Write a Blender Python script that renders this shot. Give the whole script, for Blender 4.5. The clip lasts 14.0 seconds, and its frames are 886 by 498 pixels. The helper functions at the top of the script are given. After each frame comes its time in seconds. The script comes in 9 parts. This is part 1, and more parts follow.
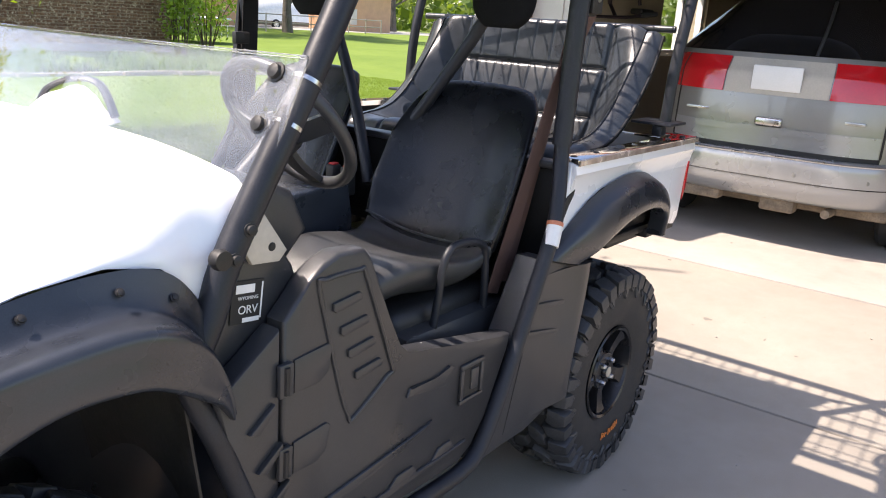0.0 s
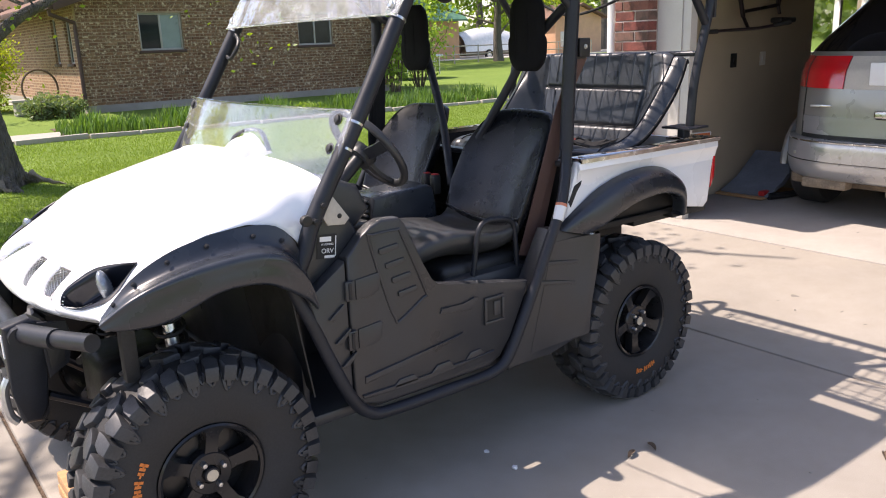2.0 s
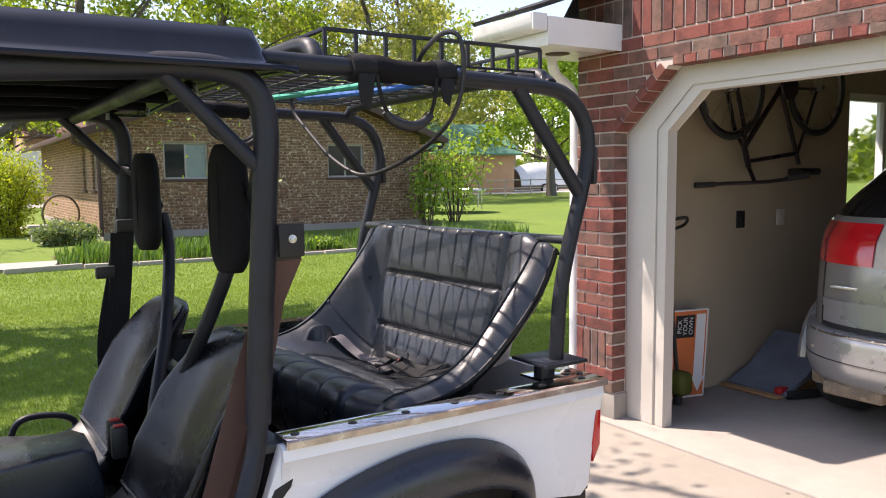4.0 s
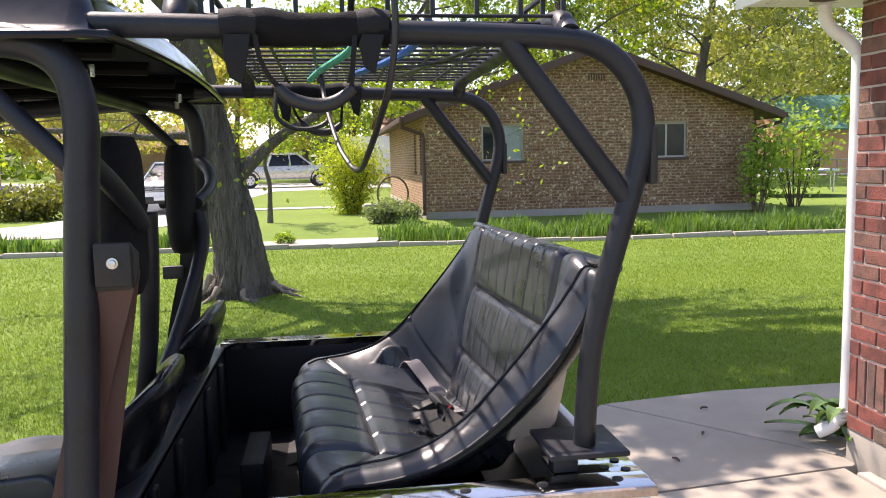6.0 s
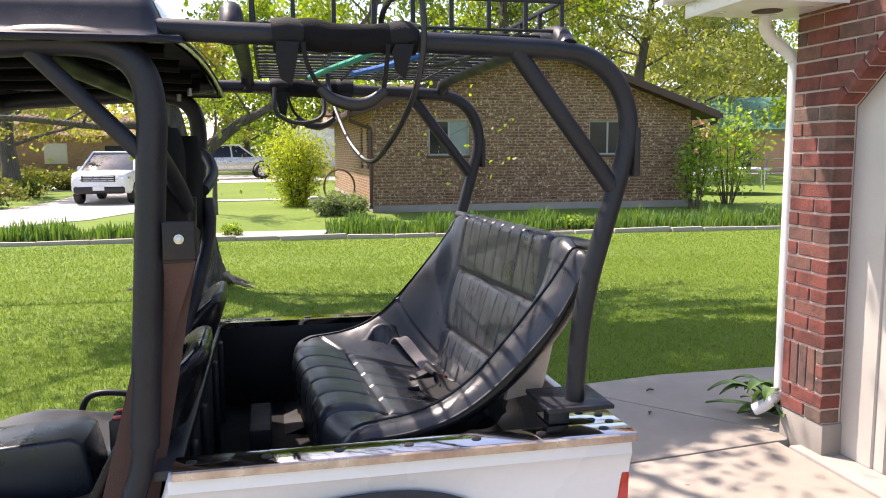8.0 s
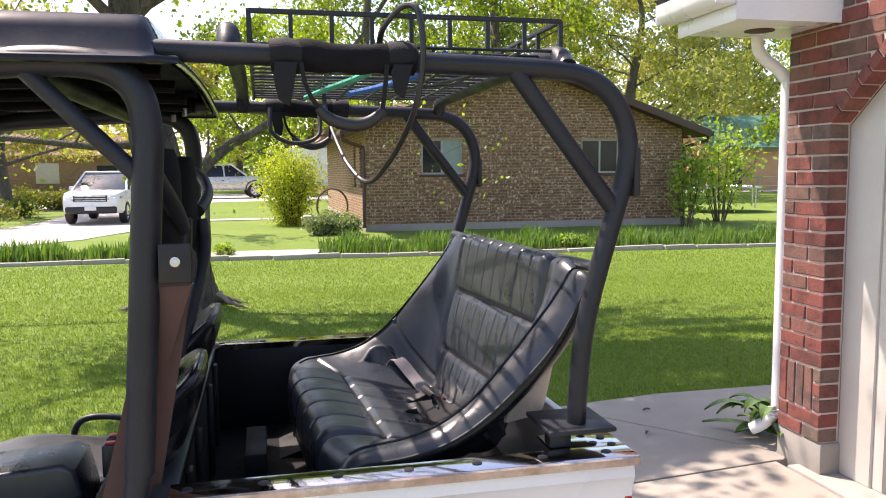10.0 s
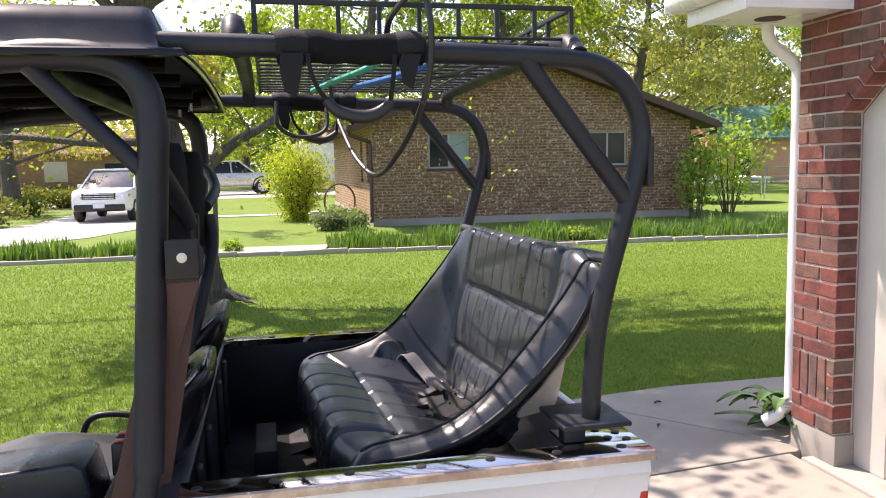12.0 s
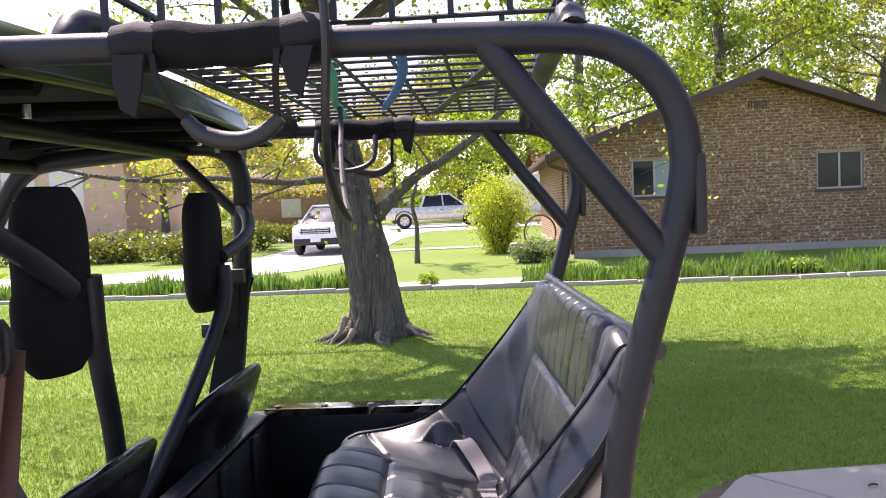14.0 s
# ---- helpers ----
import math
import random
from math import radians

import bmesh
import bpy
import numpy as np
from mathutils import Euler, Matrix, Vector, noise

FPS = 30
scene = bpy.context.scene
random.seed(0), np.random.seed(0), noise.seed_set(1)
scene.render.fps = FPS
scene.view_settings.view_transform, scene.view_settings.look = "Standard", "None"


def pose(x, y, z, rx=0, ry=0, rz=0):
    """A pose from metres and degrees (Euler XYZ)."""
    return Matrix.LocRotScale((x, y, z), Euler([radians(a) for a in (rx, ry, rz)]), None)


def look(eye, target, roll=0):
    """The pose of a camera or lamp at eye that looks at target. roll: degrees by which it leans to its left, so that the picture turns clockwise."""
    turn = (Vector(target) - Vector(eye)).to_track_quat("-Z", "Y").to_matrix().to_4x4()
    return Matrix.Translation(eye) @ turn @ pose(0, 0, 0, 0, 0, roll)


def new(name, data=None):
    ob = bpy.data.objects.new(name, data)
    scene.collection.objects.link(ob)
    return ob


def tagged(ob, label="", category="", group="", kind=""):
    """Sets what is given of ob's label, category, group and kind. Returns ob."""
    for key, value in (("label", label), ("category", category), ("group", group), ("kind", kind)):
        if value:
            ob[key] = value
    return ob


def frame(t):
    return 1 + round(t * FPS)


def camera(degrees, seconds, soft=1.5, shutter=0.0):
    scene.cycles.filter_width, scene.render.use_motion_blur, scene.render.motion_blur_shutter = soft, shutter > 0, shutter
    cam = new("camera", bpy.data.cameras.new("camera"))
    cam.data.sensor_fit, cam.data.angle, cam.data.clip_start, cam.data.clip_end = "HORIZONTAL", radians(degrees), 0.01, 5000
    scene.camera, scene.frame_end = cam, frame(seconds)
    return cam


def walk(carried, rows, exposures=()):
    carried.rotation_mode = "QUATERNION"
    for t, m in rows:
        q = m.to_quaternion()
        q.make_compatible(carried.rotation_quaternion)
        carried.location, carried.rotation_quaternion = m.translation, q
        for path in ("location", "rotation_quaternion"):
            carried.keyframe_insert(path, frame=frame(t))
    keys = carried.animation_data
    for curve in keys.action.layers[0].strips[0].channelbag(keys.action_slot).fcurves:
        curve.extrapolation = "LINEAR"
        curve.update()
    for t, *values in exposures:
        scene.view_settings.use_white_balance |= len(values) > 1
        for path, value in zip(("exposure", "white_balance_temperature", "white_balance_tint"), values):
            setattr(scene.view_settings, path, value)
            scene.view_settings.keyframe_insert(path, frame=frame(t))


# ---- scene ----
cam = camera(58.4, 14.0, soft=1.05)
PATH = [
    (0, (-1.336, -1.646, 1.416), (0.217, -0.511, 0.87), 3.9),
    (0.5, (-1.611, -2.116, 1.487), (-0.089, -0.936, 0.946), 3.3),
    (1, (-1.813, -2.374, 1.523), (-0.401, -1.072, 0.966), 2.0),
    (1.5, (-1.889, -2.547, 1.532), (-0.643, -1.083, 0.981), -0.4),
    (2, (-1.652, -2.742, 1.536), (-0.484, -1.199, 1.032), -2.1),
    (2.5, (-1.312, -2.768, 1.572), (-0.046, -1.268, 1.19), -1.2),
    (2.7, (-1.143, -2.656, 1.602), (0.193, -1.201, 1.287), 0.1),
    (4.8, (0.573, -2.054, 1.644), (1.258, -0.18, 1.502), -0.6),
    (5, (0.674, -1.995, 1.65), (1.249, -0.085, 1.5), -0.6),
    (5.5, (0.829, -1.904, 1.644), (1.264, 0.039, 1.458), -0.8),
    (6, (0.951, -1.919, 1.649), (1.226, 0.049, 1.426), -1.2),
    (6.5, (0.954, -1.995, 1.649), (1.14, -0.017, 1.419), -2.9),
    (7, (0.851, -2.066, 1.65), (1.129, -0.099, 1.424), -2.4),
    (7.5, (0.798, -2.083, 1.644), (1.172, -0.132, 1.407), -1.1),
    (8, (0.776, -2.104, 1.649), (1.198, -0.164, 1.41), -0.3),
    (8.5, (0.773, -2.103, 1.653), (1.217, -0.165, 1.438), -0.2),
    (11, (0.764, -2.072, 1.651), (1.198, -0.129, 1.459), -0.7),
    (11.5, (0.767, -2.068, 1.649), (1.195, -0.124, 1.455), -0.8),
    (12, (0.767, -2.058, 1.648), (1.189, -0.114, 1.441), -1.1),
    (12.5, (0.81, -2.042, 1.647), (1.177, -0.088, 1.434), -1.8),
    (13, (0.95, -1.978, 1.652), (1.16, 0.001, 1.449), -3.1),
    (13.5, (1.122, -1.846, 1.645), (1.176, 0.145, 1.463), -3.5),
    (14, (1.247, -1.586, 1.652), (1.13, 0.407, 1.537), -2.5),
]
walk(cam, [(t, look(eye, target, roll)) for t, eye, target, roll in PATH], [(0, 1.27, 7050, 20), (0.6, 1.1, 6950, 22), (2.7, 0.95, 6950, 22), (4.8, 1.12, 7080, 24), (6.5, 1.2, 7080, 24), (12.5, 1.2, 7080, 24), (14, 1.44, 6850, 31)])

# ---- light ----
SUN_WAY = Vector((0.86, -0.93, -1.95))
world = bpy.data.worlds.new("sky")
scene.world = world
world.use_nodes = True
wn = world.node_tree
sky = wn.nodes.new("ShaderNodeTexSky")
sky.sky_type = "NISHITA"
sky.sun_disc = False
sky.sun_elevation = math.asin(1.95 / SUN_WAY.length)
sky.sun_rotation = math.atan2(-0.86, 0.93)
sky.air_density, sky.dust_density, sky.ozone_density = 1.0, 1.1, 1.2
wn.nodes["Background"].inputs["Strength"].default_value = 0.155
wn.links.new(sky.outputs["Color"], wn.nodes["Background"].inputs["Color"])
sun = new("sun", bpy.data.lights.new("sun", "SUN"))
sun.data.energy, sun.data.angle, sun.data.color = 4.3, radians(0.55), (1.0, 0.95, 0.86)
sun.matrix_basis = look((0, 0, 30), Vector((0, 0, 30)) + SUN_WAY)

# ---- materials ----


def shader(name):
    m = bpy.data.materials.new(name)
    m.use_nodes = True
    return m, m.node_tree, m.node_tree.nodes["Principled BSDF"]


def node(tree, kind, **values):
    n = tree.nodes.new(kind)
    for key, value in values.items():
        n.inputs[key.replace("_", " ")].default_value = value
    return n


def coords(tree, scale=(1, 1, 1)):
    tc = tree.nodes.new("ShaderNodeTexCoord")
    mp = tree.nodes.new("ShaderNodeMapping")
    mp.inputs["Scale"].default_value = scale
    tree.links.new(tc.outputs["Object"], mp.inputs["Vector"])
    return mp.outputs["Vector"]


def noise_fac(tree, vec, scale, detail=4.0, rough=0.6, lo=0.3, hi=0.7):
    n = node(tree, "ShaderNodeTexNoise", Scale=scale, Detail=detail, Roughness=rough)
    tree.links.new(vec, n.inputs["Vector"])
    r = node(tree, "ShaderNodeMapRange", From_Min=lo, From_Max=hi)
    tree.links.new(n.outputs["Fac"], r.inputs["Value"])
    return r.outputs["Result"]


def mix_rgb(tree, fac, a, b, kind="MIX"):
    n = tree.nodes.new("ShaderNodeMix")
    n.data_type, n.blend_type = "RGBA", kind
    for sock, v in ((n.inputs["Factor"], fac), (n.inputs["A"], a), (n.inputs["B"], b)):
        if hasattr(v, "is_linked"):
            tree.links.new(v, sock)
        else:
            sock.default_value = v if isinstance(v, float) else (*v, 1.0)
    return n.outputs["Result"]


def shade(c, k):
    return tuple(min(1.0, v * k) for v in c)


def bumped(tree, bsdf, height, strength, distance):
    b = node(tree, "ShaderNodeBump", Strength=strength, Distance=distance)
    tree.links.new(height, b.inputs["Height"])
    tree.links.new(b.outputs["Normal"], bsdf.inputs["Normal"])


def mat(name, col, rough=0.5, metal=0.0, var=0.12, scale=5.0, fine=90.0, bump=0.15, depth=0.002, coat=0.0, col2=None, rvar=0.12, stretch=(1, 1, 1), spec=0.5):
    """A surface with a base colour that varies at two scales, uneven gloss and fine relief."""
    m, t, b = shader(name)
    vec = coords(t, stretch)
    big = noise_fac(t, vec, scale)
    small = noise_fac(t, vec, fine, 3.0)
    c = mix_rgb(t, big, shade(col, 1 - var), col2 or shade(col, 1 + var))
    c = mix_rgb(t, small, c, mix_rgb(t, 1.0, c, (1 - var,) * 3, "MULTIPLY"))
    t.links.new(c, b.inputs["Base Color"])
    r = node(t, "ShaderNodeMapRange", To_Min=max(0.02, rough - rvar), To_Max=min(1.0, rough + rvar))
    t.links.new(big, r.inputs["Value"])
    t.links.new(r.outputs["Result"], b.inputs["Roughness"])
    b.inputs["Metallic"].default_value = metal
    b.inputs["Coat Weight"].default_value = coat
    b.inputs["Specular IOR Level"].default_value = spec
    if bump:
        bumped(t, b, small, bump, depth)
    return m


def glass(name, col=(1, 1, 1), rough=0.0, ior=1.45):
    m, t, b = shader(name)
    b.inputs["Base Color"].default_value = (*col, 1)
    b.inputs["Transmission Weight"].default_value = 1.0
    b.inputs["IOR"].default_value = ior
    vec = coords(t)
    f = noise_fac(t, vec, 6.0)
    r = node(t, "ShaderNodeMapRange", To_Min=rough, To_Max=rough + 0.04)
    t.links.new(f, r.inputs["Value"])
    t.links.new(r.outputs["Result"], b.inputs["Roughness"])
    return m


def filmed_glass(name, least=0.02, most=0.07):
    """Clear plastic sheet with an uneven pale film mixed over it."""
    m = glass(name, (0.96, 0.98, 0.98))
    t = m.node_tree
    film = node(t, "ShaderNodeBsdfDiffuse", Color=(0.75, 0.78, 0.80, 1))
    mx = t.nodes.new("ShaderNodeMixShader")
    vec = coords(t, (1, 1, 3))
    r = node(t, "ShaderNodeMapRange", To_Min=least, To_Max=most)
    t.links.new(noise_fac(t, vec, 4.0, 5.0), r.inputs["Value"])
    t.links.new(r.outputs["Result"], mx.inputs["Fac"])
    t.links.new(t.nodes["Principled BSDF"].outputs["BSDF"], mx.inputs[1])
    t.links.new(film.outputs["BSDF"], mx.inputs[2])
    t.links.new(mx.outputs["Shader"], t.nodes["Material Output"].inputs["Surface"])
    return m


def foliage(name, a, b_, glow=0.35, rough=0.5, spec=0.4):
    """Leaves: each one its own green, with light passing through."""
    m, t, b = shader(name)
    geo = t.nodes.new("ShaderNodeNewGeometry")
    c = mix_rgb(t, geo.outputs["Random Per Island"], a, b_)
    t.links.new(c, b.inputs["Base Color"])
    b.inputs["Roughness"].default_value = rough
    b.inputs["Specular IOR Level"].default_value = spec
    tr = t.nodes.new("ShaderNodeBsdfTranslucent")
    t.links.new(mix_rgb(t, 1.0, c, (1.6, 1.7, 0.6), "MULTIPLY"), tr.inputs["Color"])
    mx = t.nodes.new("ShaderNodeMixShader")
    mx.inputs["Fac"].default_value = glow
    t.links.new(b.outputs["BSDF"], mx.inputs[1])
    t.links.new(tr.outputs["BSDF"], mx.inputs[2])
    t.links.new(mx.outputs["Shader"], t.nodes["Material Output"].inputs["Surface"])
    return m


def varied_pieces(name, stops, rough=0.85, bump=0.5, fine=70.0, smear=None, island=False, streak=0.5):
    """Bricks and the like: one of several colours for each piece, with grain, dark burns and smeared mortar."""
    m, t, b = shader(name)
    ramp = t.nodes.new("ShaderNodeValToRGB")
    ramp.color_ramp.interpolation = "LINEAR"
    els = ramp.color_ramp.elements
    for n, (p, c) in enumerate(stops):
        e = els[n] if n < 2 else els.new(p)
        e.position, e.color = p, (*c, 1)
    if island:
        t.links.new(t.nodes.new("ShaderNodeNewGeometry").outputs["Random Per Island"], ramp.inputs["Fac"])
    else:
        t.links.new(t.nodes.new("ShaderNodeObjectInfo").outputs["Random"], ramp.inputs["Fac"])
    geo = t.nodes.new("ShaderNodeNewGeometry")
    vec = geo.outputs["Position"]
    big, small = noise_fac(t, vec, 11.0, 3.0, 0.6, 0.46, 0.62), noise_fac(t, vec, fine)
    burn = mix_rgb(t, 1.0, ramp.outputs["Color"], (1 - streak * 0.62, 1 - streak * 0.45, 1 - streak * 0.42), "MULTIPLY")
    c = mix_rgb(t, big, ramp.outputs["Color"], burn)
    c = mix_rgb(t, small, c, mix_rgb(t, 1.0, c, (0.8, 0.8, 0.8), "MULTIPLY"))
    if smear:
        c = mix_rgb(t, noise_fac(t, vec, 13.0, 3.0, 0.75, 0.54, 0.63), c, smear)
    t.links.new(c, b.inputs["Base Color"])
    b.inputs["Roughness"].default_value = rough
    b.inputs["Specular IOR Level"].default_value = 0.3
    bumped(t, b, small, bump, 0.003)
    return m


def brick_wall(name, a, b_, mortar, w, h, gap):
    """Far brickwork: small courses in the wall's own plane, flecked with pale bricks."""
    m, t, b = shader(name)
    tc = t.nodes.new("ShaderNodeTexCoord")
    sep = t.nodes.new("ShaderNodeSeparateXYZ")
    t.links.new(tc.outputs["Object"], sep.inputs["Vector"])
    add = t.nodes.new("ShaderNodeMath")
    t.links.new(sep.outputs["X"], add.inputs[0])
    t.links.new(sep.outputs["Y"], add.inputs[1])
    com = t.nodes.new("ShaderNodeCombineXYZ")
    t.links.new(add.outputs["Value"], com.inputs["X"])
    t.links.new(sep.outputs["Z"], com.inputs["Y"])
    br = node(t, "ShaderNodeTexBrick", Scale=1.0, Mortar_Size=gap, Mortar_Smooth=0.2, Bias=-0.1, Brick_Width=w, Row_Height=h)
    br.inputs["Color1"].default_value, br.inputs["Color2"].default_value, br.inputs["Mortar"].default_value = (*a, 1), (*b_, 1), (*mortar, 1)
    t.links.new(com.outputs["Vector"], br.inputs["Vector"])
    fleck = node(t, "ShaderNodeTexNoise", Scale=15.0, Detail=3.0, Roughness=0.75)
    t.links.new(com.outputs["Vector"], fleck.inputs["Vector"])
    rg = node(t, "ShaderNodeMapRange", From_Min=0.56, From_Max=0.66)
    t.links.new(fleck.outputs["Fac"], rg.inputs["Value"])
    c = mix_rgb(t, rg.outputs["Result"], br.outputs["Color"], mix_rgb(t, 0.85, br.outputs["Color"], shade(mortar, 1.25)))
    t.links.new(c, b.inputs["Base Color"])
    b.inputs["Roughness"].default_value = 0.9
    bumped(t, b, br.outputs["Fac"], -0.6, 0.01)
    return m


def concrete(name, col):
    m, t, b = shader(name)
    vec = coords(t)
    blot, mid, grit = noise_fac(t, vec, 0.7, 5.0, 0.6, 0.35, 0.68), noise_fac(t, vec, 6.0, 6.0, 0.7), noise_fac(t, vec, 260.0, 2.0, 0.5, 0.35, 0.75)
    c = mix_rgb(t, blot, col, shade(col, 0.80))
    c = mix_rgb(t, mid, c, mix_rgb(t, 1.0, c, (0.9, 0.89, 0.87), "MULTIPLY"))
    c = mix_rgb(t, grit, c, mix_rgb(t, 1.0, c, (0.84, 0.83, 0.82), "MULTIPLY"))
    spot = noise_fac(t, vec, 14.0, 1.0, 0.3, 0.785, 0.80)
    c = mix_rgb(t, spot, c, shade(col, 0.5))
    t.links.new(c, b.inputs["Base Color"])
    b.inputs["Roughness"].default_value = 0.9
    bumped(t, b, grit, 0.25, 0.002)
    return m


CONCRETE = concrete("driveway concrete", (0.37, 0.335, 0.285))
FLOOR_C = concrete("garage floor concrete", (0.40, 0.365, 0.325))
KERB_C = concrete("weathered edging stone", (0.42, 0.39, 0.34))
FOUND = concrete("foundation concrete", (0.36, 0.33, 0.29))
ROAD_C = concrete("pale street", (0.50, 0.47, 0.43))
WHITE = mat("white body plastic", (0.82, 0.82, 0.83), 0.28, var=0.02, scale=3, bump=0.03, coat=0.5, rvar=0.05)
FLARE = mat("black moulded plastic", (0.024, 0.028, 0.036), 0.30, spec=0.6, var=0.25, scale=7, fine=420, bump=0.10, depth=0.0006)
PANEL = mat("dull black side plastic", (0.034, 0.035, 0.038), 0.38, var=0.2, scale=4, fine=300, bump=0.15, depth=0.0006)
ROOFP = mat("black roof plastic", (0.010, 0.011, 0.015), 0.17, spec=0.30, rvar=0.05, var=0.25, scale=6, fine=350, bump=0.03, depth=0.0004)
ROOFIN = mat("matt roof underside", (0.022, 0.025, 0.029), 0.8, spec=0.12, var=0.25, scale=6, fine=350, bump=0.05, depth=0.0004)
CAGE = mat("black powder coat", (0.018, 0.020, 0.026), 0.45, spec=0.35, var=0.3, scale=9, fine=240, bump=0.18, depth=0.0008)
STEEL_K = mat("dark chassis steel", (0.014, 0.013, 0.013), 0.6, var=0.4, scale=12, bump=0.2)
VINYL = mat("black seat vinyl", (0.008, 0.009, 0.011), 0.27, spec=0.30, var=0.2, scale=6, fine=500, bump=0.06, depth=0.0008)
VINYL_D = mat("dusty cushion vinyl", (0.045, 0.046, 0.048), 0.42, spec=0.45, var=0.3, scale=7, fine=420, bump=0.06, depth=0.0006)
VINYL2 = mat("dusty black bench vinyl", (0.034, 0.039, 0.046), 0.33, var=0.3, scale=9, fine=420, bump=0.12, depth=0.0007, rvar=0.08, spec=0.55)
PIPING = mat("dark seat piping", (0.022, 0.023, 0.026), 0.6, spec=0.25)
PADFOAM = mat("black pad fabric", (0.008, 0.008, 0.009), 0.85, spec=0.2, fine=400, bump=0.4)
WEB_BR = mat("brown belt webbing", (0.095, 0.05, 0.04), 0.75, fine=500, bump=0.35, var=0.2)
WEB_BK = mat("black belt webbing", (0.010, 0.010, 0.011), 0.7, spec=0.3, fine=500, bump=0.35)
WEB_GR = mat("grey belt webbing", (0.18, 0.17, 0.18), 0.7, fine=500, bump=0.35)
CHROME = mat("polished bed cap", (0.78, 0.75, 0.71), 0.07, 1.0, var=0.06, scale=12, bump=0.03, rvar=0.06)
# coppery and beige blotches on a half-metallic base
COPPERY = mat("mottled coppery rail edge", (0.46, 0.25, 0.17), 0.22, 0.45, var=0.3, scale=8, fine=60, bump=0.08, col2=(0.74, 0.64, 0.54), rvar=0.08)
TUB = mat("black bed liner", (0.011, 0.011, 0.012), 0.5, spec=0.28, var=0.3, scale=8, fine=260, bump=0.2)
ALU = mat("bright metal", (0.6, 0.6, 0.6), 0.3, 1.0, var=0.1, bump=0.05)
SHELL = mat("pale painted shell", (0.46, 0.42, 0.36), 0.45, var=0.1)
# paler than RUBBER: sunlight on the lugs put into the colour
RUBBER_SUN = mat("sunlit tread rubber", (0.042, 0.043, 0.046), 0.50, var=0.35, scale=9, fine=140, bump=0.3, depth=0.001)
RUBBER = mat("tyre rubber", (0.026, 0.025, 0.025), 0.72, var=0.3, scale=10, fine=160, bump=0.3, depth=0.001)
RIM = mat("satin black alloy", (0.030, 0.030, 0.032), 0.22, 0.5, var=0.2, bump=0.05)
LOGO = mat("pale cap", (0.55, 0.5, 0.4), 0.35, 0.4)
ORANGE = mat("orange sidewall paint", (0.75, 0.22, 0.04), 0.6)
RED = mat("red lens", (0.55, 0.01, 0.015), 0.12, var=0.1, bump=0.0, coat=1.0)
RED_P = mat("red plastic button", (0.45, 0.02, 0.02), 0.4)
LAMPGREY = mat("lamp reflector shell", (0.34, 0.37, 0.40), 0.22, 0.5, var=0.3, scale=30, bump=0.1)
LENS = mat("smoked lens", (0.012, 0.014, 0.020), 0.16, var=0.1, bump=0.0, coat=0.0, rvar=0.03, spec=0.35)
REFLECT = mat("lamp reflector", (0.75, 0.78, 0.8), 0.12, 1.0, var=0.1, bump=0.0)
MESHG = mat("dark grille mesh", (0.03, 0.03, 0.03), 0.5, 0.4)
CLEAR = filmed_glass("clear polycarbonate")
HAZED = filmed_glass("pale-filmed polycarbonate", 0.05, 0.18)
PANE = glass("window glass", (0.9, 0.95, 0.93))
DARKGLASS = mat("dark tinted car glass", (0.008, 0.008, 0.009), 0.05, var=0.1, bump=0.0, rvar=0.02, spec=0.35)
CARGLASS = mat("car window glass", (0.05, 0.06, 0.065), 0.06, var=0.2, bump=0.0, rvar=0.02, spec=1.0)
HOUSEGLASS = mat("dim window pane", (0.02, 0.03, 0.03), 0.06, var=0.3, scale=2, bump=0.0, rvar=0.02, spec=0.22)
CURTAIN = mat("pale window shade", (0.22, 0.29, 0.27), 0.35, var=0.15, scale=2, bump=0.0)
CORD_G = mat("green bungee cord", (0.03, 0.38, 0.26), 0.6, fine=300)
CORD_B = mat("blue bungee cord", (0.02, 0.13, 0.42), 0.6, fine=300)
LABELW = mat("white sticker", (0.75, 0.75, 0.74), 0.5, var=0.04)
LABELR = mat("orange sticker", (0.6, 0.2, 0.1), 0.5)
INK = mat("black ink", (0.012, 0.012, 0.012), 0.6)
PINE = mat("raw pine", (0.46, 0.26, 0.12), 0.7, var=0.2, scale=6, stretch=(1, 8, 8))
FRAMEG = mat("dull aluminium frame", (0.36, 0.35, 0.32), 0.5, var=0.1)
TRIM = mat("white painted wood", (0.60, 0.56, 0.50), 0.5, var=0.05, scale=3, bump=0.1)
VINYLW = mat("white aluminium", (0.80, 0.79, 0.77), 0.35, var=0.04, scale=4, bump=0.05)
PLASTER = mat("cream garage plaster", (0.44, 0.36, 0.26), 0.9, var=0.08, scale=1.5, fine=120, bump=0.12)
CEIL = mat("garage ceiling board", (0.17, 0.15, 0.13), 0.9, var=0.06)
MORTAR = mat("grey mortar", (0.56, 0.47, 0.42), 0.95, var=0.15, fine=160, bump=0.4)
BRICK = varied_pieces("red brick", [(0.0, (0.17, 0.062, 0.050)), (1.0, (0.27, 0.105, 0.075)), (0.22, (0.235, 0.075, 0.060)), (0.50, (0.26, 0.085, 0.066)), (0.66, (0.20, 0.135, 0.105)), (0.74, (0.25, 0.092, 0.070)), (0.90, (0.15, 0.095, 0.08))], streak=0.6)
HBRICK = brick_wall("tan and brown brick", (0.30, 0.165, 0.09), (0.14, 0.072, 0.042), (0.40, 0.29, 0.19), 0.215, 0.0765, 0.011)
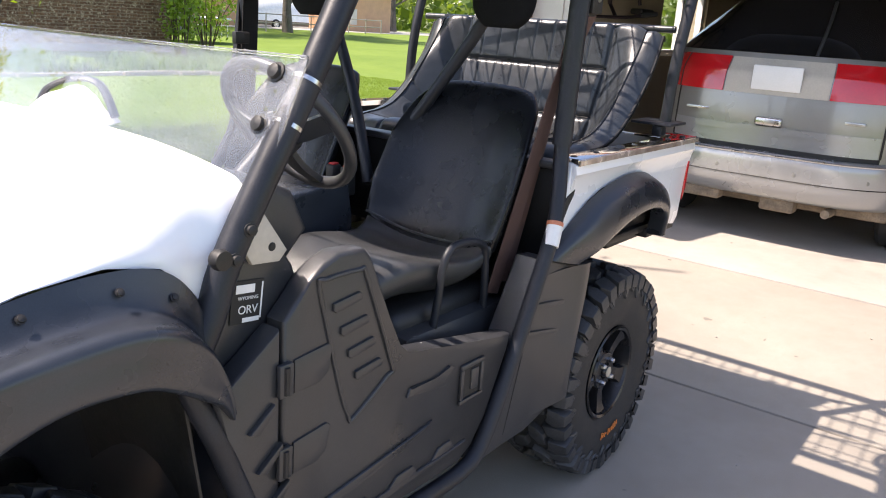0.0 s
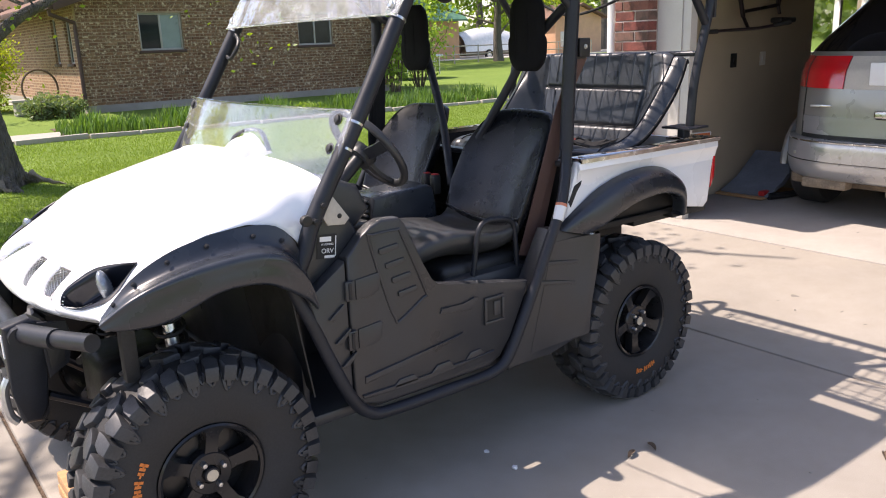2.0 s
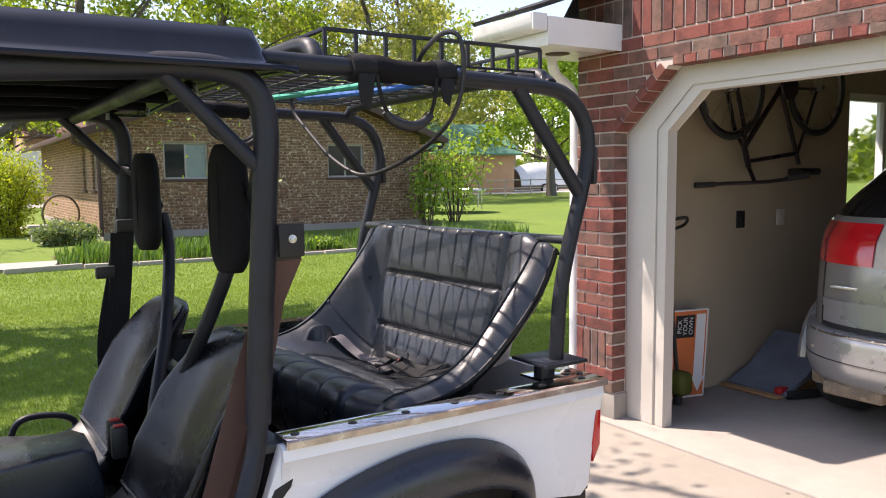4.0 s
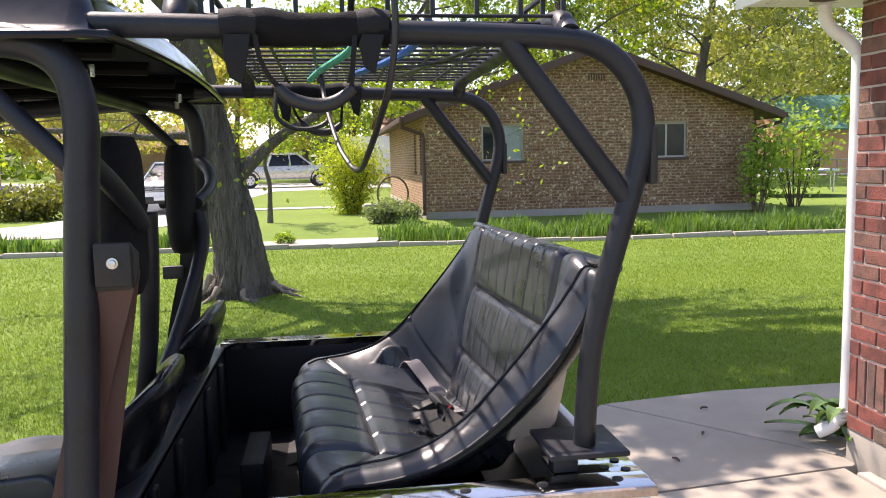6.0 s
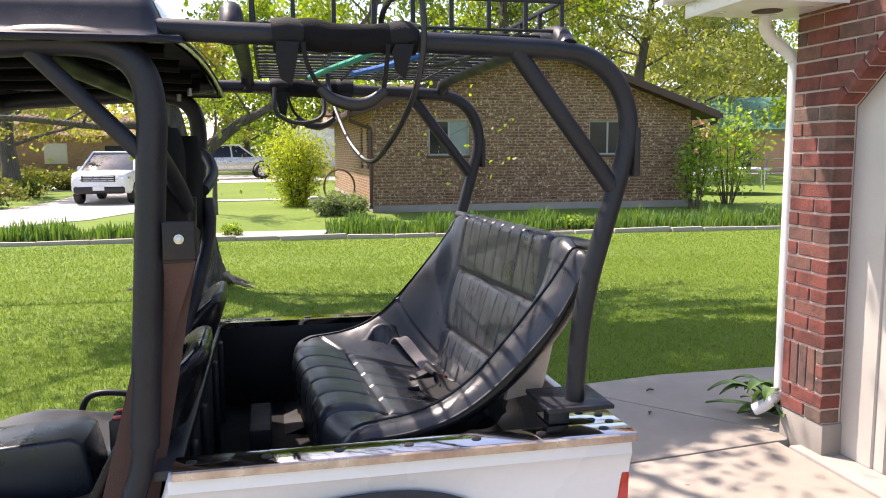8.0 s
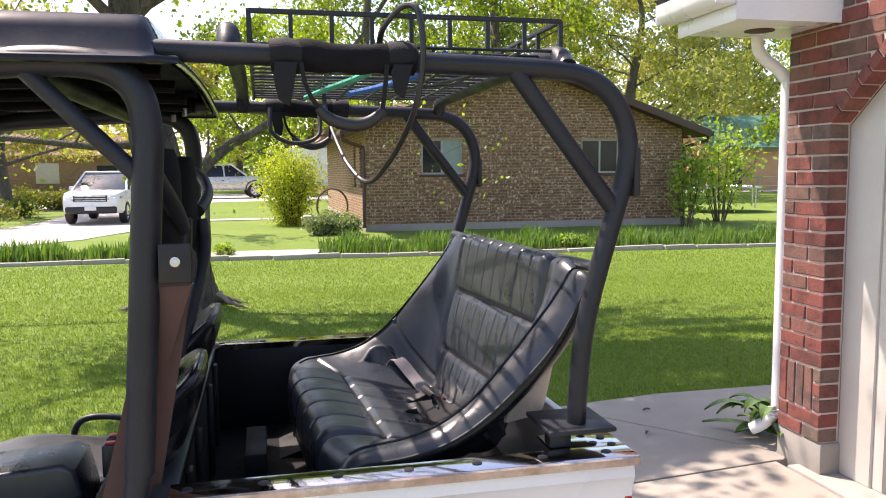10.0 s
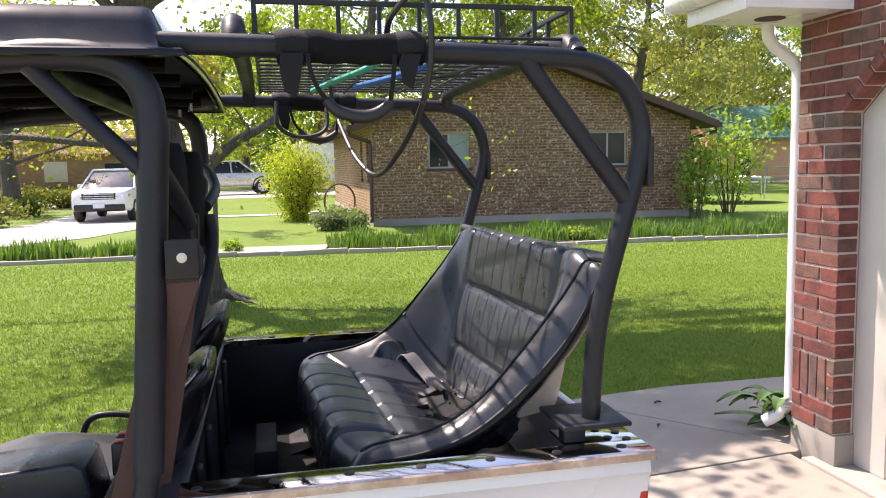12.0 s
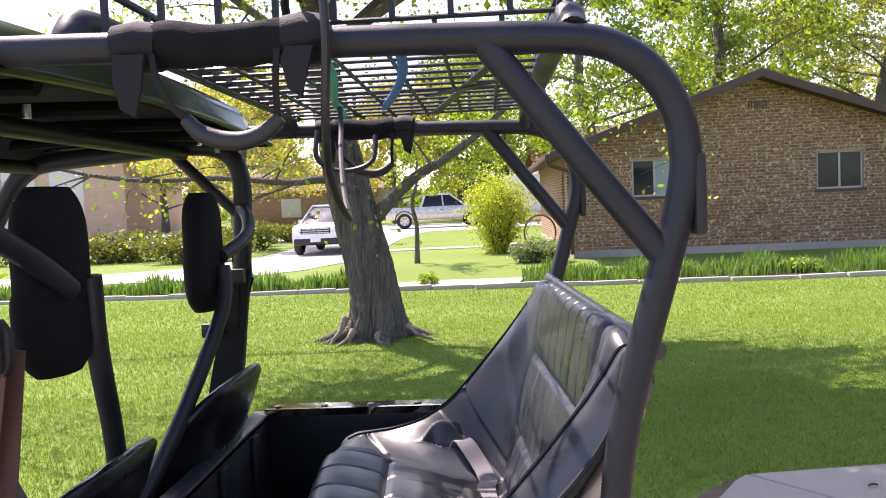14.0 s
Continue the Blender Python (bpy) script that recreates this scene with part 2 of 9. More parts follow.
H_STOPS = [(0.0, (0.18, 0.088, 0.050)), (1.0, (0.34, 0.20, 0.115)), (0.3, (0.24, 0.125, 0.070)), (0.6, (0.28, 0.15, 0.082)), (0.8, (0.20, 0.104, 0.062))]
HBRICK_P = varied_pieces("brown house brick", H_STOPS, fine=40.0, smear=(0.56, 0.45, 0.31))
HBRICK_J = varied_pieces("brown house brickwork", H_STOPS, fine=40.0, smear=(0.56, 0.45, 0.31), island=True)
HMORTAR = mat("tan mortar", (0.38, 0.29, 0.20), 0.95, var=0.2, fine=60, bump=0.4)
BROWN = mat("dark brown fascia paint", (0.07, 0.035, 0.025), 0.6)
SHINGLE = mat("brown roof shingle", (0.21, 0.12, 0.085), 0.95, var=0.3, scale=9, fine=30, bump=0.5, depth=0.01)
SHINGLE_G = mat("green roof sheet", (0.10, 0.24, 0.155), 0.6, var=0.15)
SHINGLE_K = mat("dark roof shingle", (0.04, 0.04, 0.045), 0.9, var=0.3, fine=40, bump=0.5, depth=0.006)
STUCCO = mat("peach stucco", (0.62, 0.36, 0.22), 0.95, var=0.08, scale=2, bump=0.2)
STUCCO_T = mat("tan stucco", (0.52, 0.36, 0.25), 0.95, var=0.08, scale=2, bump=0.2)
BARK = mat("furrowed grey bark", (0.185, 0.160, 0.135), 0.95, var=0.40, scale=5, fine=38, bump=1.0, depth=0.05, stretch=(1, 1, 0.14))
DEADWOOD = mat("bleached dead wood", (0.30, 0.245, 0.19), 0.9, var=0.35, scale=9, fine=60, bump=0.6, depth=0.01, stretch=(1, 1, 0.4))
TWIG = mat("grey brown twig", (0.13, 0.09, 0.06), 0.9, var=0.3)
SILVER = mat("silver car paint", (0.27, 0.265, 0.25), 0.30, 0.45, var=0.04, bump=0.02, coat=0.7, rvar=0.04, scale=2)
SILVER_L = mat("lower silver car paint", (0.33, 0.335, 0.34), 0.28, 0.45, var=0.04, bump=0.02, coat=0.7, rvar=0.04, scale=2)
CARWHITE = mat("white car paint", (0.78, 0.78, 0.78), 0.25, var=0.02, bump=0.0, coat=0.8)
CARSILV = mat("beige silver truck paint", (0.55, 0.54, 0.50), 0.3, 0.4, var=0.03, bump=0.0, coat=0.7)
CARDARK = mat("dark car paint", (0.05, 0.07, 0.10), 0.25, var=0.05, bump=0.0, coat=0.8)
BLACKP = mat("black plastic", (0.018, 0.018, 0.019), 0.5)
BIKEK = mat("black bicycle paint", (0.02, 0.012, 0.016), 0.35, 0.2)
SIGN_O = mat("orange sign board", (0.72, 0.19, 0.06), 0.6, var=0.08)
TARP = mat("grey blue sheet", (0.20, 0.23, 0.28), 0.5, var=0.2, scale=6)
MUD = mat("rusty underbody", (0.22, 0.17, 0.12), 0.8, var=0.4, scale=14)
SOIL = mat("dry bed soil", (0.15, 0.10, 0.065), 0.95, var=0.3, scale=6, fine=50, bump=0.7, depth=0.02)
LEAF_A = foliage("spring leaves", (0.12, 0.19, 0.02), (0.28, 0.34, 0.045), 0.45)
LEAF_Y = foliage("yellow spring leaves", (0.29, 0.27, 0.07), (0.45, 0.40, 0.12), 0.35)
LEAF_D = foliage("deep green leaves", (0.07, 0.115, 0.02), (0.17, 0.22, 0.045), 0.4)
LEAF_B = foliage("bright bush leaves", (0.24, 0.32, 0.03), (0.46, 0.47, 0.05), 0.4)
LEAF_S = foliage("fresh shrub leaves", (0.14, 0.23, 0.03), (0.3, 0.4, 0.07), 0.4)
LEAF_W = foliage("dull tan twigs and buds", (0.21, 0.23, 0.07), (0.35, 0.35, 0.11), 0.4)
IRIS = foliage("iris blades", (0.07, 0.15, 0.032), (0.16, 0.26, 0.062), 0.3)
HEDGE = foliage("olive hedge leaves", (0.085, 0.10, 0.02), (0.19, 0.19, 0.045))
SAGE = foliage("grey green leaves", (0.12, 0.17, 0.08), (0.22, 0.27, 0.14))
GRASS = foliage("grass blades", (0.145, 0.218, 0.040), (0.195, 0.268, 0.052), 0.3, 0.85, 0.12)

HOSTA = mat("broad green leaf", (0.085, 0.16, 0.03), 0.4, var=0.3, scale=14, fine=60, bump=0.1)


def lawn_material():
    m, t, b = shader("mown lawn")
    vec = coords(t)
    big, mid, small = noise_fac(t, vec, 0.35, 4.0), noise_fac(t, vec, 3.0, 5.0), noise_fac(t, vec, 45.0, 3.0)
    c = mix_rgb(t, big, (0.148, 0.222, 0.040), (0.198, 0.272, 0.052))
    c = mix_rgb(t, mid, c, mix_rgb(t, 1.0, c, (0.80, 0.86, 0.75), "MULTIPLY"))
    c = mix_rgb(t, small, c, mix_rgb(t, 1.0, c, (0.72, 0.75, 0.70), "MULTIPLY"))
    t.links.new(c, b.inputs["Base Color"])
    b.inputs["Roughness"].default_value = 0.9
    b.inputs["Specular IOR Level"].default_value = 0.2
    bumped(t, b, small, 0.4, 0.02)
    return m


LAWN = lawn_material()

# ---- building helpers ----


def part(name, bm, material, parent=None, label="", m=None, flat=False, angle=38):
    """One mesh object out of a bmesh, under a thing or a part."""
    bmesh.ops.recalc_face_normals(bm, faces=bm.faces)
    me = bpy.data.meshes.new(name)
    bm.to_mesh(me)
    bm.free()
    me.materials.append(material)
    if not flat:
        me.shade_smooth()
        me.set_sharp_from_angle(angle=radians(angle))
    ob = new(name, me)
    if parent is not None:
        ob.parent = parent
    if m is not None:
        ob.matrix_basis = m
    if label:
        tagged(ob, label)
    return ob


def thing(name, label, category, group="", m=None, kind=""):
    ob = new(name)
    ob.empty_display_size = 0.1
    if m is not None:
        ob.matrix_basis = m
    return tagged(ob, label, category, group, kind)


def shared(name, source, parent, m):
    """Another part on the same mesh."""
    ob = new(name, source.data)
    ob.parent = parent
    ob.matrix_basis = m
    return ob


def raw(name, verts, faces, material, parent=None, label="", smooth=False):
    me = bpy.data.meshes.new(name)
    me.from_pydata(verts, [], faces)
    me.materials.append(material)
    if smooth:
        me.shade_smooth()
    ob = new(name, me)
    if parent is not None:
        ob.parent = parent
    if label:
        tagged(ob, label)
    return ob


def B():
    return bmesh.new()


def rounded(bm, geom_edges, r, seg=2):
    if r > 0:
        bmesh.ops.bevel(bm, geom=geom_edges, offset=r, segments=seg, profile=0.5, affect="EDGES", clamp_overlap=True)


def box(bm, lo, hi, r=0.0, m=None, seg=2):
    """A box from corner to corner, its edges rounded by r."""
    lo, hi = Vector(lo), Vector(hi)
    out = bmesh.ops.create_cube(bm, size=1.0)
    vs = out["verts"]
    for v in vs:
        v.co = Vector(((lo[i] + hi[i]) / 2 + v.co[i] * (hi[i] - lo[i]) for i in range(3)))
    if m is not None:
        bmesh.ops.transform(bm, matrix=m, verts=vs)
    if r > 0:
        rounded(bm, list({e for v in vs for e in v.link_edges}), r, seg)
    return bm


def prism(bm, outline, axis, lo, hi, r=0.0, seg=2):
    """An outline in the plane across an axis, drawn out from lo to hi along it. Outline pairs: xz for y, yz for x, xy for z."""
    def at(a, b, c):
        return {"y": (a, c, b), "x": (c, a, b), "z": (a, b, c)}[axis]
    one = [bm.verts.new(at(a, b, lo)) for a, b in outline]
    two = [bm.verts.new(at(a, b, hi)) for a, b in outline]
    n = len(outline)
    faces = [bm.faces.new(one), bm.faces.new(two[::-1])]
    faces += [bm.faces.new((one[i], two[i], two[(i + 1) % n], one[(i + 1) % n])) for i in range(n)]
    if r > 0:
        rounded(bm, list({e for f in faces[:2] for e in f.edges}), r, seg)
    return bm


def spline(pts, per=6, closed=False):
    """A smooth line through points."""
    p = [Vector(q) for q in pts]
    n = len(p)
    out = []
    for i in range(n if closed else n - 1):
        a, b, c, d = (p[(i + k) % n] if closed else p[min(max(i + k, 0), n - 1)] for k in (-1, 0, 1, 2))
        for k in range(per):
            t = k / per
            out.append(0.5 * ((2 * b) + (c - a) * t + (2 * a - 5 * b + 4 * c - d) * t * t + (3 * b - a - 3 * c + d) * t ** 3))
    if not closed:
        out.append(p[-1])
    return out


def tube(bm, pts, r, seg=12, per=0, closed=False, flat=1.0, up=None):
    """A round bar along a line; r: one radius or one for each point. flat: the height of its section over its width."""
    line = spline(pts, per, closed) if per else [Vector(p) for p in pts]
    n = len(line)
    if isinstance(r, (int, float)):
        radii = [float(r)] * n
    else:
        radii = [float(q) for q in np.interp(np.linspace(0, 1, n), np.linspace(0, 1, len(r)), r)]
    rings, side = [], None
    for i, p in enumerate(line):
        a = line[(i - 1) % n] if closed else line[max(i - 1, 0)]
        b = line[(i + 1) % n] if closed else line[min(i + 1, n - 1)]
        way = (b - a).normalized()
        if up is not None:
            side = way.cross(Vector(up)).normalized()
        elif side is None:
            side = way.orthogonal().normalized()
        else:
            side = (side - way * side.dot(way)).normalized()
        top = way.cross(side)
        rings.append([bm.verts.new(p + radii[i] * (math.cos(k * math.tau / seg) * side + flat * math.sin(k * math.tau / seg) * top)) for k in range(seg)])
    for i in range(n if closed else n - 1):
        a, b = rings[i], rings[(i + 1) % n]
        for k in range(seg):
            bm.faces.new((a[k], a[(k + 1) % seg], b[(k + 1) % seg], b[k]))
    if not closed:
        bm.faces.new(rings[0][::-1])
        bm.faces.new(rings[-1])
    return bm


def strap(bm, pts, width, thick, across, per=5):
    """A flat band along a line; across: the way of its width."""
    line = spline(pts, per) if per else [Vector(p) for p in pts]
    w = Vector(across).normalized()
    rings = []
    for i, p in enumerate(line):
        way = (line[min(i + 1, len(line) - 1)] - line[max(i - 1, 0)]).normalized()
        ww = (w - way * w.dot(way)).normalized()
        nn = way.cross(ww) * thick / 2
        rings.append([bm.verts.new(p + ww * width / 2 * a + nn * b) for a, b in ((-1, -1), (1, -1), (1, 1), (-1, 1))])
    for a, b in zip(rings, rings[1:]):
        for k in range(4):
            bm.faces.new((a[k], a[(k + 1) % 4], b[(k + 1) % 4], b[k]))
    bm.faces.new(rings[0][::-1])
    bm.faces.new(rings[-1])
    return bm


def lathe(bm, profile, seg=32, m=None, cap=True):
    """A profile of (radius, place along y), turned about the y axis."""
    rings, made = [], []
    for r, y in profile:
        ring = [bm.verts.new((r * math.cos(k * math.tau / seg), y, r * math.sin(k * math.tau / seg))) for k in range(seg)]
        rings.append(ring)
        made += ring
    for a, b in zip(rings, rings[1:]):
        for k in range(seg):
            bm.faces.new((a[k], a[(k + 1) % seg], b[(k + 1) % seg], b[k]))
    if cap:
        bm.faces.new(rings[0])
        bm.faces.new(rings[-1][::-1])
    if m is not None:
        bmesh.ops.transform(bm, matrix=m, verts=made)
    return bm


def skin(bm, f, nu, nv):
    """A sheet of nu by nv faces through f(u, v), both from 0 to 1."""
    g = [[bm.verts.new(f(i / nu, j / nv)) for j in range(nv + 1)] for i in range(nu + 1)]
    for i in range(nu):
        for j in range(nv):
            bm.faces.new((g[i][j], g[i + 1][j], g[i + 1][j + 1], g[i][j + 1]))
    return bm


def thicken(bm, d):
    """Gives a sheet its thickness, towards its back."""
    bmesh.ops.recalc_face_normals(bm, faces=bm.faces)
    bm.normal_update()
    rim = [e for e in bm.edges if len(e.link_faces) == 1]
    twin = {v: bm.verts.new(v.co - v.normal * d) for v in bm.verts[:]}
    for f in bm.faces[:]:
        bm.faces.new([twin[v] for v in reversed(f.verts)])
    for e in rim:
        u, v = e.verts
        bm.faces.new((u, v, twin[v], twin[u]))
    return bm


def bolt(bm, at, way, r=0.011, h=0.008):
    m = Matrix.Translation(at) @ Vector((0, 1, 0)).rotation_difference(Vector(way)).to_matrix().to_4x4()
    return lathe(bm, [(r * 1.35, 0), (r * 1.35, h * 0.35), (r, h * 0.4), (r * 0.9, h), (r * 0.3, h * 1.2)], 10, m)


def smooth01(a, b, x):
    t = min(1.0, max(0.0, (x - a) / (b - a)))
    return t * t * (3 - 2 * t)


# ---- the ground ----


def rise(y):
    """The yard's level: flat round the drive, a gentle rise past the edging."""
    return -0.02 + 0.22 * smooth01(12.5, 17.5, y) + 0.22 * smooth01(24.0, 38.0, y)


def ramp(x):
    return 0.085 * min(1.0, max(0.0, (x - 1.82) / 1.62))


xs = [-700, -300, -120, -60, -40] + list(np.linspace(-30, 30, 61)) + [40, 60, 120, 300, 700]
ys = [-700, -200, -60, -20] + list(np.linspace(-10, 40, 101)) + [60, 120, 300, 700]
gv = [(x, y, rise(y) + (0.012 * noise.noise((x * 0.7, y * 0.7, 0)) if 3.5 < y < 40 and abs(x) < 30 else 0.0)) for x in xs for y in ys]
gf = [(i * len(ys) + j, (i + 1) * len(ys) + j, (i + 1) * len(ys) + j + 1, i * len(ys) + j + 1) for i in range(len(xs) - 1) for j in range(len(ys) - 1)]
ground = raw("ground", gv, gf, LAWN, None, "", True)
tagged(ground, "bright green mown lawn in sun and tree shade", "lawn", kind="structure")


def slab(name, outline, parent, material=CONCRETE, thick=0.12):
    """A concrete slab that follows the drive's rise, its rim rounded."""
    bm = B()
    cut = []
    for (a, b) in zip(outline, outline[1:] + outline[:1]):
        cut.append(a)
        lo, hi = sorted((a[0], b[0]))
        for x in (1.82, 3.44):
            if lo + 1e-3 < x < hi - 1e-3:
                cut.append((x, a[1] + (b[1] - a[1]) * (x - a[0]) / (b[0] - a[0])))
    prism(bm, outline, "z", -thick, 0.0)
    for x in (1.82, 3.44):
        bmesh.ops.bisect_plane(bm, geom=bm.verts[:] + bm.edges[:] + bm.faces[:], plane_co=(x, 0, 0), plane_no=(1, 0, 0))
    rim = [e for e in bm.edges if all(v.co.z > -0.001 for v in e.verts) and any(abs(f.normal.z) < 0.5 for f in e.link_faces)]
    bm.normal_update()
    rim = [e for e in bm.edges if all(v.co.z > -0.001 for v in e.verts) and any(abs(f.normal.z) < 0.5 for f in e.link_faces)]
    rounded(bm, rim, 0.012, 2)
    for v in bm.verts:
        v.co.z += ramp(v.co.x)
    return part(name, bm, material, parent, angle=30)


drive = thing("driveway", "sunlit concrete driveway slabs with tooled joints", "driveway", kind="structure")
J = 0.006
slab("slab", [(-1.278 - J, -1.9), (-14, -1.9), (-14, 1.76), (-1.278 - J, 1.76)], drive)
slab("slab", [(-1.278 + J, -1.9), (1.82 - J, -1.9), (1.82 - J, 1.76), (-1.278 + J, 1.76)], drive)
slab("slab", [(1.82 + J, -1.9), (3.44, -1.9), (3.44, 1.58 - J), (1.82 + J, 1.58 - J)], drive)
slab("slab", [(1.82 + J, 1.58 + J), (3.61 - J, 1.58 + J), (2.66 - J, 2.93), (2.56, 2.84), (2.40, 2.60), (2.2, 2.25), (1.95, 1.80)], drive)
slab("slab", [(3.61 + J, 1.58 + J), (12, 1.58 + J), (12, 2.93), (2.66 + J, 2.93)], drive)
for a, b in ((-14, -1.278), (-1.278, 1.82), (1.82, 3.44)):
    slab("slab", [(a + J, -6.5), (b - J, -6.5), (b - J, -1.9 - 2 * J), (a + J, -1.9 - 2 * J)], drive)
bm = B()
box(bm, (-14, -6.5, -0.3), (3.44, 1.74, -0.013))
part("joint_filler", bm, SOIL, drive)

# ---- the garage ----
GX, GZ = 3.52, 0.09
garage = thing("garage", "red brick garage with white trimmed open door", "garage", kind="structure")


def wall(name, lo, hi, material, parent, holes=(), axis="y"):
    """A straight wall with openings cut through it. holes: (from, to, bottom, top) along the wall."""
    us = sorted({lo[0] if axis == "y" else lo[1], hi[0] if axis == "y" else hi[1], *(v for h in holes for v in h[:2])})
    zs = sorted({lo[2], hi[2], *(v for h in holes for v in h[2:])})
    bm = B()
    for a, b in zip(us, us[1:]):
        for c, d in zip(zs, zs[1:]):
            if any(h[0] <= a and b <= h[1] and h[2] <= c and d <= h[3] for h in holes):
                continue
            if axis == "y":
                box(bm, (a, lo[1], c), (b, hi[1], d))
            else:
                box(bm, (lo[0], a, c), (hi[0], b, d))
    bmesh.ops.remove_doubles(bm, verts=bm.verts, dist=1e-4)
    bm.verts.index_update()
    seen = {}
    for f in bm.faces:
        seen.setdefault(tuple(sorted(v.index for v in f.verts)), []).append(f)
    bmesh.ops.delete(bm, geom=[f for fs in seen.values() if len(fs) > 1 for f in fs], context="FACES")
    return part(name, bm, material, parent)


OPEN_R, HEAD = -3.9, 2.222
floor = tagged(slab("floor", [(3.452, -4.3), (10.6, -4.3), (10.6, 1.5), (3.452, 1.5)], None, FLOOR_C), "stained grey concrete garage floor", "floor", kind="structure")
for v in floor.data.vertices:
    v.co.z += 0.005
wall("wall_north", (GX + 0.2, 1.5, 0.0), (10.6, 1.66, 2.75), PLASTER, garage, [(6.28, 7.5, 1.25, 2.26)])
wall("wall_east", (10.6, -4.3, 0.0), (10.75, 1.66, 2.75), PLASTER, garage)
wall("wall_south", (GX + 0.2, -4.46, 0.0), (10.6, -4.3, 2.75), PLASTER, garage)
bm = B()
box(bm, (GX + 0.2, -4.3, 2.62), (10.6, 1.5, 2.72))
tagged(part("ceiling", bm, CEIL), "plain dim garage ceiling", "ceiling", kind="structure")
# backing of the brick front, in mortar, with the cut-off corner of the door opening
bm = B()
prism(bm, [(1.668, 0.25), (1.668, 3.2), (-4.46, 3.2), (-4.46, 0.25), (OPEN_R, 0.25), (OPEN_R, HEAD + 0.006), (0.932, HEAD + 0.006), (1.345, 1.872), (1.345, 0.25)], "x", GX - 0.004, GX + 0.108)
part("brick_backing", bm, MORTAR, garage)
bm = B()
box(bm, (GX - 0.006, 1.328, 0.0), (GX + 0.125, 1.678, 0.25), 0.008)
part("plinth", bm, FOUND, garage)
bm = B()
box(bm, (GX + 0.2, 1.66, 0.0), (10.75, 1.675, 0.25), 0.0)
part("plinth", bm, FOUND, garage)
# side wall outside face
bm = B()
box(bm, (GX + 0.2, 1.662, 0.25), (6.28, 1.67, 2.75))
box(bm, (7.5, 1.662, 0.25), (10.75, 1.67, 2.75))
part("brick_backing", bm, MORTAR, garage)
# white casing round the opening: front boards and deep jamb
bm = B()
outer = [(1.345, 0.09), (1.345, 1.868), (0.930, HEAD + 0.008), (-3.9, HEAD + 0.008)]
inner = [(1.117, 0.09), (1.117, 1.884), (0.86, 2.125), (-3.9, 2.125)]
prism(bm, outer + inner[::-1], "x", GX + 0.109, GX + 0.145, 0.006, 3)
part("door_casing", bm, TRIM, garage)
bm = B()
back = [(1.044, 0.09), (1.044, 1.874), (0.80, 2.09), (-3.9, 2.09)]
prism(bm, inner + back[::-1], "x", GX + 0.120, GX + 0.199, 0.006, 3)
part("door_jamb", bm, TRIM, garage)
bm = B()
tube(bm, [(GX + 0.118, y, z) for y, z in ((1.125, 0.09), (1.125, 1.886), (0.865, 2.132), (-3.9, 2.132))], 0.006, 8)
part("stop_bead", bm, TRIM, garage)
# eave return with gutter, soffit and downspout
eave = thing("roof_return", "white boxed eave return with gutter and dark shingles", "eave", kind="structure")
bm = B()
box(bm, (2.95, 1.29, 2.36), (GX + 0.01, 1.81, 2.505), 0.005)
part("soffit_box", bm, VINYLW, eave)
bm = B()
box(bm, (2.938, 1.285, 2.352), (GX - 0.014, 1.289, 2.505), 0.0)
box(bm, (2.938, 1.289, 2.345), (2.949, 1.815, 2.42), 0.002)
part("fascia", bm, VINYLW, eave)
bm = B()
prism(bm, [(2.835, 2.462), (2.83, 2.517), (2.85, 2.517), (2.855, 2.462), (2.88, 2.437), (2.937, 2.437), (2.937, 2.422), (2.87, 2.422), (2.845, 2.437)], "y", 1.30, 1.86, 0.002)
box(bm, (2.835, 1.29, 2.422), (2.937, 1.30, 2.517), 0.002)
box(bm, (2.835, 1.86, 2.422), (2.937, 1.87, 2.517), 0.002)
part("gutter", bm, VINYLW, eave)
bm = B()
prism(bm, [(2.85, 2.527), (GX, 2.76), (GX, 2.79), (2.83, 2.547)], "y", 1.28, 1.88, 0.004)
part("shingles", bm, SHINGLE_K, eave)
bm = B()
box(bm, (GX + 0.01, 1.68, 2.36), (11.0, 1.81, 2.505), 0.004)
part("soffit_box", bm, VINYLW, eave)
bm = B()
prism(bm, [(1.66, 2.79), (1.90, 2.52), (1.90, 2.55), (1.66, 2.82)], "x", GX, 11.0)
part("shingles", bm, SHINGLE_K, eave)
bm = B()
bm = B()
lathe(bm, [(0.075, 0), (0.075, 0.004), (0.03, 0.006)], 20, Matrix.Translation((3.27, 1.59, 2.36)) @ Matrix.Rotation(radians(-90), 4, "X"))
part("soffit_vent", bm, WEB_BR, eave, "round bronze soffit vent")
bm = B()
box(bm, (GX - 0.03, -4.5, 2.66), (GX + 0.012, 1.28, 2.84), 0.005)
part("frieze_board", bm, TRIM, eave)
spout = thing("downspout", "white metal downspout beside the brick pier", "downspout", kind="structure")
bm = B()
tube(bm, [(3.375, 1.76, 2.365), (3.38, 1.76, 2.30), (3.42, 1.76, 2.245), (3.49, 1.757, 2.20), (3.545, 1.752, 2.14), (3.558, 1.75, 2.05), (3.56, 1.75, 1.2), (3.56, 1.75, 0.36), (3.555, 1.755, 0.30), (3.52, 1.80, 0.22), (3.47, 1.85, 0.17)], 0.035, 12, 5, flat=0.8, up=(1, 0.2, 0))
part("pipe", bm, VINYLW, spout)
for z in (0.27, 0.29, 0.31):
    bm = B()
    box(bm, (3.520, 1.712, z), (3.600, 1.790, z + 0.008), 0.003)
    part("rib", bm, VINYLW, spout)
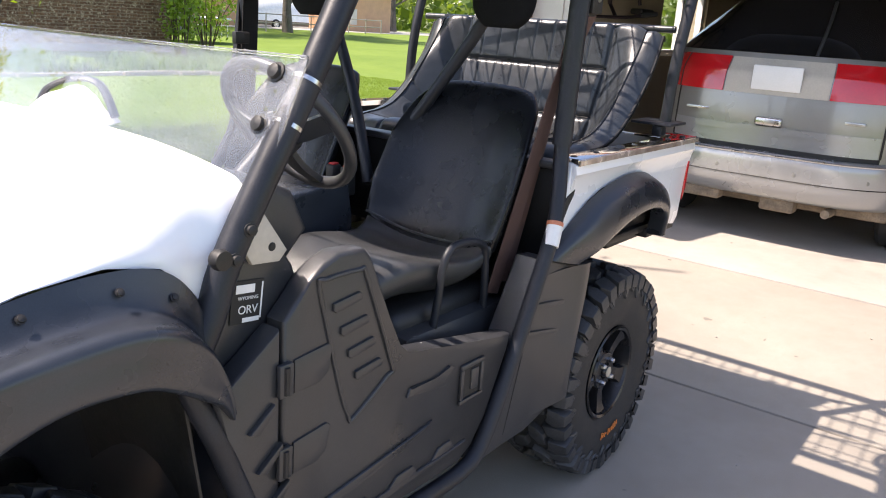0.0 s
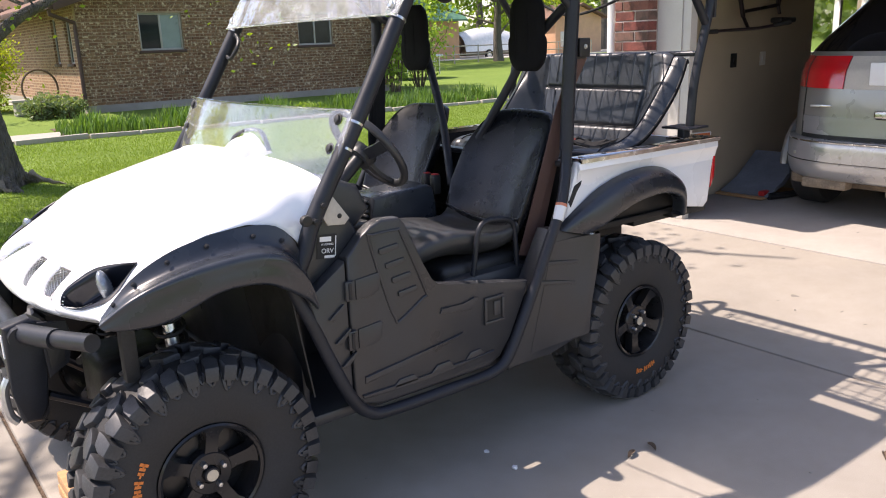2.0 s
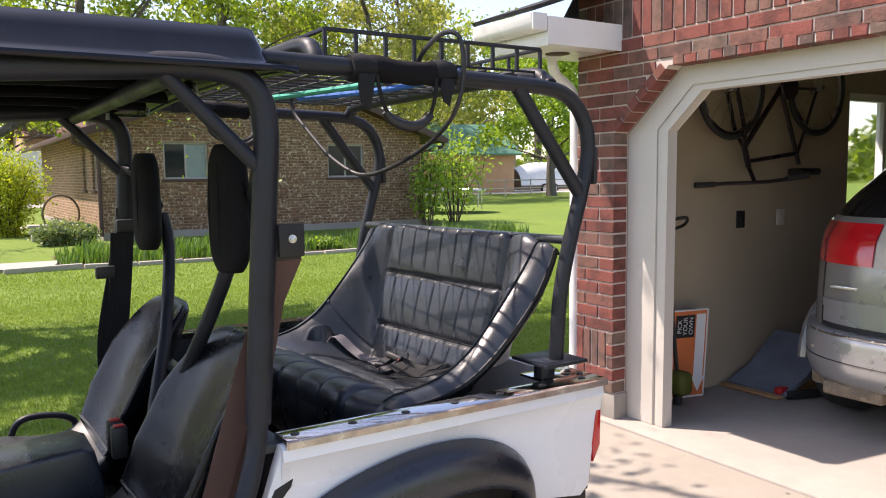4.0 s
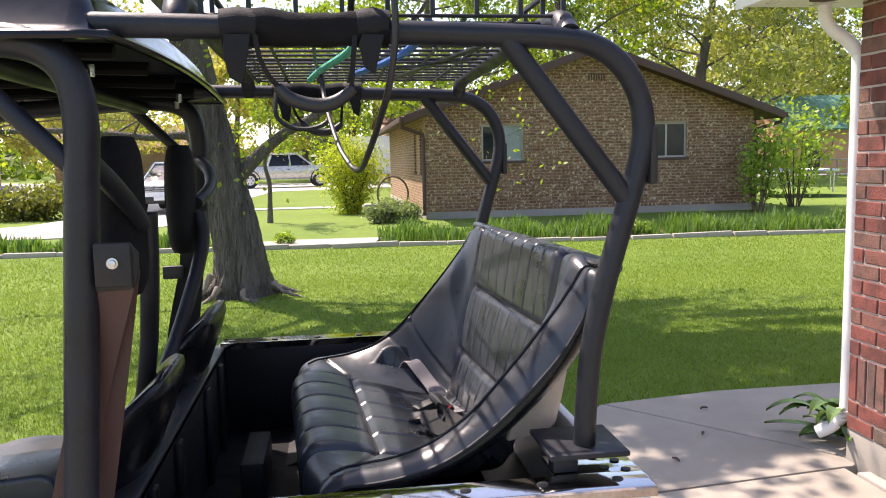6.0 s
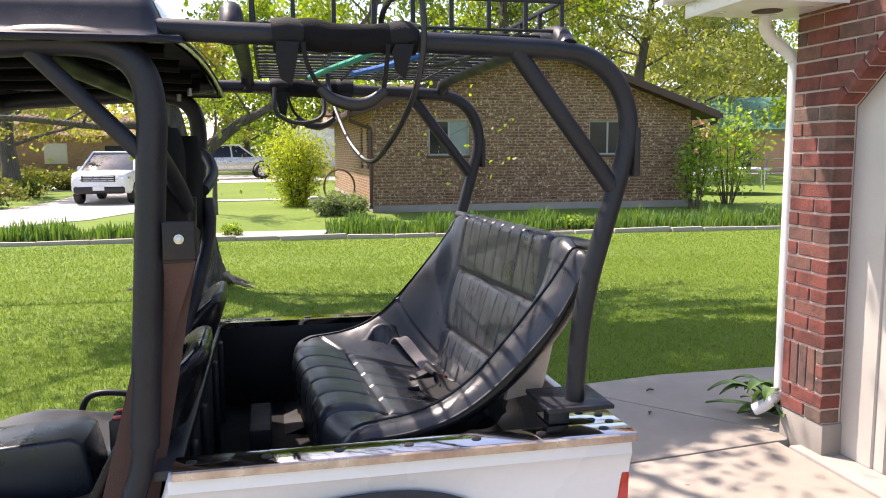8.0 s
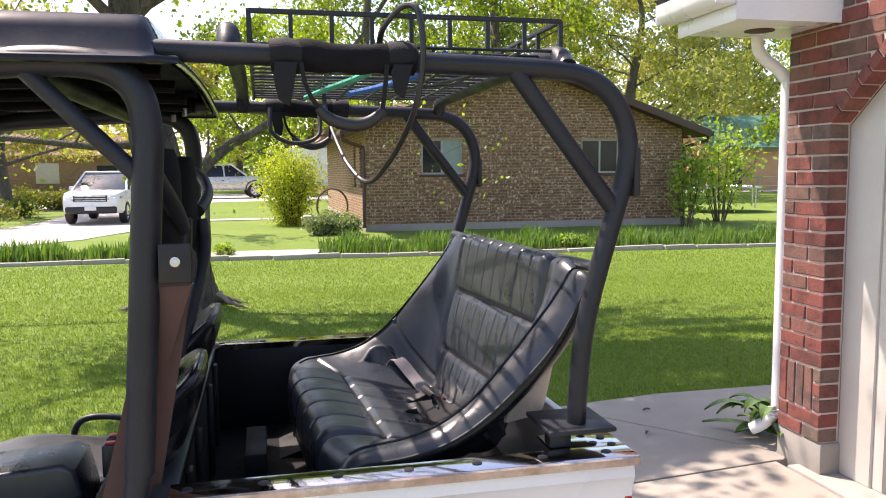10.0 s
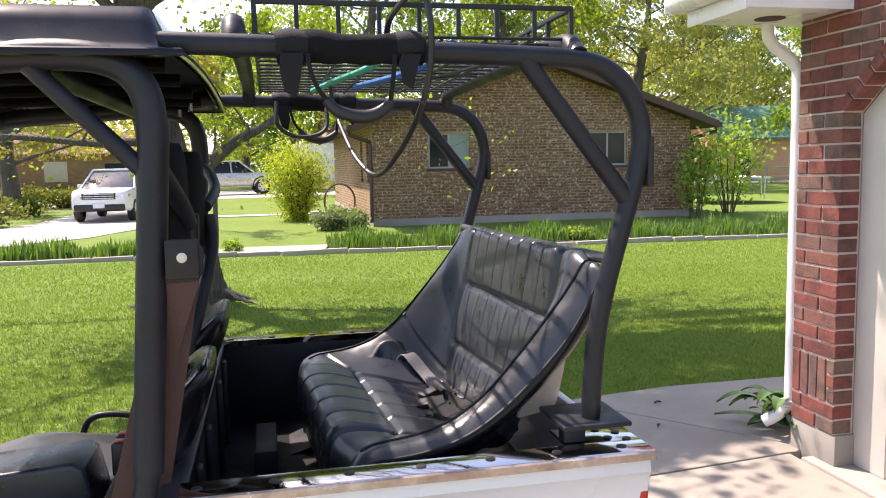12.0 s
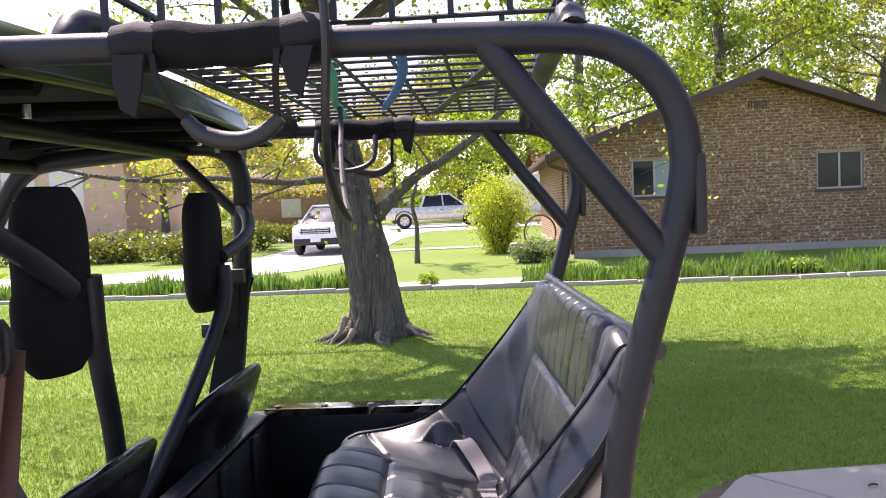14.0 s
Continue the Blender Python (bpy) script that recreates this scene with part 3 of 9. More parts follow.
# side window of the garage
w1 = thing("window_1", "sliding garage window with white surround", "window", kind="structure")
bm = B()
for a, b, c, d in ((6.28, 6.34, 1.25, 2.26), (7.44, 7.5, 1.25, 2.26), (6.34, 7.44, 2.2, 2.26), (6.34, 7.44, 1.25, 1.31), (6.86, 6.91, 1.31, 2.2)):
    box(bm, (a, 1.53, c), (b, 1.6, d), 0.004)
part("window_frame", bm, VINYLW, w1)
for a, b in ((6.34, 6.86), (6.91, 7.44)):
    bm = B()
    box(bm, (a, 1.56, 1.31), (b, 1.565, 2.2))
    part("pane", bm, PANE, w1).visible_shadow = False

# ---- the utility vehicle ----
utv = thing("utility_vehicle", "white and black off-road utility vehicle with roof and cage", "vehicle")


FENDER_X = [-1.30, -1.185, -1.171, -1.10, -1.01, -0.89, -0.77, -0.68, -0.63, -0.605, -0.578, -0.545, -0.49]
FENDER_Z = [0.840, 0.858, 0.868, 0.955, 1.012, 1.040, 1.050, 1.032, 0.99, 0.955, 0.955, 1.03, 1.05]


def hood_profile(v):
    """The line of the hood from its rear edge over the nose to its lower lip, at a place v across (-1 to 1)."""
    k, d = 0.125 * abs(v) ** 2.2, 0.034 * abs(v) ** 3.2
    xn = -1.312 + k
    return [(-0.49, 1.182 - d), (-0.72, 1.127 - d), (-0.93, 1.066 - d), (-1.08 + 0.45 * k, 1.010 - d), (-1.20 + 0.8 * k, 0.955 - 0.8 * d),
            (xn + 0.022, 0.900 - 0.4 * d), (xn + 0.002, 0.855), (xn + 0.030, 0.815 + 0.02 * v * v)]


def hood_at(v, s, lift=0.0):
    """A place on the hood: v across, s from 0 (rear) to 7 (lower lip), lifted off the sheet."""
    def point(vv, ss):
        p = hood_profile(vv)
        i = min(int(ss), 6)
        t = ss - i
        a, b, c, d = (Vector((p[min(max(i + q, 0), 7)][0], 0.0, p[min(max(i + q, 0), 7)][1])) for q in (-1, 0, 1, 2))
        r = 0.5 * ((2 * b) + (c - a) * t + (2 * a - 5 * b + 4 * c - d) * t * t + (3 * b - a - 3 * c + d) * t ** 3)
        return Vector((r.x, 0.58 * vv, r.z))
    p = point(v, s)
    if lift:
        n = (point(v + 0.01, s) - point(v - 0.01, s)).cross(point(v, min(s + 0.02, 7)) - point(v, max(s - 0.02, 0)))
        n.normalize()
        if n.z + (-n.x) < 0:
            n = -n
        p = p + n * lift
    return p


def slot_mid(k, s):
    """The middle line of the k-th grille slot, across the hood, at a place s along it."""
    return (0.19 + 0.10 * (s - 4.0), 0.50 + 0.07 * (s - 4.0))[k]


def slot_half(s):
    return 0.078 * (1 - smooth01(4.2, 5.4, s) * 0.70)


def hood_sheet(u, w):
    """The hood with its side walls down to the fenders: u across, w along."""
    q = (u - 0.5) * 2 * 1.3
    v = max(-1.0, min(1.0, q))
    s = 7 * w
    over = max(0.0, abs(q) - 1.0) / 0.3
    dent = 0.0
    for k in (0, 1):
        f = (abs(v) - slot_mid(k, s)) / (0.105 * (1 - 0.25 * smooth01(4.2, 6.0, s)))
        dent += 0.040 * (1 - smooth01(0.62, 1.0, f)) * (1 - smooth01(0.25, 1.0, -f)) * smooth01(3.75, 4.12, s) * (1 - smooth01(5.2, 6.5, s))
    p = hood_at(v, s, -dent) if dent > 1e-5 else hood_at(v, s)
    if over > 0:
        e = Vector((p.x + 0.012, 0.632 if q > 0 else -0.632, min(p.z - 0.003, float(np.interp(p.x, FENDER_X, FENDER_Z)))))
        y = p.y + (e.y - p.y) * math.sin(over * math.pi / 2)
        z = p.z + (e.z - p.z) * (1 - math.cos(over * math.pi / 2)) ** 0.8
        p = Vector((p.x + 0.012 * over, y, z))
    return p


def on_hood(x, y, z):
    """The place across and along the hood that lies nearest to a point."""
    best = min(((hood_at(v, s) - Vector((x, y, z))).length, v, s) for v in np.linspace(-1, 1, 61) for s in np.linspace(3, 7, 61))
    return best[1], best[2]


LAMP_UP = [on_hood(*p) for p in ((-1.258, -0.455, 0.888), (-1.235, -0.425, 0.925), (-1.195, -0.42, 0.945), (-1.13, -0.45, 0.965), (-1.035, -0.53, 0.965))]
LAMP_LOW = [on_hood(*p) for p in ((-1.258, -0.46, 0.880), (-1.235, -0.51, 0.878), (-1.20, -0.555, 0.885), (-1.14, -0.575, 0.905), (-1.035, -0.535, 0.962))]


def on_lamp(a, b, side, lift):
    up = spline([(v, s, 0) for v, s in LAMP_UP], 8)
    low = spline([(v, s, 0) for v, s in LAMP_LOW], 8)
    i = min(int(a * (len(up) - 1)), len(up) - 2)
    t = a * (len(up) - 1) - i
    p = up[i].lerp(up[i + 1], t).lerp(low[i].lerp(low[i + 1], t), b)
    return hood_at(-side * p.x, p.y, lift)


def in_lamp(v, s):
    """Whether a place on the hood lies inside the lamp opening."""
    ring = [(-p[0], p[1]) for p in LAMP_UP] + [(-p[0], p[1]) for p in reversed(LAMP_LOW)]
    inside = False
    for (ax, ay), (bx, by) in zip(ring, ring[1:] + ring[:1]):
        if (ay > s) != (by > s) and v < (bx - ax) * (s - ay) / (by - ay) + ax:
            inside = not inside
    return inside


bm = B()
NU, NV = 240, 170
skin(bm, hood_sheet, NU, NV)
bm.faces.ensure_lookup_table()
cut = [f for n, f in enumerate(bm.faces) if in_lamp(abs(((n // NV + 0.5) / NU - 0.5) * 2.6), 7 * (n % NV + 0.5) / NV)]
bmesh.ops.delete(bm, geom=cut, context="FACES")
thicken(bm, 0.005)
hood = part("hood", bm, WHITE, utv, "glossy white hood", angle=50)


for side in (-1, 1):
    for k in (0, 1):
        # slots: dark mesh set into the dents of the nose
        def on_slot(a, b, lift, k=k, side=side):
            s = 4.08 + 1.15 * b
            return hood_at(side * (slot_mid(k, s) + (a - 0.5) * 2 * slot_half(s) * 0.92), s, lift)
        bm = B()
        skin(bm, lambda a, b: on_slot(a, b, -0.017), 8, 14)
        slot = part("grille_slot", bm, TUB, hood, "dark mesh grille slot")
        bm = B()
        for j in range(-2, 11):
            for e in (1, -1):
                line = [on_slot(i / 6, j / 9 + e * (i / 6 - 0.5) * 0.4, -0.014) for i in range(7) if 0.02 < j / 9 + e * (i / 6 - 0.5) * 0.4 < 0.98]
                if len(line) > 2:
                    tube(bm, line, 0.0013, 4)
        part("mesh_wire", bm, ALU, slot)["kind"] = "stuff"
    # lamp pocket: a black bowl sunk into the nose, a pale strip along its foot, a clear lens standing in it
    def bowl(a, b, lift=0.0):
        d = smooth01(0.05, 0.22, b) * (1 - smooth01(0.70, 0.95, b)) * smooth01(0.03, 0.12, a) * (1 - smooth01(0.86, 0.99, a))
        return on_lamp(a, b, side, 0.0035 - 0.060 * d + lift)
    bm = B()
    skin(bm, lambda a, b: bowl(a, -0.05 + 1.10 * b), 44, 36)
    lamp = part("headlight", bm, LENS, hood, "headlight deep in a black pocket", angle=50)
    bm = B()
    skin(bm, lambda a, b: bowl(0.10 + 0.50 * a, 0.74 + 0.20 * b, 0.002), 16, 8)
    part("tray", bm, VINYLW, lamp, "pale strip low in the lamp pocket")
    bm = B()
    bmesh.ops.create_uvsphere(bm, u_segments=18, v_segments=12, radius=1.0, matrix=Matrix.Translation(on_lamp(0.74, 0.40, side, -0.020)) @ Matrix.Rotation(radians(18 * side), 4, "Z") @ Matrix.Rotation(radians(-12), 4, "Y") @ Matrix.Diagonal((0.019, 0.034, 0.047, 1)))
    part("lens", bm, LAMPGREY, lamp, "clear oval lamp lens")

# small scoop on the hood with its black rim
bm = B()
skin(bm, lambda a, b: Vector((-0.64 + 0.21 * a, -0.075 + (b - 0.5) * (0.13 + 0.03 * a), 1.135 + 0.045 * a + 0.075 * smooth01(0, 0.55, a) * (1 - smooth01(0.82, 1.0, a) * 0.8) * (1 - abs(2 * b - 1) ** 3))), 16, 14)
part("hood_scoop", bm, WHITE, utv)
bm = B()
tube(bm, [(-0.52, 0.01, 1.19), (-0.50, 0.0, 1.235), (-0.465, -0.05, 1.258), (-0.445, -0.11, 1.25), (-0.44, -0.15, 1.19)], 0.011, 8, 6, flat=0.6)
part("scoop_rim", bm, FLARE, utv)


def band(rows, per=6):
    """A sheet through lines of points, one line for each row."""
    lines = [spline(r, per) for r in rows]
    n = len(lines[0])

    def f(u, w):
        i = min(round(u * (n - 1)), n - 1)
        col = spline([ln[i] for ln in lines], 6)
        return col[min(round(w * (len(col) - 1)), len(col) - 1)]
    bm = B()
    return skin(bm, f, n - 1, 6 * (len(rows) - 1))


def flip(side, pts):
    return [(x, -y if side > 0 else y, z) for x, y, z in pts]


for side in (-1, 1):
    up = [(-1.178, -0.615, 0.868), (-1.10, -0.634, 0.955), (-1.0, -0.640, 1.010), (-0.89, -0.642, 1.038), (-0.77, -0.643, 1.048), (-0.68, -0.648, 1.036), (-0.625, -0.655, 0.985), (-0.60, -0.66, 0.90), (-0.575, -0.662, 0.80)]
    swell = [(-1.20, -0.675, 0.862), (-1.12, -0.705, 0.910), (-1.01, -0.722, 0.940), (-0.89, -0.728, 0.955), (-0.77, -0.728, 0.955), (-0.69, -0.724, 0.928), (-0.64, -0.715, 0.885), (-0.605, -0.705, 0.835), (-0.58, -0.690, 0.775)]
    lip = [(-1.188, -0.685, 0.850), (-1.13, -0.708, 0.846), (-1.03, -0.724, 0.852), (-0.89, -0.732, 0.900), (-0.77, -0.734, 0.898), (-0.70, -0.728, 0.868), (-0.65, -0.718, 0.835), (-0.61, -0.708, 0.805), (-0.583, -0.694, 0.768)]
    inner = [(x + 0.0, y + 0.05, z - 0.004) for x, y, z in lip]
    if side > 0:
        up, swell, lip, inner = ([(x, y + 0.012, z - 0.022) for x, y, z in r] for r in (up, swell, lip, inner))
    hollow = [(a[0] * 0.5 + c[0] * 0.5, a[1] * 0.62 + c[1] * 0.38 + 0.004, a[2] * 0.52 + c[2] * 0.48 - 0.008) for a, c in zip(up, swell)]
    ridge = [(c[0], c[1] * 0.8 + a[1] * 0.2 - 0.014, c[2] * 0.72 + a[2] * 0.28 + 0.003) for a, c in zip(up, swell)]
    brow = [(c[0], c[1] - 0.006, c[2] * 0.9 + d[2] * 0.1) for c, d in zip(swell, lip)]
    bm = band([flip(side, r) for r in (up, hollow, ridge, brow, lip, inner)])
    thicken(bm, 0.004)
    fl = part("front_fender_flare", bm, FLARE, utv, "black plastic fender flare", angle=50)
    for i in (0.45, 1.1, 2.0, 3.0, 4.2, 5.3):
        a, b = int(i), min(int(i) + 1, len(up) - 1)
        p = (Vector(up[a]).lerp(Vector(up[b]), i - a) * 0.5 + Vector(hollow[a]).lerp(Vector(hollow[b]), i - a) * 0.5) + Vector((0, -0.002, 0.002))
        bm = B()
        q = (p[0], p[1] if side < 0 else -p[1], p[2])
        bolt(bm, q, (0, side * 0.8, 0.6), 0.0055, 0.004)
        part("bolt", bm, STEEL_K, fl)
    # rear flare on the bed side
    up = [(0.475, -0.655, 0.835), (0.60, -0.665, 0.915), (0.70, -0.668, 0.965), (0.82, -0.670, 0.998), (0.94, -0.672, 1.012), (1.06, -0.670, 1.003), (1.16, -0.668, 0.965), (1.225, -0.666, 0.90), (1.245, -0.662, 0.80)]
    swell = [(0.485, -0.69, 0.825), (0.61, -0.715, 0.895), (0.71, -0.722, 0.940), (0.83, -0.726, 0.970), (0.94, -0.727, 0.982), (1.05, -0.725, 0.973), (1.145, -0.720, 0.940), (1.205, -0.712, 0.885), (1.228, -0.700, 0.79)]
    lip = [(0.605, -0.70, 0.795), (0.672, -0.722, 0.824), (0.748, -0.730, 0.856), (0.845, -0.734, 0.888), (0.95, -0.735, 0.904), (1.05, -0.733, 0.902), (1.132, -0.728, 0.880), (1.184, -0.718, 0.842), (1.202, -0.704, 0.775)]
    inner = [(x, y + 0.06, z - 0.002) for x, y, z in lip]
    bm = band([flip(side, r) for r in (up, swell, lip, inner)])
    thicken(bm, 0.004)
    fl = part("rear_fender_flare", bm, FLARE, utv, "black plastic fender flare", angle=50)
    for p in ((1.165, -0.690, 0.935),):
        bm = B()
        bolt(bm, (p[0], p[1] if side < 0 else -p[1], p[2]), (0, side, 0.3), 0.01)
        part("bolt", bm, STEEL_K, fl)

    # inner liners over the wheels
    for cx, a0, a1 in ((0.955, 70, 175),):
        bm = B()
        skin(bm, lambda u, w, cx=cx, a0=a0, a1=a1: Vector((cx + 0.43 * math.cos(radians(a0 + (a1 - a0) * u)), side * (0.28 + 0.28 * w), 0.40 + 0.43 * math.sin(radians(a0 + (a1 - a0) * u)))), 20, 3)
        thicken(bm, 0.004)
        part("wheel_liner", bm, INK, utv)
    # flap behind the front wheel
    bm = B()
    skin(bm, lambda u, w: Vector((-0.675 + 0.075 * (1 - u) + 0.02 * math.sin(math.pi * w), side * (0.27 + 0.385 * w), 0.47 + 0.06 * (1 - w) + (0.50 - 0.06 * (1 - w)) * u)), 10, 10)
    thicken(bm, 0.005)
    part("mud_flap", bm, STEEL_K, utv)
    bm = B()
    skin(bm, lambda u, w: Vector((-1.16 + 0.50 * u, side * (0.28 + 0.34 * w), 0.80 + 0.15 * math.sin(math.pi * (0.15 + 0.7 * u)) - 0.02 * w)), 12, 4)
    thicken(bm, 0.004)
    part("inner_fender", bm, STEEL_K, utv)

    # side plastics: front strip, door, quarter
    yo, yi = side * 0.685, side * 0.635
    bm = B()
    prism(bm, [(-0.61, 0.80), (-0.475, 0.895), (-0.475, 0.425), (-0.515, 0.50), (-0.56, 0.615)], "y", yo, yi, 0.006)
    fs = part("front_side_panel", bm, PANEL, utv)
    for k in range(3):
        bm = B()
        x0, z0 = -0.548 + 0.018 * k, 0.735 - 0.082 * k
        prism(bm, [(x0, z0 - 0.012), (x0 + 0.055, z0 + 0.028), (x0 + 0.058, z0 + 0.018), (x0 + 0.02, z0 - 0.02)], "y", yo + side * 0.010, yo - side * 0.004, 0.003)
        part("rib", bm, PANEL, fs)
    door = [(-0.468, 0.905), (-0.405, 0.965), (-0.375, 0.99), (-0.335, 1.004), (-0.265, 1.0), (-0.243, 0.975), (-0.185, 0.84), (-0.155, 0.765), (-0.125, 0.738), (-0.08, 0.735), (0.25, 0.675), (0.295, 0.672), (0.285, 0.63), (0.20, 0.475), (0.155, 0.41), (0.10, 0.385), (-0.37, 0.385), (-0.44, 0.405), (-0.468, 0.44)]
    bm = B()
    prism(bm, door, "y", yo, yi, 0.009, 3)
    dr = part("door", bm, PANEL, utv, "moulded black plastic half door")
    # raised frame round the vents, the vents, the latch, mouldings and hinges
    ring = [(-0.385, 0.945), (-0.37, 0.962), (-0.28, 0.962), (-0.262, 0.945), (-0.175, 0.735), (-0.185, 0.715), (-0.285, 0.655), (-0.30, 0.668), (-0.325, 0.73)]
    bm = B()
    tube(bm, [(p.x, yo + side * 0.001, p.y) for p in spline([(a, b, 0) for a, b in ring], 3, True)], 0.0048, 8, 0, True)
    part("moulding", bm, PANEL, dr)
    for k in range(4):
        bm = B()
        x0, z0 = -0.352 + 0.022 * k, 0.912 - 0.052 * k
        prism(bm, [(x0, z0), (x0 + 0.070, z0 + 0.008), (x0 + 0.078, z0 + 0.002), (x0 + 0.076, z0 - 0.010), (x0 + 0.008, z0 - 0.020), (x0, z0 - 0.014)], "y", yo + side * 0.0065, yo - side * 0.004, 0.003)
        part("vent", bm, PANEL, dr)
    for z0 in (0.80, 0.637):
        bm = B()
        box(bm, (-0.485, min(yo, yo + side * 0.012), z0 - 0.032), (-0.452, max(yo, yo + side * 0.012), z0 + 0.032), 0.004)
        hg = part("hinge", bm, PANEL, dr)
        bm = B()
        tube(bm, [(-0.47, yo + side * 0.012, z0 - 0.026), (-0.47, yo + side * 0.012, z0 + 0.026)], 0.006, 8)
        part("hinge_pin", bm, STEEL_K, hg)
        bm = B()
        prism(bm, [(-0.445, z0 + 0.03), (-0.36, z0 + 0.038), (-0.35, z0 + 0.030), (-0.36, z0 - 0.02), (-0.385, z0 - 0.035), (-0.445, z0 - 0.035)], "y", yo + side * 0.005, yo - side * 0.003, 0.004)
        part("boss", bm, PANEL, dr)
    # latch: square surround with a dark hollow and a pull
    bm = B()
    for a, b, c, d in ((0.078, 0.172, 0.638, 0.650), (0.078, 0.172, 0.548, 0.560), (0.078, 0.090, 0.56, 0.638), (0.160, 0.172, 0.56, 0.638)):
        box(bm, (a, min(yo, yo + side * 0.008), c), (b, max(yo, yo + side * 0.008), d), 0.003)
    lt = part("latch", bm, PANEL, dr, "square recessed door latch")
    bm = B()
    box(bm, (0.09, min(yo, yo + side * 0.002), 0.56), (0.16, max(yo, yo + side * 0.002), 0.638))
    part("recess", bm, INK, lt)
    bm = B()
    box(bm, (0.122, min(yo, yo + side * 0.007), 0.575), (0.152, max(yo, yo + side * 0.007), 0.63), 0.004)
    part("pull", bm, PANEL, lt)
    for pts in ([(-0.43, 0.50), (-0.15, 0.53), (-0.02, 0.55), (-0.05, 0.535), (-0.20, 0.505), (-0.43, 0.475)], [(-0.33, 0.425), (-0.30, 0.452), (-0.24, 0.455), (-0.215, 0.428)], [(-0.17, 0.432), (-0.14, 0.458), (-0.085, 0.46), (-0.065, 0.435)], [(-0.015, 0.44), (0.01, 0.465), (0.055, 0.468), (0.075, 0.443)], [(-0.12, 0.64), (0.02, 0.62), (0.05, 0.66), (0.03, 0.668), (-0.02, 0.65), (-0.11, 0.66)], [(-0.445, 0.44), (-0.2, 0.435), (0.12, 0.445), (0.12, 0.435), (-0.2, 0.42), (-0.44, 0.425)]):
        bm = B()
        prism(bm, pts, "y", yo + side * 0.006, yo - side * 0.003, 0.004)
        part("moulding", bm, PANEL, dr)
    # sill and quarter
    bm = B()
    prism(bm, [(0.335, 0.67), (0.42, 0.84), (0.475, 0.835), (0.665, 0.775), (0.652, 0.66), (0.63, 0.50), (0.612, 0.39), (0.585, 0.37), (0.42, 0.345), (0.20, 0.335), (0.18, 0.385), (0.24, 0.49)], "y", side * 0.680, side * 0.60, 0.012, 3)
    qp = part("quarter_panel", bm, PANEL, utv)
    bm = B()
    prism(bm, [(0.385, 0.725), (0.63, 0.690), (0.625, 0.676), (0.378, 0.710)], "y", side * 0.690, side * 0.672, 0.003)
    part("moulding", bm, PANEL, qp)
    bm = B()
    prism(bm, [(0.352, 0.655), (0.615, 0.606), (0.612, 0.592), (0.345, 0.640)], "y", side * 0.690, side * 0.672, 0.003)
    part("moulding", bm, PANEL, qp)

    def guard(u, w):
        """The flared skin of the quarter panel, sweeping out before the wheel."""
        z = 0.375 + 0.415 * w
        edge = 0.612 + 0.056 * smooth01(0.0, 1.0, w)
        x0 = 0.31 + 0.12 * w
        return Vector((x0 + (edge - x0) * u, side * (0.6815 + 0.034 * u ** 3 - 0.010 * smooth01(0.9, 1.0, u)), z + 0.015 * u ** 2 * (1 - w)))
    bm = B()
    skin(bm, guard, 18, 14)
    thicken(bm, 0.004)
    part("mud_guard", bm, PANEL, utv)
    # tub skirt below the hood, with bracket and sticker
    bm = B()
    prism(bm, [(-0.60, 0.80), (-0.555, 0.985), (-0.485, 1.09), (-0.455, 1.06), (-0.40, 0.985), (-0.385, 0.945), (-0.405, 0.905), (-0.47, 0.835)], "y", side * 0.632, side * 0.58, 0.008)
    tub = part("cowl_side", bm, PANEL, utv)
    bm = B()
    prism(bm, [(-0.515, 1.030), (-0.478, 1.096), (-0.422, 1.018), (-0.44, 1.0), (-0.50, 1.005)], "y", side * 0.642, side * 0.630, 0.003)
    cb = part("cowl_bracket", bm, SHELL, tub)
    bm = B()
    bolt(bm, (-0.458, side * 0.642, 1.03), (0, side, 0), 0.006, 0.002)
    part("bolt_hole", bm, INK, cb)

# sticker on the near cowl: white panel with lettering
ST = Matrix.Translation((-0.508, -0.634, 0.938)) @ Matrix.Rotation(radians(6), 4, "Y")
bm = B()
box(bm, (-0.032, -0.0012, -0.036), (0.036, 0.0, 0.040), 0.0, ST)
sticker = part("sticker", bm, INK, utv, "black registration sticker with white lettering")
bm = B()
box(bm, (-0.024, -0.002, 0.018), (0.016, -0.0008, 0.033), 0.0, ST)
box(bm, (-0.006, -0.002, -0.034), (0.030, -0.0008, -0.026), 0.0, ST)
box(bm, (0.031, -0.002, -0.03), (0.034, -0.0008, 0.035), 0.0, ST)
part("plain_bar", bm, LABELW, sticker)


def lettering(name, text, size, material, m, parent=None):
    cu = bpy.data.curves.new(name, "FONT")
    cu.body, cu.size, cu.extrude, cu.align_x, cu.align_y = text, size, 0.0004, "CENTER", "CENTER"
    cu.materials.append(material)
    ob = new(name, cu)
    ob.matrix_basis = m
    if parent is not None:
        ob.parent = parent
    return ob


lettering("word", "ORV", 0.021, LABELW, ST @ Matrix.Translation((0.004, -0.002, -0.012)) @ Matrix.Rotation(radians(90), 4, "X"), sticker)
lettering("word", "WYOMING", 0.0088, LABELW, ST @ Matrix.Translation((0.003, -0.002, 0.009)) @ Matrix.Rotation(radians(90), 4, "X"), sticker)

# ---- wheels ----


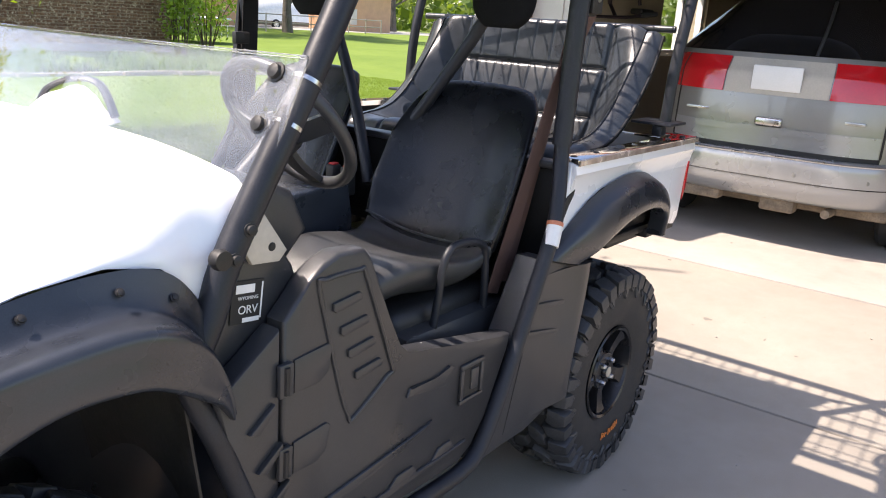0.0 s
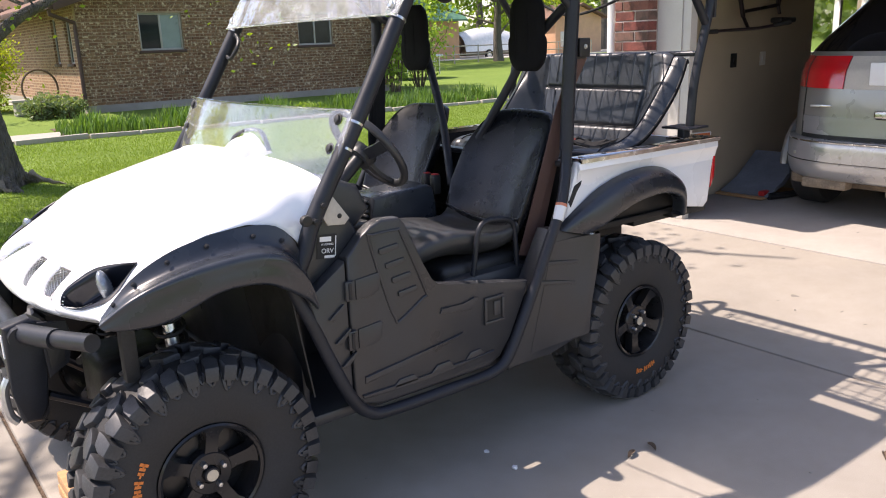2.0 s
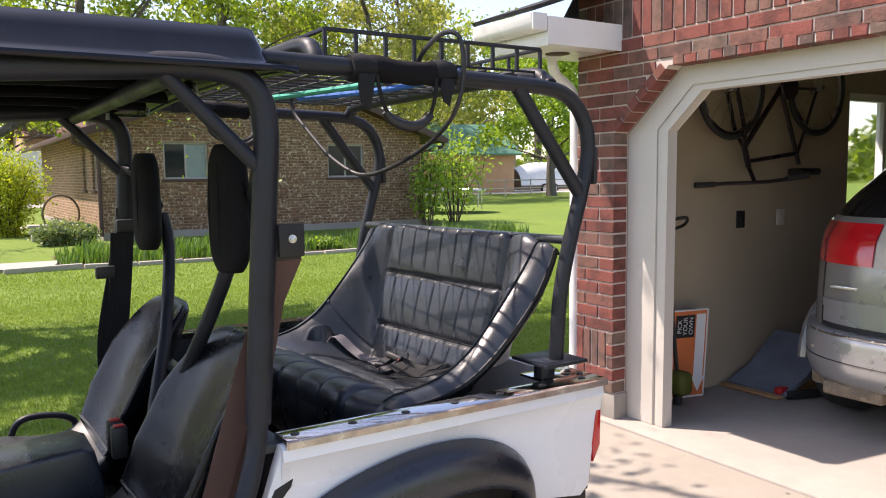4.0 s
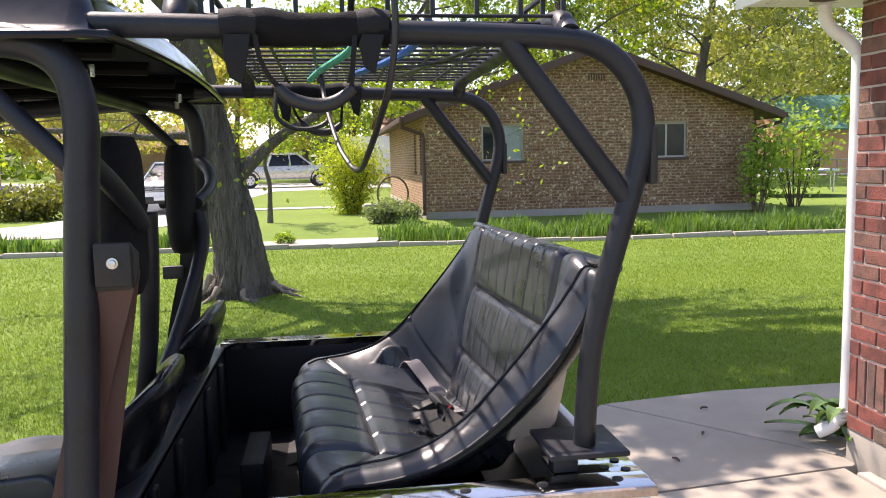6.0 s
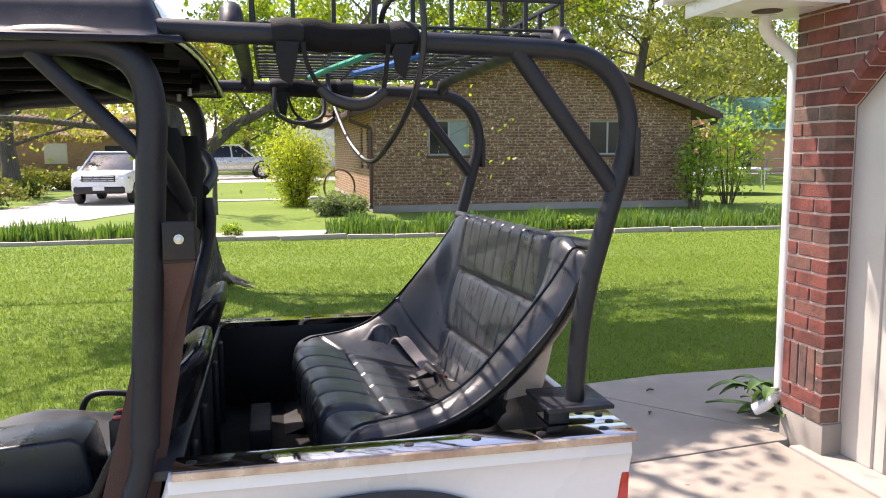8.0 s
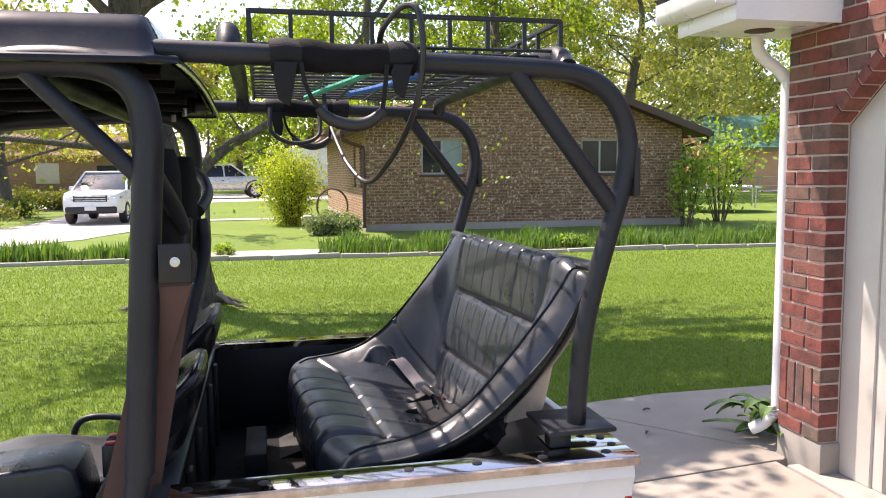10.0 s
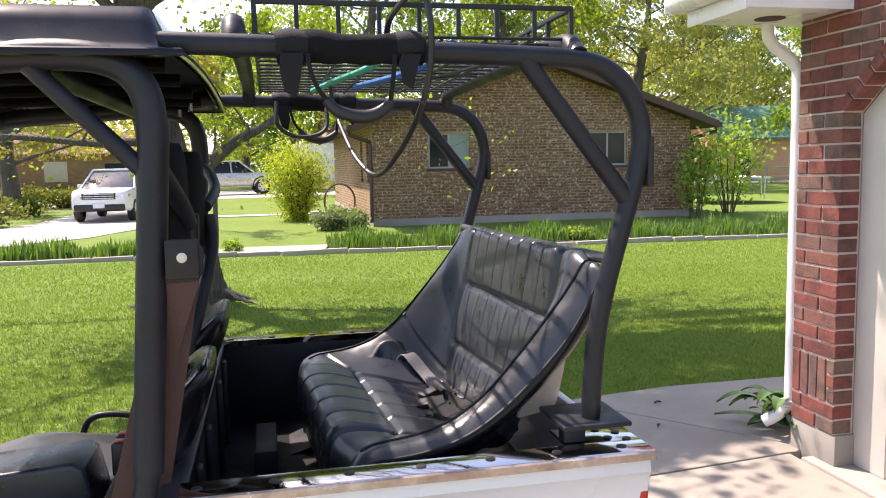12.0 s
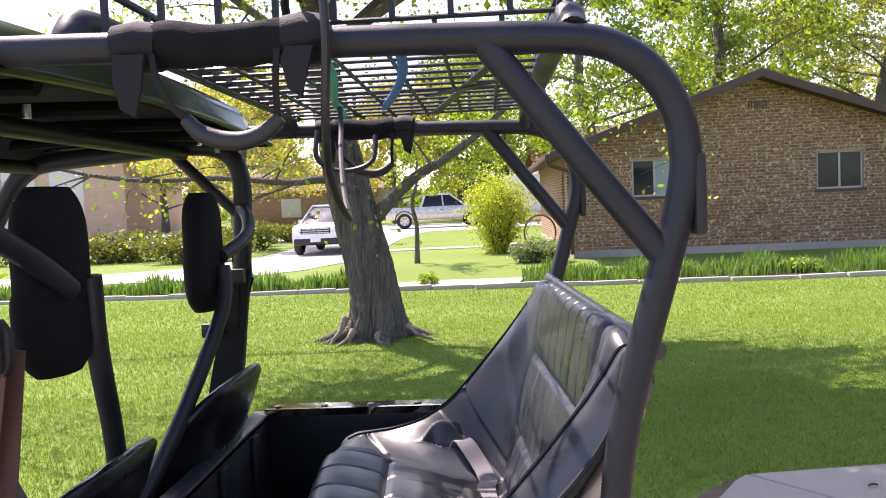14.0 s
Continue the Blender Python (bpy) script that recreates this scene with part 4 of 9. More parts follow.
def build_wheel():
    tyre, tread = B(), B()
    prof = [(0.150, -0.088), (0.163, -0.104), (0.185, -0.112), (0.215, -0.119), (0.25, -0.121), (0.285, -0.118), (0.312, -0.108), (0.328, -0.086), (0.333, -0.045), (0.335, 0.0)]
    prof = prof + [(r, -y) for r, y in prof[-2::-1]]
    lathe(tyre, prof, 64, cap=False)

    def at(th, y, r):
        return Vector((r * math.cos(th), y, r * math.sin(th)))

    def block(corners, r0, r1):
        """A rubber block with a rounded top."""
        c = (sum(t for t, _ in corners) / len(corners), sum(y for _, y in corners) / len(corners))
        rings = []
        for shrink, r in ((1.0, r0), (0.97, r1 - 0.005), (0.90, r1 - 0.001), (0.80, r1)):
            rings.append([tread.verts.new(at(c[0] + (t - c[0]) * shrink, c[1] + (y - c[1]) * shrink, r - (0.013 * smooth01(0.085, 0.125, abs(y)) if abs(y) > 0.085 else 0.0))) for t, y in corners])
        n = len(corners)
        for low, top in zip(rings, rings[1:]):
            for i in range(n):
                tread.faces.new((low[i], low[(i + 1) % n], top[(i + 1) % n], top[i]))
        tread.faces.new(rings[-1])

    side_r, side_y = [r for r, y in prof[:8]], [-y for r, y in prof[:8]]

    def ridge_bar(pts, s, r):
        """A raised bar down the side wall, through places of (angle, radius)."""
        line = spline([(t, q, 0) for t, q in pts], 3)
        tube(tread, [at(p.x, s * (float(np.interp(p.y, side_r, side_y)) + 0.001), p.y) for p in line], r, 6)

    N = 18
    st = math.tau / N
    for i in range(N):
        for s in (-1, 1):
            t = i * st + (st / 2 if s > 0 else 0)
            w = st * 0.29
            # centre block, slanting
            block([(t - w * 0.95, s * 0.004), (t + w * 0.5, s * 0.005), (t + w * 1.35, s * 0.040), (t + w * 1.15, s * 0.066), (t - w * 0.1, s * 0.060), (t - w * 0.7, s * 0.032)], 0.316, 0.354)
            # shoulder blocks: a long one and a short one
            block([(t + w * 0.40, s * 0.072), (t + w * 1.75, s * 0.066), (t + w * 2.15, s * 0.098), (t + w * 1.95, s * 0.128), (t + w * 0.85, s * 0.130), (t + w * 0.52, s * 0.100)], 0.308, 0.353)
            block([(t - w * 1.20, s * 0.052), (t - w * 0.15, s * 0.070), (t + w * 0.16, s * 0.098), (t + w * 0.18, s * 0.126), (t - w * 1.00, s * 0.128), (t - w * 1.28, s * 0.090)], 0.308, 0.350)
            # zigzag bars down the side wall
            ridge_bar([(t + w * 1.95, 0.322), (t + w * 1.80, 0.290), (t + w * 1.38, 0.266), (t + w * 0.95, 0.290), (t + w * 0.80, 0.320)], s, 0.0072)
            ridge_bar([(t + w * 0.15, 0.318), (t - w * 0.05, 0.298), (t - w * 0.42, 0.282), (t - w * 0.80, 0.298), (t - w * 1.00, 0.318)], s, 0.0066)
            ridge_bar([(t + w * 0.80, 0.312), (t + w * 0.48, 0.292), (t + w * 0.15, 0.312)], s, 0.0055)
            block([(t + w * 1.10, s * 0.1185), (t + w * 1.66, s * 0.1185), (t + w * 1.60, s * 0.127), (t + w * 1.16, s * 0.127)], 0.290, 0.332)
    rim = B()
    lathe(rim, [(0.158, -0.098), (0.160, -0.108), (0.154, -0.112), (0.146, -0.108), (0.142, -0.095), (0.136, -0.065), (0.130, -0.02), (0.128, 0.09), (0.150, 0.10), (0.150, -0.09)], 48, cap=False)
    lathe(rim, [(0.0, -0.045), (0.06, -0.045), (0.131, -0.03), (0.131, -0.022), (0.0, -0.03)], 32)
    for k in range(5):
        a = k * math.tau / 5 + 0.3
        m = Matrix.Rotation(-a, 4, "Y")
        made = []
        for x, w, y0, y1 in ((0.03, 0.028, -0.086, -0.05), (0.080, 0.0215, -0.084, -0.048), (0.120, 0.024, -0.090, -0.055), (0.146, 0.040, -0.100, -0.06)):
            made.append([rim.verts.new(m @ Vector((x, y, z))) for y, z in ((y1, -w), (y0, -w * 0.82), (y0, w * 0.82), (y1, w))])
        for p, q in zip(made, made[1:]):
            for i in range(4):
                rim.faces.new((p[i], p[(i + 1) % 4], q[(i + 1) % 4], q[i]))
    lathe(rim, [(0.068, -0.05), (0.068, -0.080), (0.062, -0.088), (0.030, -0.090), (0.028, -0.084)], 28)
    cap = B()
    lathe(cap, [(0.0245, -0.085), (0.0245, -0.096), (0.021, -0.101), (0.004, -0.102)], 24)
    mark = B()
    lathe(mark, [(0.0175, -0.1015), (0.0175, -0.1035), (0.002, -0.1036)], 24)
    nuts = B()
    lathe(nuts, [(0.010, 0.0), (0.010, -0.012), (0.007, -0.020), (0.002, -0.021)], 6)
    text = B()
    for k in range(5):
        a0 = radians(-60 + k * 6.6)
        for q in range(2 if k != 1 else 1):
            lo, hi = (0.207, 0.232) if (k + q) % 2 == 0 else (0.211, 0.229)
            a, b = a0 + q * radians(3.2), a0 + q * radians(3.2) + radians(2.3)
            vs = [text.verts.new(at(t, -0.1225, r)) for t, r in ((a, lo), (b, lo), (b, hi), (a, hi))]
            text.faces.new(vs)
        vs = [text.verts.new(at(t, -0.1225, r)) for t, r in ((a0, 0.217), (a0 + radians(4.6), 0.217), (a0 + radians(4.6), 0.222), (a0, 0.222))]
        text.faces.new(vs)
    return tyre, tread, rim, cap, mark, nuts, text


WHEEL_PARTS = None
for n, (x, side, spin) in enumerate(((-0.957, -1, 152), (0.957, -1, 40), (-0.957, 1, 70), (0.957, 1, 5))):
    hub = new("wheel")
    hub.parent = utv
    tagged(hub, "knobbly off-road tyre on a black alloy wheel")
    turn_z = 0 if side < 0 else 180
    hub.matrix_basis = pose(x, side * 0.578, 0.346, 0, 0, turn_z) @ Matrix.Rotation(radians(spin), 4, "Y")
    if WHEEL_PARTS is None:
        ty, td, ri, ca, mk, nu, tx = build_wheel()
        made = {"tyre": part("tyre", ty, RUBBER, hub, angle=30), "tread": part("tread", td, RUBBER_SUN, hub, angle=30), "rim": part("rim", ri, RIM, hub, angle=35), "hub_cap": part("hub_cap", ca, RIM, hub), "emblem": part("emblem", mk, LOGO, hub, "plain pale cap disc"), "orange_marking": part("orange_marking", tx, ORANGE, hub, flat=True)}
        nut = part("wheel_nut", nu, ALU, hub, m=Matrix.Translation((0.042, -0.086, 0.0)))
        WHEEL_PARTS = made
        made["tread"]["kind"] = "stuff"
        for k in range(1, 4):
            shared("wheel_nut", nut, hub, Matrix.Rotation(k * math.tau / 4, 4, "Y") @ Matrix.Translation((0.042, -0.086, 0.0)))
    else:
        for nm, src in WHEEL_PARTS.items():
            twin = shared(nm, src, hub, Matrix.Identity(4))
            if nm == "tread":
                twin["kind"] = "stuff"
        for k in range(4):
            shared("wheel_nut", nut, hub, Matrix.Rotation(k * math.tau / 4, 4, "Y") @ Matrix.Translation((0.042, -0.086, 0.0)))

# ---- chassis, suspension and bumper ----
bm = B()
box(bm, (-1.05, -0.20, 0.28), (1.25, 0.20, 0.36), 0.02)
box(bm, (-1.10, -0.15, 0.30), (-0.84, 0.15, 0.56), 0.04, seg=3)
box(bm, (-0.86, -0.05, 0.33), (-0.60, 0.05, 0.42), 0.02)
box(bm, (0.62, -0.30, 0.36), (1.30, 0.30, 0.70), 0.03)
part("chassis", bm, TUB, utv)
bm = B()
box(bm, (-0.62, -0.62, 0.345), (0.62, 0.62, 0.385), 0.01)
part("floor_pan", bm, PANEL, utv)
bm = B()
box(bm, (-0.60, -0.58, 0.385), (-0.575, 0.58, 0.98), 0.008)
part("firewall", bm, PANEL, utv)
bm = B()
box(bm, (0.02, -0.57, 0.385), (0.60, 0.57, 0.70), 0.03)
part("engine_cover", bm, PANEL, utv)
for side in (-1, 1):
    for x0 in (-0.957, 0.957):
        for z0, z1 in ((0.33, 0.30), (0.46, 0.42)):
            for dx in (-0.13, 0.13):
                bm = B()
                tube(bm, [(x0 + dx, side * 0.22, z0), (x0, side * 0.50, z1)], 0.014, 8)
                part("control_arm", bm, STEEL_K, utv)
        bm = B()
        tube(bm, [(x0 + 0.03, side * 0.43, 0.36), (x0 + 0.03, side * 0.33, 0.84)], 0.022, 10)
        # bright metal stands in for sunlight on the shock body
        sh = part("shock_absorber", bm, ALU, utv)
        bm = B()
        a, b = Vector((x0 + 0.03, side * 0.415, 0.43)), Vector((x0 + 0.03, side * 0.345, 0.77))
        tube(bm, [a.lerp(b, k / 90) + Vector((0.045 * math.cos(k * 0.58), 0, 0.045 * math.sin(k * 0.58) * 0.25)) + Vector((0, 0.043 * math.sin(k * 0.58), 0)) for k in range(91)], 0.007, 6)
        part("coil_spring", bm, STEEL_K, sh)
        bm = B()
        lathe(bm, [(0.055, -0.05), (0.055, 0.05)], 18, Matrix.Translation((x0, side * 0.50, 0.345)))
        tube(bm, [(x0, side * 0.22, 0.345), (x0, side * 0.46, 0.345)], 0.017, 8)
        part("axle", bm, STEEL_K, utv)
    # mounting bracket below the lamp
    bm = B()
    box(bm, (-1.135, side * 0.585 - 0.02, 0.66), (-1.095, side * 0.585 + 0.02, 0.87), 0.006)
    part("fender_stay", bm, STEEL_K, utv)

bumper = new("bumper")
bumper.parent = utv
tagged(bumper, "heavy black front bumper with mesh inserts")
bm = B()
tube(bm, [(-1.335, -0.33, 0.77), (-1.335, 0.33, 0.77)], 0.030, 14)
part("cross_bar", bm, CAGE, bumper)
bm = B()
tube(bm, [(-1.305, -0.28, 0.52), (-1.305, 0.28, 0.52)], 0.022, 12)
part("cross_bar", bm, CAGE, bumper)
bm = B()
box(bm, (-1.335, -0.24, 0.60), (-1.327, 0.24, 0.735), 0.003)
part("mesh_insert", bm, MESHG, bumper)
bm = B()
for k in range(-14, 15):
    for e in (1, -1):
        y0 = k * 0.03
        a, b = Vector((-1.338, y0, 0.605)), Vector((-1.338, y0 + e * 0.125, 0.73))
        if abs(b.y) < 0.235 and abs(a.y) < 0.235:
            tube(bm, [a, b], 0.0025, 4)
part("mesh_wire", bm, CAGE, bumper)
bm = B()
box(bm, (-1.345, -0.235, 0.725), (-1.32, 0.235, 0.745), 0.004)
box(bm, (-1.345, -0.235, 0.585), (-1.32, 0.235, 0.605), 0.004)
part("mesh_rim", bm, CAGE, bumper)
for side in (-1, 1):
    bm = B()
    prism(bm, [(-1.375, 0.80), (-1.30, 0.815), (-1.265, 0.79), (-1.255, 0.745), (-1.275, 0.66), (-1.285, 0.54), (-1.31, 0.495), (-1.36, 0.50), (-1.375, 0.60)], "y", side * 0.235, side * 0.305, 0.012, 3)
    part("upright", bm, CAGE, bumper)
    bm = B()
    prism(bm, [(-1.285, 0.80), (-1.21, 0.79), (-1.20, 0.745), (-1.215, 0.66), (-1.275, 0.625)], "y", side * 0.305, side * 0.317, 0.004)
    part("gusset", bm, CAGE, bumper)
    bm = B()
    prism(bm, [(-1.272, 0.735), (-1.222, 0.735), (-1.228, 0.672), (-1.268, 0.655)], "y", side * 0.317, side * 0.321, 0.001)
    part("mesh_insert", bm, MESHG, bumper)
    bm = B()
    tube(bm, [(-1.325, side * 0.28, 0.772), (-1.285, side * 0.42, 0.785), (-1.212, side * 0.628, 0.808)], 0.0245, 16, 4)
    part("side_bar", bm, CAGE, bumper)
    bm = B()
    tube(bm, [(-1.325, side * 0.30, 0.774), (-1.268, side * 0.475, 0.790)], 0.030, 16)
    part("sleeve", bm, CAGE, bumper)
    bm = B()
    tube(bm, [(-1.28, side * 0.27, 0.56), (-1.12, side * 0.25, 0.46), (-0.98, side * 0.26, 0.34)], 0.014, 8)
    part("brace", bm, CAGE, bumper)
    bm = B()
    tube(bm, [(-1.375, side * 0.27, 0.64), (-1.392, side * 0.27, 0.60), (-1.388, side * 0.27, 0.53), (-1.37, side * 0.27, 0.50)], 0.013, 8, 4)
    part("tow_hook", bm, ALU, bumper)
bm = B()
box(bm, (-1.378, -0.29, 0.705), (-1.375, -0.273, 0.775), 0.0)
part("sticker", bm, LABELW, bumper)

# ---- roll cage ----


def pipe(name, pts, r=0.025, per=6, parent=utv, material=CAGE, seg=16, label=""):
    bm = B()
    tube(bm, pts, r, seg, per)
    return part(name, bm, material, parent, label)


for side in (-1, 1):
    s = side
    d = 0.0 if s < 0 else 0.026
    pipe("cage_tube", [(-0.645, s * 0.648, 0.84), (-0.59, s * 0.645, 0.935), (-0.54, s * 0.640, 1.045), (-0.356, s * 0.632, 1.335), (-0.205, s * 0.622, 1.59), (-0.115, s * 0.615, 1.735), (-0.06, s * 0.610, 1.79), (0.02, s * 0.605, 1.815), (0.30, s * 0.612, 1.836), (0.44 - d, s * 0.624, 1.843), (0.522 - d, s * 0.630, 1.830), (0.566 - d, s * 0.634, 1.790), (0.579 - d, s * 0.636, 1.72), (0.574 - d, s * 0.637, 1.62), (0.566 - d, s * 0.637, 1.50), (0.554 - d * 1.4, s * 0.638, 1.317), (0.541 - d * 1.8, s * 0.641, 1.126)], 0.0262)
    pipe("cage_tube", [(0.542 - d * 1.8, s * 0.641, 1.14), (0.530 - d, s * 0.650, 1.07), (0.50, s * 0.669, 0.99), (0.455, s * 0.685, 0.895), (0.31, s * 0.694, 0.625), (0.215, s * 0.696, 0.455), (0.165, s * 0.694, 0.385), (0.10, s * 0.690, 0.358), (-0.02, s * 0.686, 0.352), (-0.34, s * 0.684, 0.352), (-0.42, s * 0.682, 0.372), (-0.475, s * 0.680, 0.43), (-0.535, s * 0.676, 0.56), (-0.595, s * 0.668, 0.72), (-0.635, s * 0.655, 0.82), (-0.66, s * 0.645, 0.91)], 0.021)
    pipe("brace_tube", [(0.573 - d, s * 0.634, 1.638), (0.372 - d, s * 0.618, 1.842)], 0.0155, 0)
    pipe("rear_hoop", [(0.40, s * 0.592, 1.872), (0.70, s * 0.592, 1.868), (1.0, s * 0.592, 1.860), (1.20, s * 0.592, 1.855), (1.33, s * 0.592, 1.850), (1.40, s * 0.592, 1.838), (1.45, s * 0.592, 1.806), (1.481, s * 0.592, 1.757), (1.492, s * 0.592, 1.70), (1.486, s * 0.592, 1.648), (1.468, s * 0.592, 1.58), (1.421, s * 0.590, 1.415), (1.399, s * 0.588, 1.305), (1.390, s * 0.587, 1.20), (1.387, s * 0.586, 1.135)], 0.0198)
    pipe("brace_tube", [(1.243, s * 0.592, 1.858), (1.466, s * 0.592, 1.570)], 0.0180, 0)
    bm = B()
    box(bm, (1.31, s * 0.565 - 0.072, 1.126), (1.455, s * 0.565 + 0.075, 1.136), 0.003)
    fp = part("foot_plate", bm, CAGE, utv)
    bm = B()
    box(bm, (1.325, s * 0.565 - 0.035, 1.089), (1.372, s * 0.565 + 0.0, 1.125), 0.004)
    part("foot_block", bm, CAGE, fp)
    bm = B()
    box(bm, (1.498, s * 0.592 - 0.018, 1.60), (1.513, s * 0.592 + 0.018, 1.70), 0.005)
    part("strike_pad", bm, RUBBER, utv)
    # clamps of the windshields on the front posts
    for x, z in ((-0.375, 1.305), (-0.42, 1.232), (-0.192, 1.612), (-0.12, 1.727)):
        bm = B()
        d = Vector((0.151, -s * 0.01, 0.255)).normalized()
        y = s * (0.632 - 0.03 * (z - 1.3))
        tube(bm, [Vector((x, y, z)) - d * 0.004, Vector((x, y, z)) + d * 0.004], 0.0275, 16)
        part("pipe_clamp", bm, ALU, utv)
    for dx, dz in ((0.0, 0.0), (0.03, 0.045)):
        bm = B()
        bolt(bm, (-0.553 + dx, s * 0.664, 1.03 + dz), (-0.2, s, 0.1), 0.009, 0.010)
        part("bolt", bm, STEEL_K, utv)
    bm = B()
    tube(bm, [(-0.53, s * 0.655, 1.022), (-0.585, s * 0.672, 1.038)], 0.006, 8)
    lathe(bm, [(0.002, 0.012), (0.016, 0.010), (0.018, 0.0), (0.016, -0.010), (0.002, -0.012)], 14, Matrix.Translation((-0.590, s * 0.674, 1.040)))
    part("mirror_stub", bm, STEEL_K, utv)
for x, z in ((-0.03, 1.802), (0.40, 1.822)):
    pipe("cross_tube", [(x, -0.60, z), (x, 0.60, z)], 0.019, 0)
pipe("seat_bar", [(1.460, -0.548, 1.448), (1.400, 0.52, 1.443)], 0.0125, 0, material=VINYL2)
for x, h in ((0.715, 1.918), (1.36, 1.892)):
    pipe("arched_cross_tube", [(x, -0.59, 1.855), (x, -0.57, h - 0.025), (x, -0.52, h - 0.004), (x, -0.30, h), (x, 0.30, h), (x, 0.52, h - 0.004), (x, 0.57, h - 0.025), (x, 0.59, 1.855)], 0.0205)

# ---- roof ----
def roof_top(u, w):
    """The roof: a thin flat rim, a sloping front and a raised middle with shallow ribs."""
    x = -0.205 + 0.838 * u
    y = (w - 0.5) * 1.34
    e = abs(y) / 0.67
    edge = 1.818 + 0.029 * smooth01(0.0, 0.30, u)
    front = min(1.0, max(0.0, (u - 0.03) / 0.33))
    plateau = 0.082 * front * (1 - smooth01(0.855, 0.965, e)) * (1 - smooth01(0.925, 0.985, u))
    crown = 0.022 * (1 - e * e) * smooth01(0.0, 0.5, u)
    rib = 0.008 * smooth01(0.30, 0.42, math.cos(e * 9.0)) * (1 - smooth01(0.74, 0.80, e)) * smooth01(0.44, 0.50, u) * (1 - smooth01(0.86, 0.93, u))
    return Vector((x + 0.03 * (1 - u) ** 3 * e ** 6, y * (1 - 0.03 * (1 - u) ** 3), edge + plateau + crown + rib))


bm = B()
skin(bm, roof_top, 60, 60)
thicken(bm, 0.006)
roof = part("roof", bm, ROOFP, utv, "scuffed black moulded plastic roof", angle=50)
bm = B()
skin(bm, lambda u, w: roof_top(0.02 + 0.965 * u, 0.015 + 0.97 * w) + Vector((0, 0, -0.0095)), 40, 40)
part("roof_lining", bm, ROOFIN, roof, "smooth black underside of the roof", angle=50)
bm = B()
rim_line = [roof_top(1.0, k / 30) for k in range(31)] + [roof_top(1 - k / 30, 1.0) for k in range(1, 31)] + [roof_top(0, 1 - k / 30) for k in range(1, 31)] + [roof_top(k / 30, 0.0) for k in range(1, 30)]
tube(bm, [p + Vector((0, 0, -0.004)) for p in rim_line], 0.0075, 8, 0, True)
part("roof_rim", bm, ROOFP, roof)
for y in (-0.42, -0.15, 0.15, 0.42):
    bm = B()
    tube(bm, [(0.02, y, 1.850), (0.30, y, 1.858), (0.58, y, 1.852)], 0.02, 8, 4, flat=0.5)
    part("roof_stiffener", bm, PADFOAM, roof)
for p in ((0.50, -0.60, 1.842), (0.52, -0.35, 1.838), (0.56, 0.3, 1.838), (0.50, 0.60, 1.842)):
    bm = B()
    tube(bm, [p, (p[0], p[1], p[2] - 0.022)], 0.007, 8)
    part("bolt", bm, ALU, roof)

# ---- windshields ----
def sheet(u0, u1, half, bow=0.03, cut=0.0, drop=0.0):
    def f(a, b):
        y = (a - 0.5) * 2 * half
        p = Vector(u0).lerp(Vector(u1), b)
        bottom = cut * (1 - abs(2 * a - 1) ** 2.5) * (1 - b)
        side_drop = drop * abs(2 * a - 1) ** 2.2 * (1 - b)
        return Vector((p.x - bow * (1 - (y / half) ** 2) - 0.45 * side_drop, y, p.z - bottom - side_drop))
    bm = B()
    skin(bm, f, 24, 10)
    return thicken(bm, 0.0045)


bm = sheet((-0.468, 0, 1.19), (-0.395, 0, 1.345), 0.655, 0.05, 0.02, 0.055)
ws = part("lower_windshield", bm, CLEAR, utv, "clear half windshield", angle=50)
ws.visible_shadow = False
bm = B()
tube(bm, [(-0.395 - 0.05 * (1 - (y / 0.655) ** 2), y, 1.347) for y in np.linspace(-0.655, 0.655, 25)], 0.0035, 6)
part("edge", bm, CLEAR, ws)
bm = sheet((-0.215, 0, 1.628), (-0.125, 0, 1.77), 0.65, 0.05)
wu = part("upper_windshield", bm, HAZED, utv, "clear visor strip", angle=50)
wu.visible_shadow = False
bm = B()
tube(bm, [(-0.215 - 0.05 * (1 - (y / 0.65) ** 2), y, 1.626) for y in np.linspace(-0.65, 0.65, 25)], 0.004, 6)
part("edge", bm, HAZED, wu)
for side in (-1, 1):
    for x, z in ((-0.41, 1.318), (-0.446, 1.232)):
        bm = B()
        bolt(bm, (x - 0.002, side * 0.60, z), (-0.9, 0, 0.4), 0.014, 0.012)
        part("bolt", bm, STEEL_K, ws)
    bm = B()
    bolt(bm, (-0.20, side * 0.61, 1.655), (-0.9, 0, 0.4), 0.013, 0.012)
    part("bolt", bm, ALU, wu)

# ---- cab ----
bm = B()
prism(bm, [(-0.54, 0.93), (-0.54, 1.12), (-0.42, 1.135), (-0.34, 1.10), (-0.30, 1.02), (-0.36, 0.96)], "y", -0.57, 0.57, 0.02, 3)
part("dashboard", bm, PANEL, utv)


def steering(a, b, r):
    """A place round the steering wheel's rim, in its plane."""
    c, n = Vector((-0.15, -0.34, 1.18)), Vector((0.81, 0, 0.586))
    return c + b * n + r * (math.cos(a) * Vector((0, 1, 0)) + math.sin(a) * Vector((-0.586, 0, 0.81)))


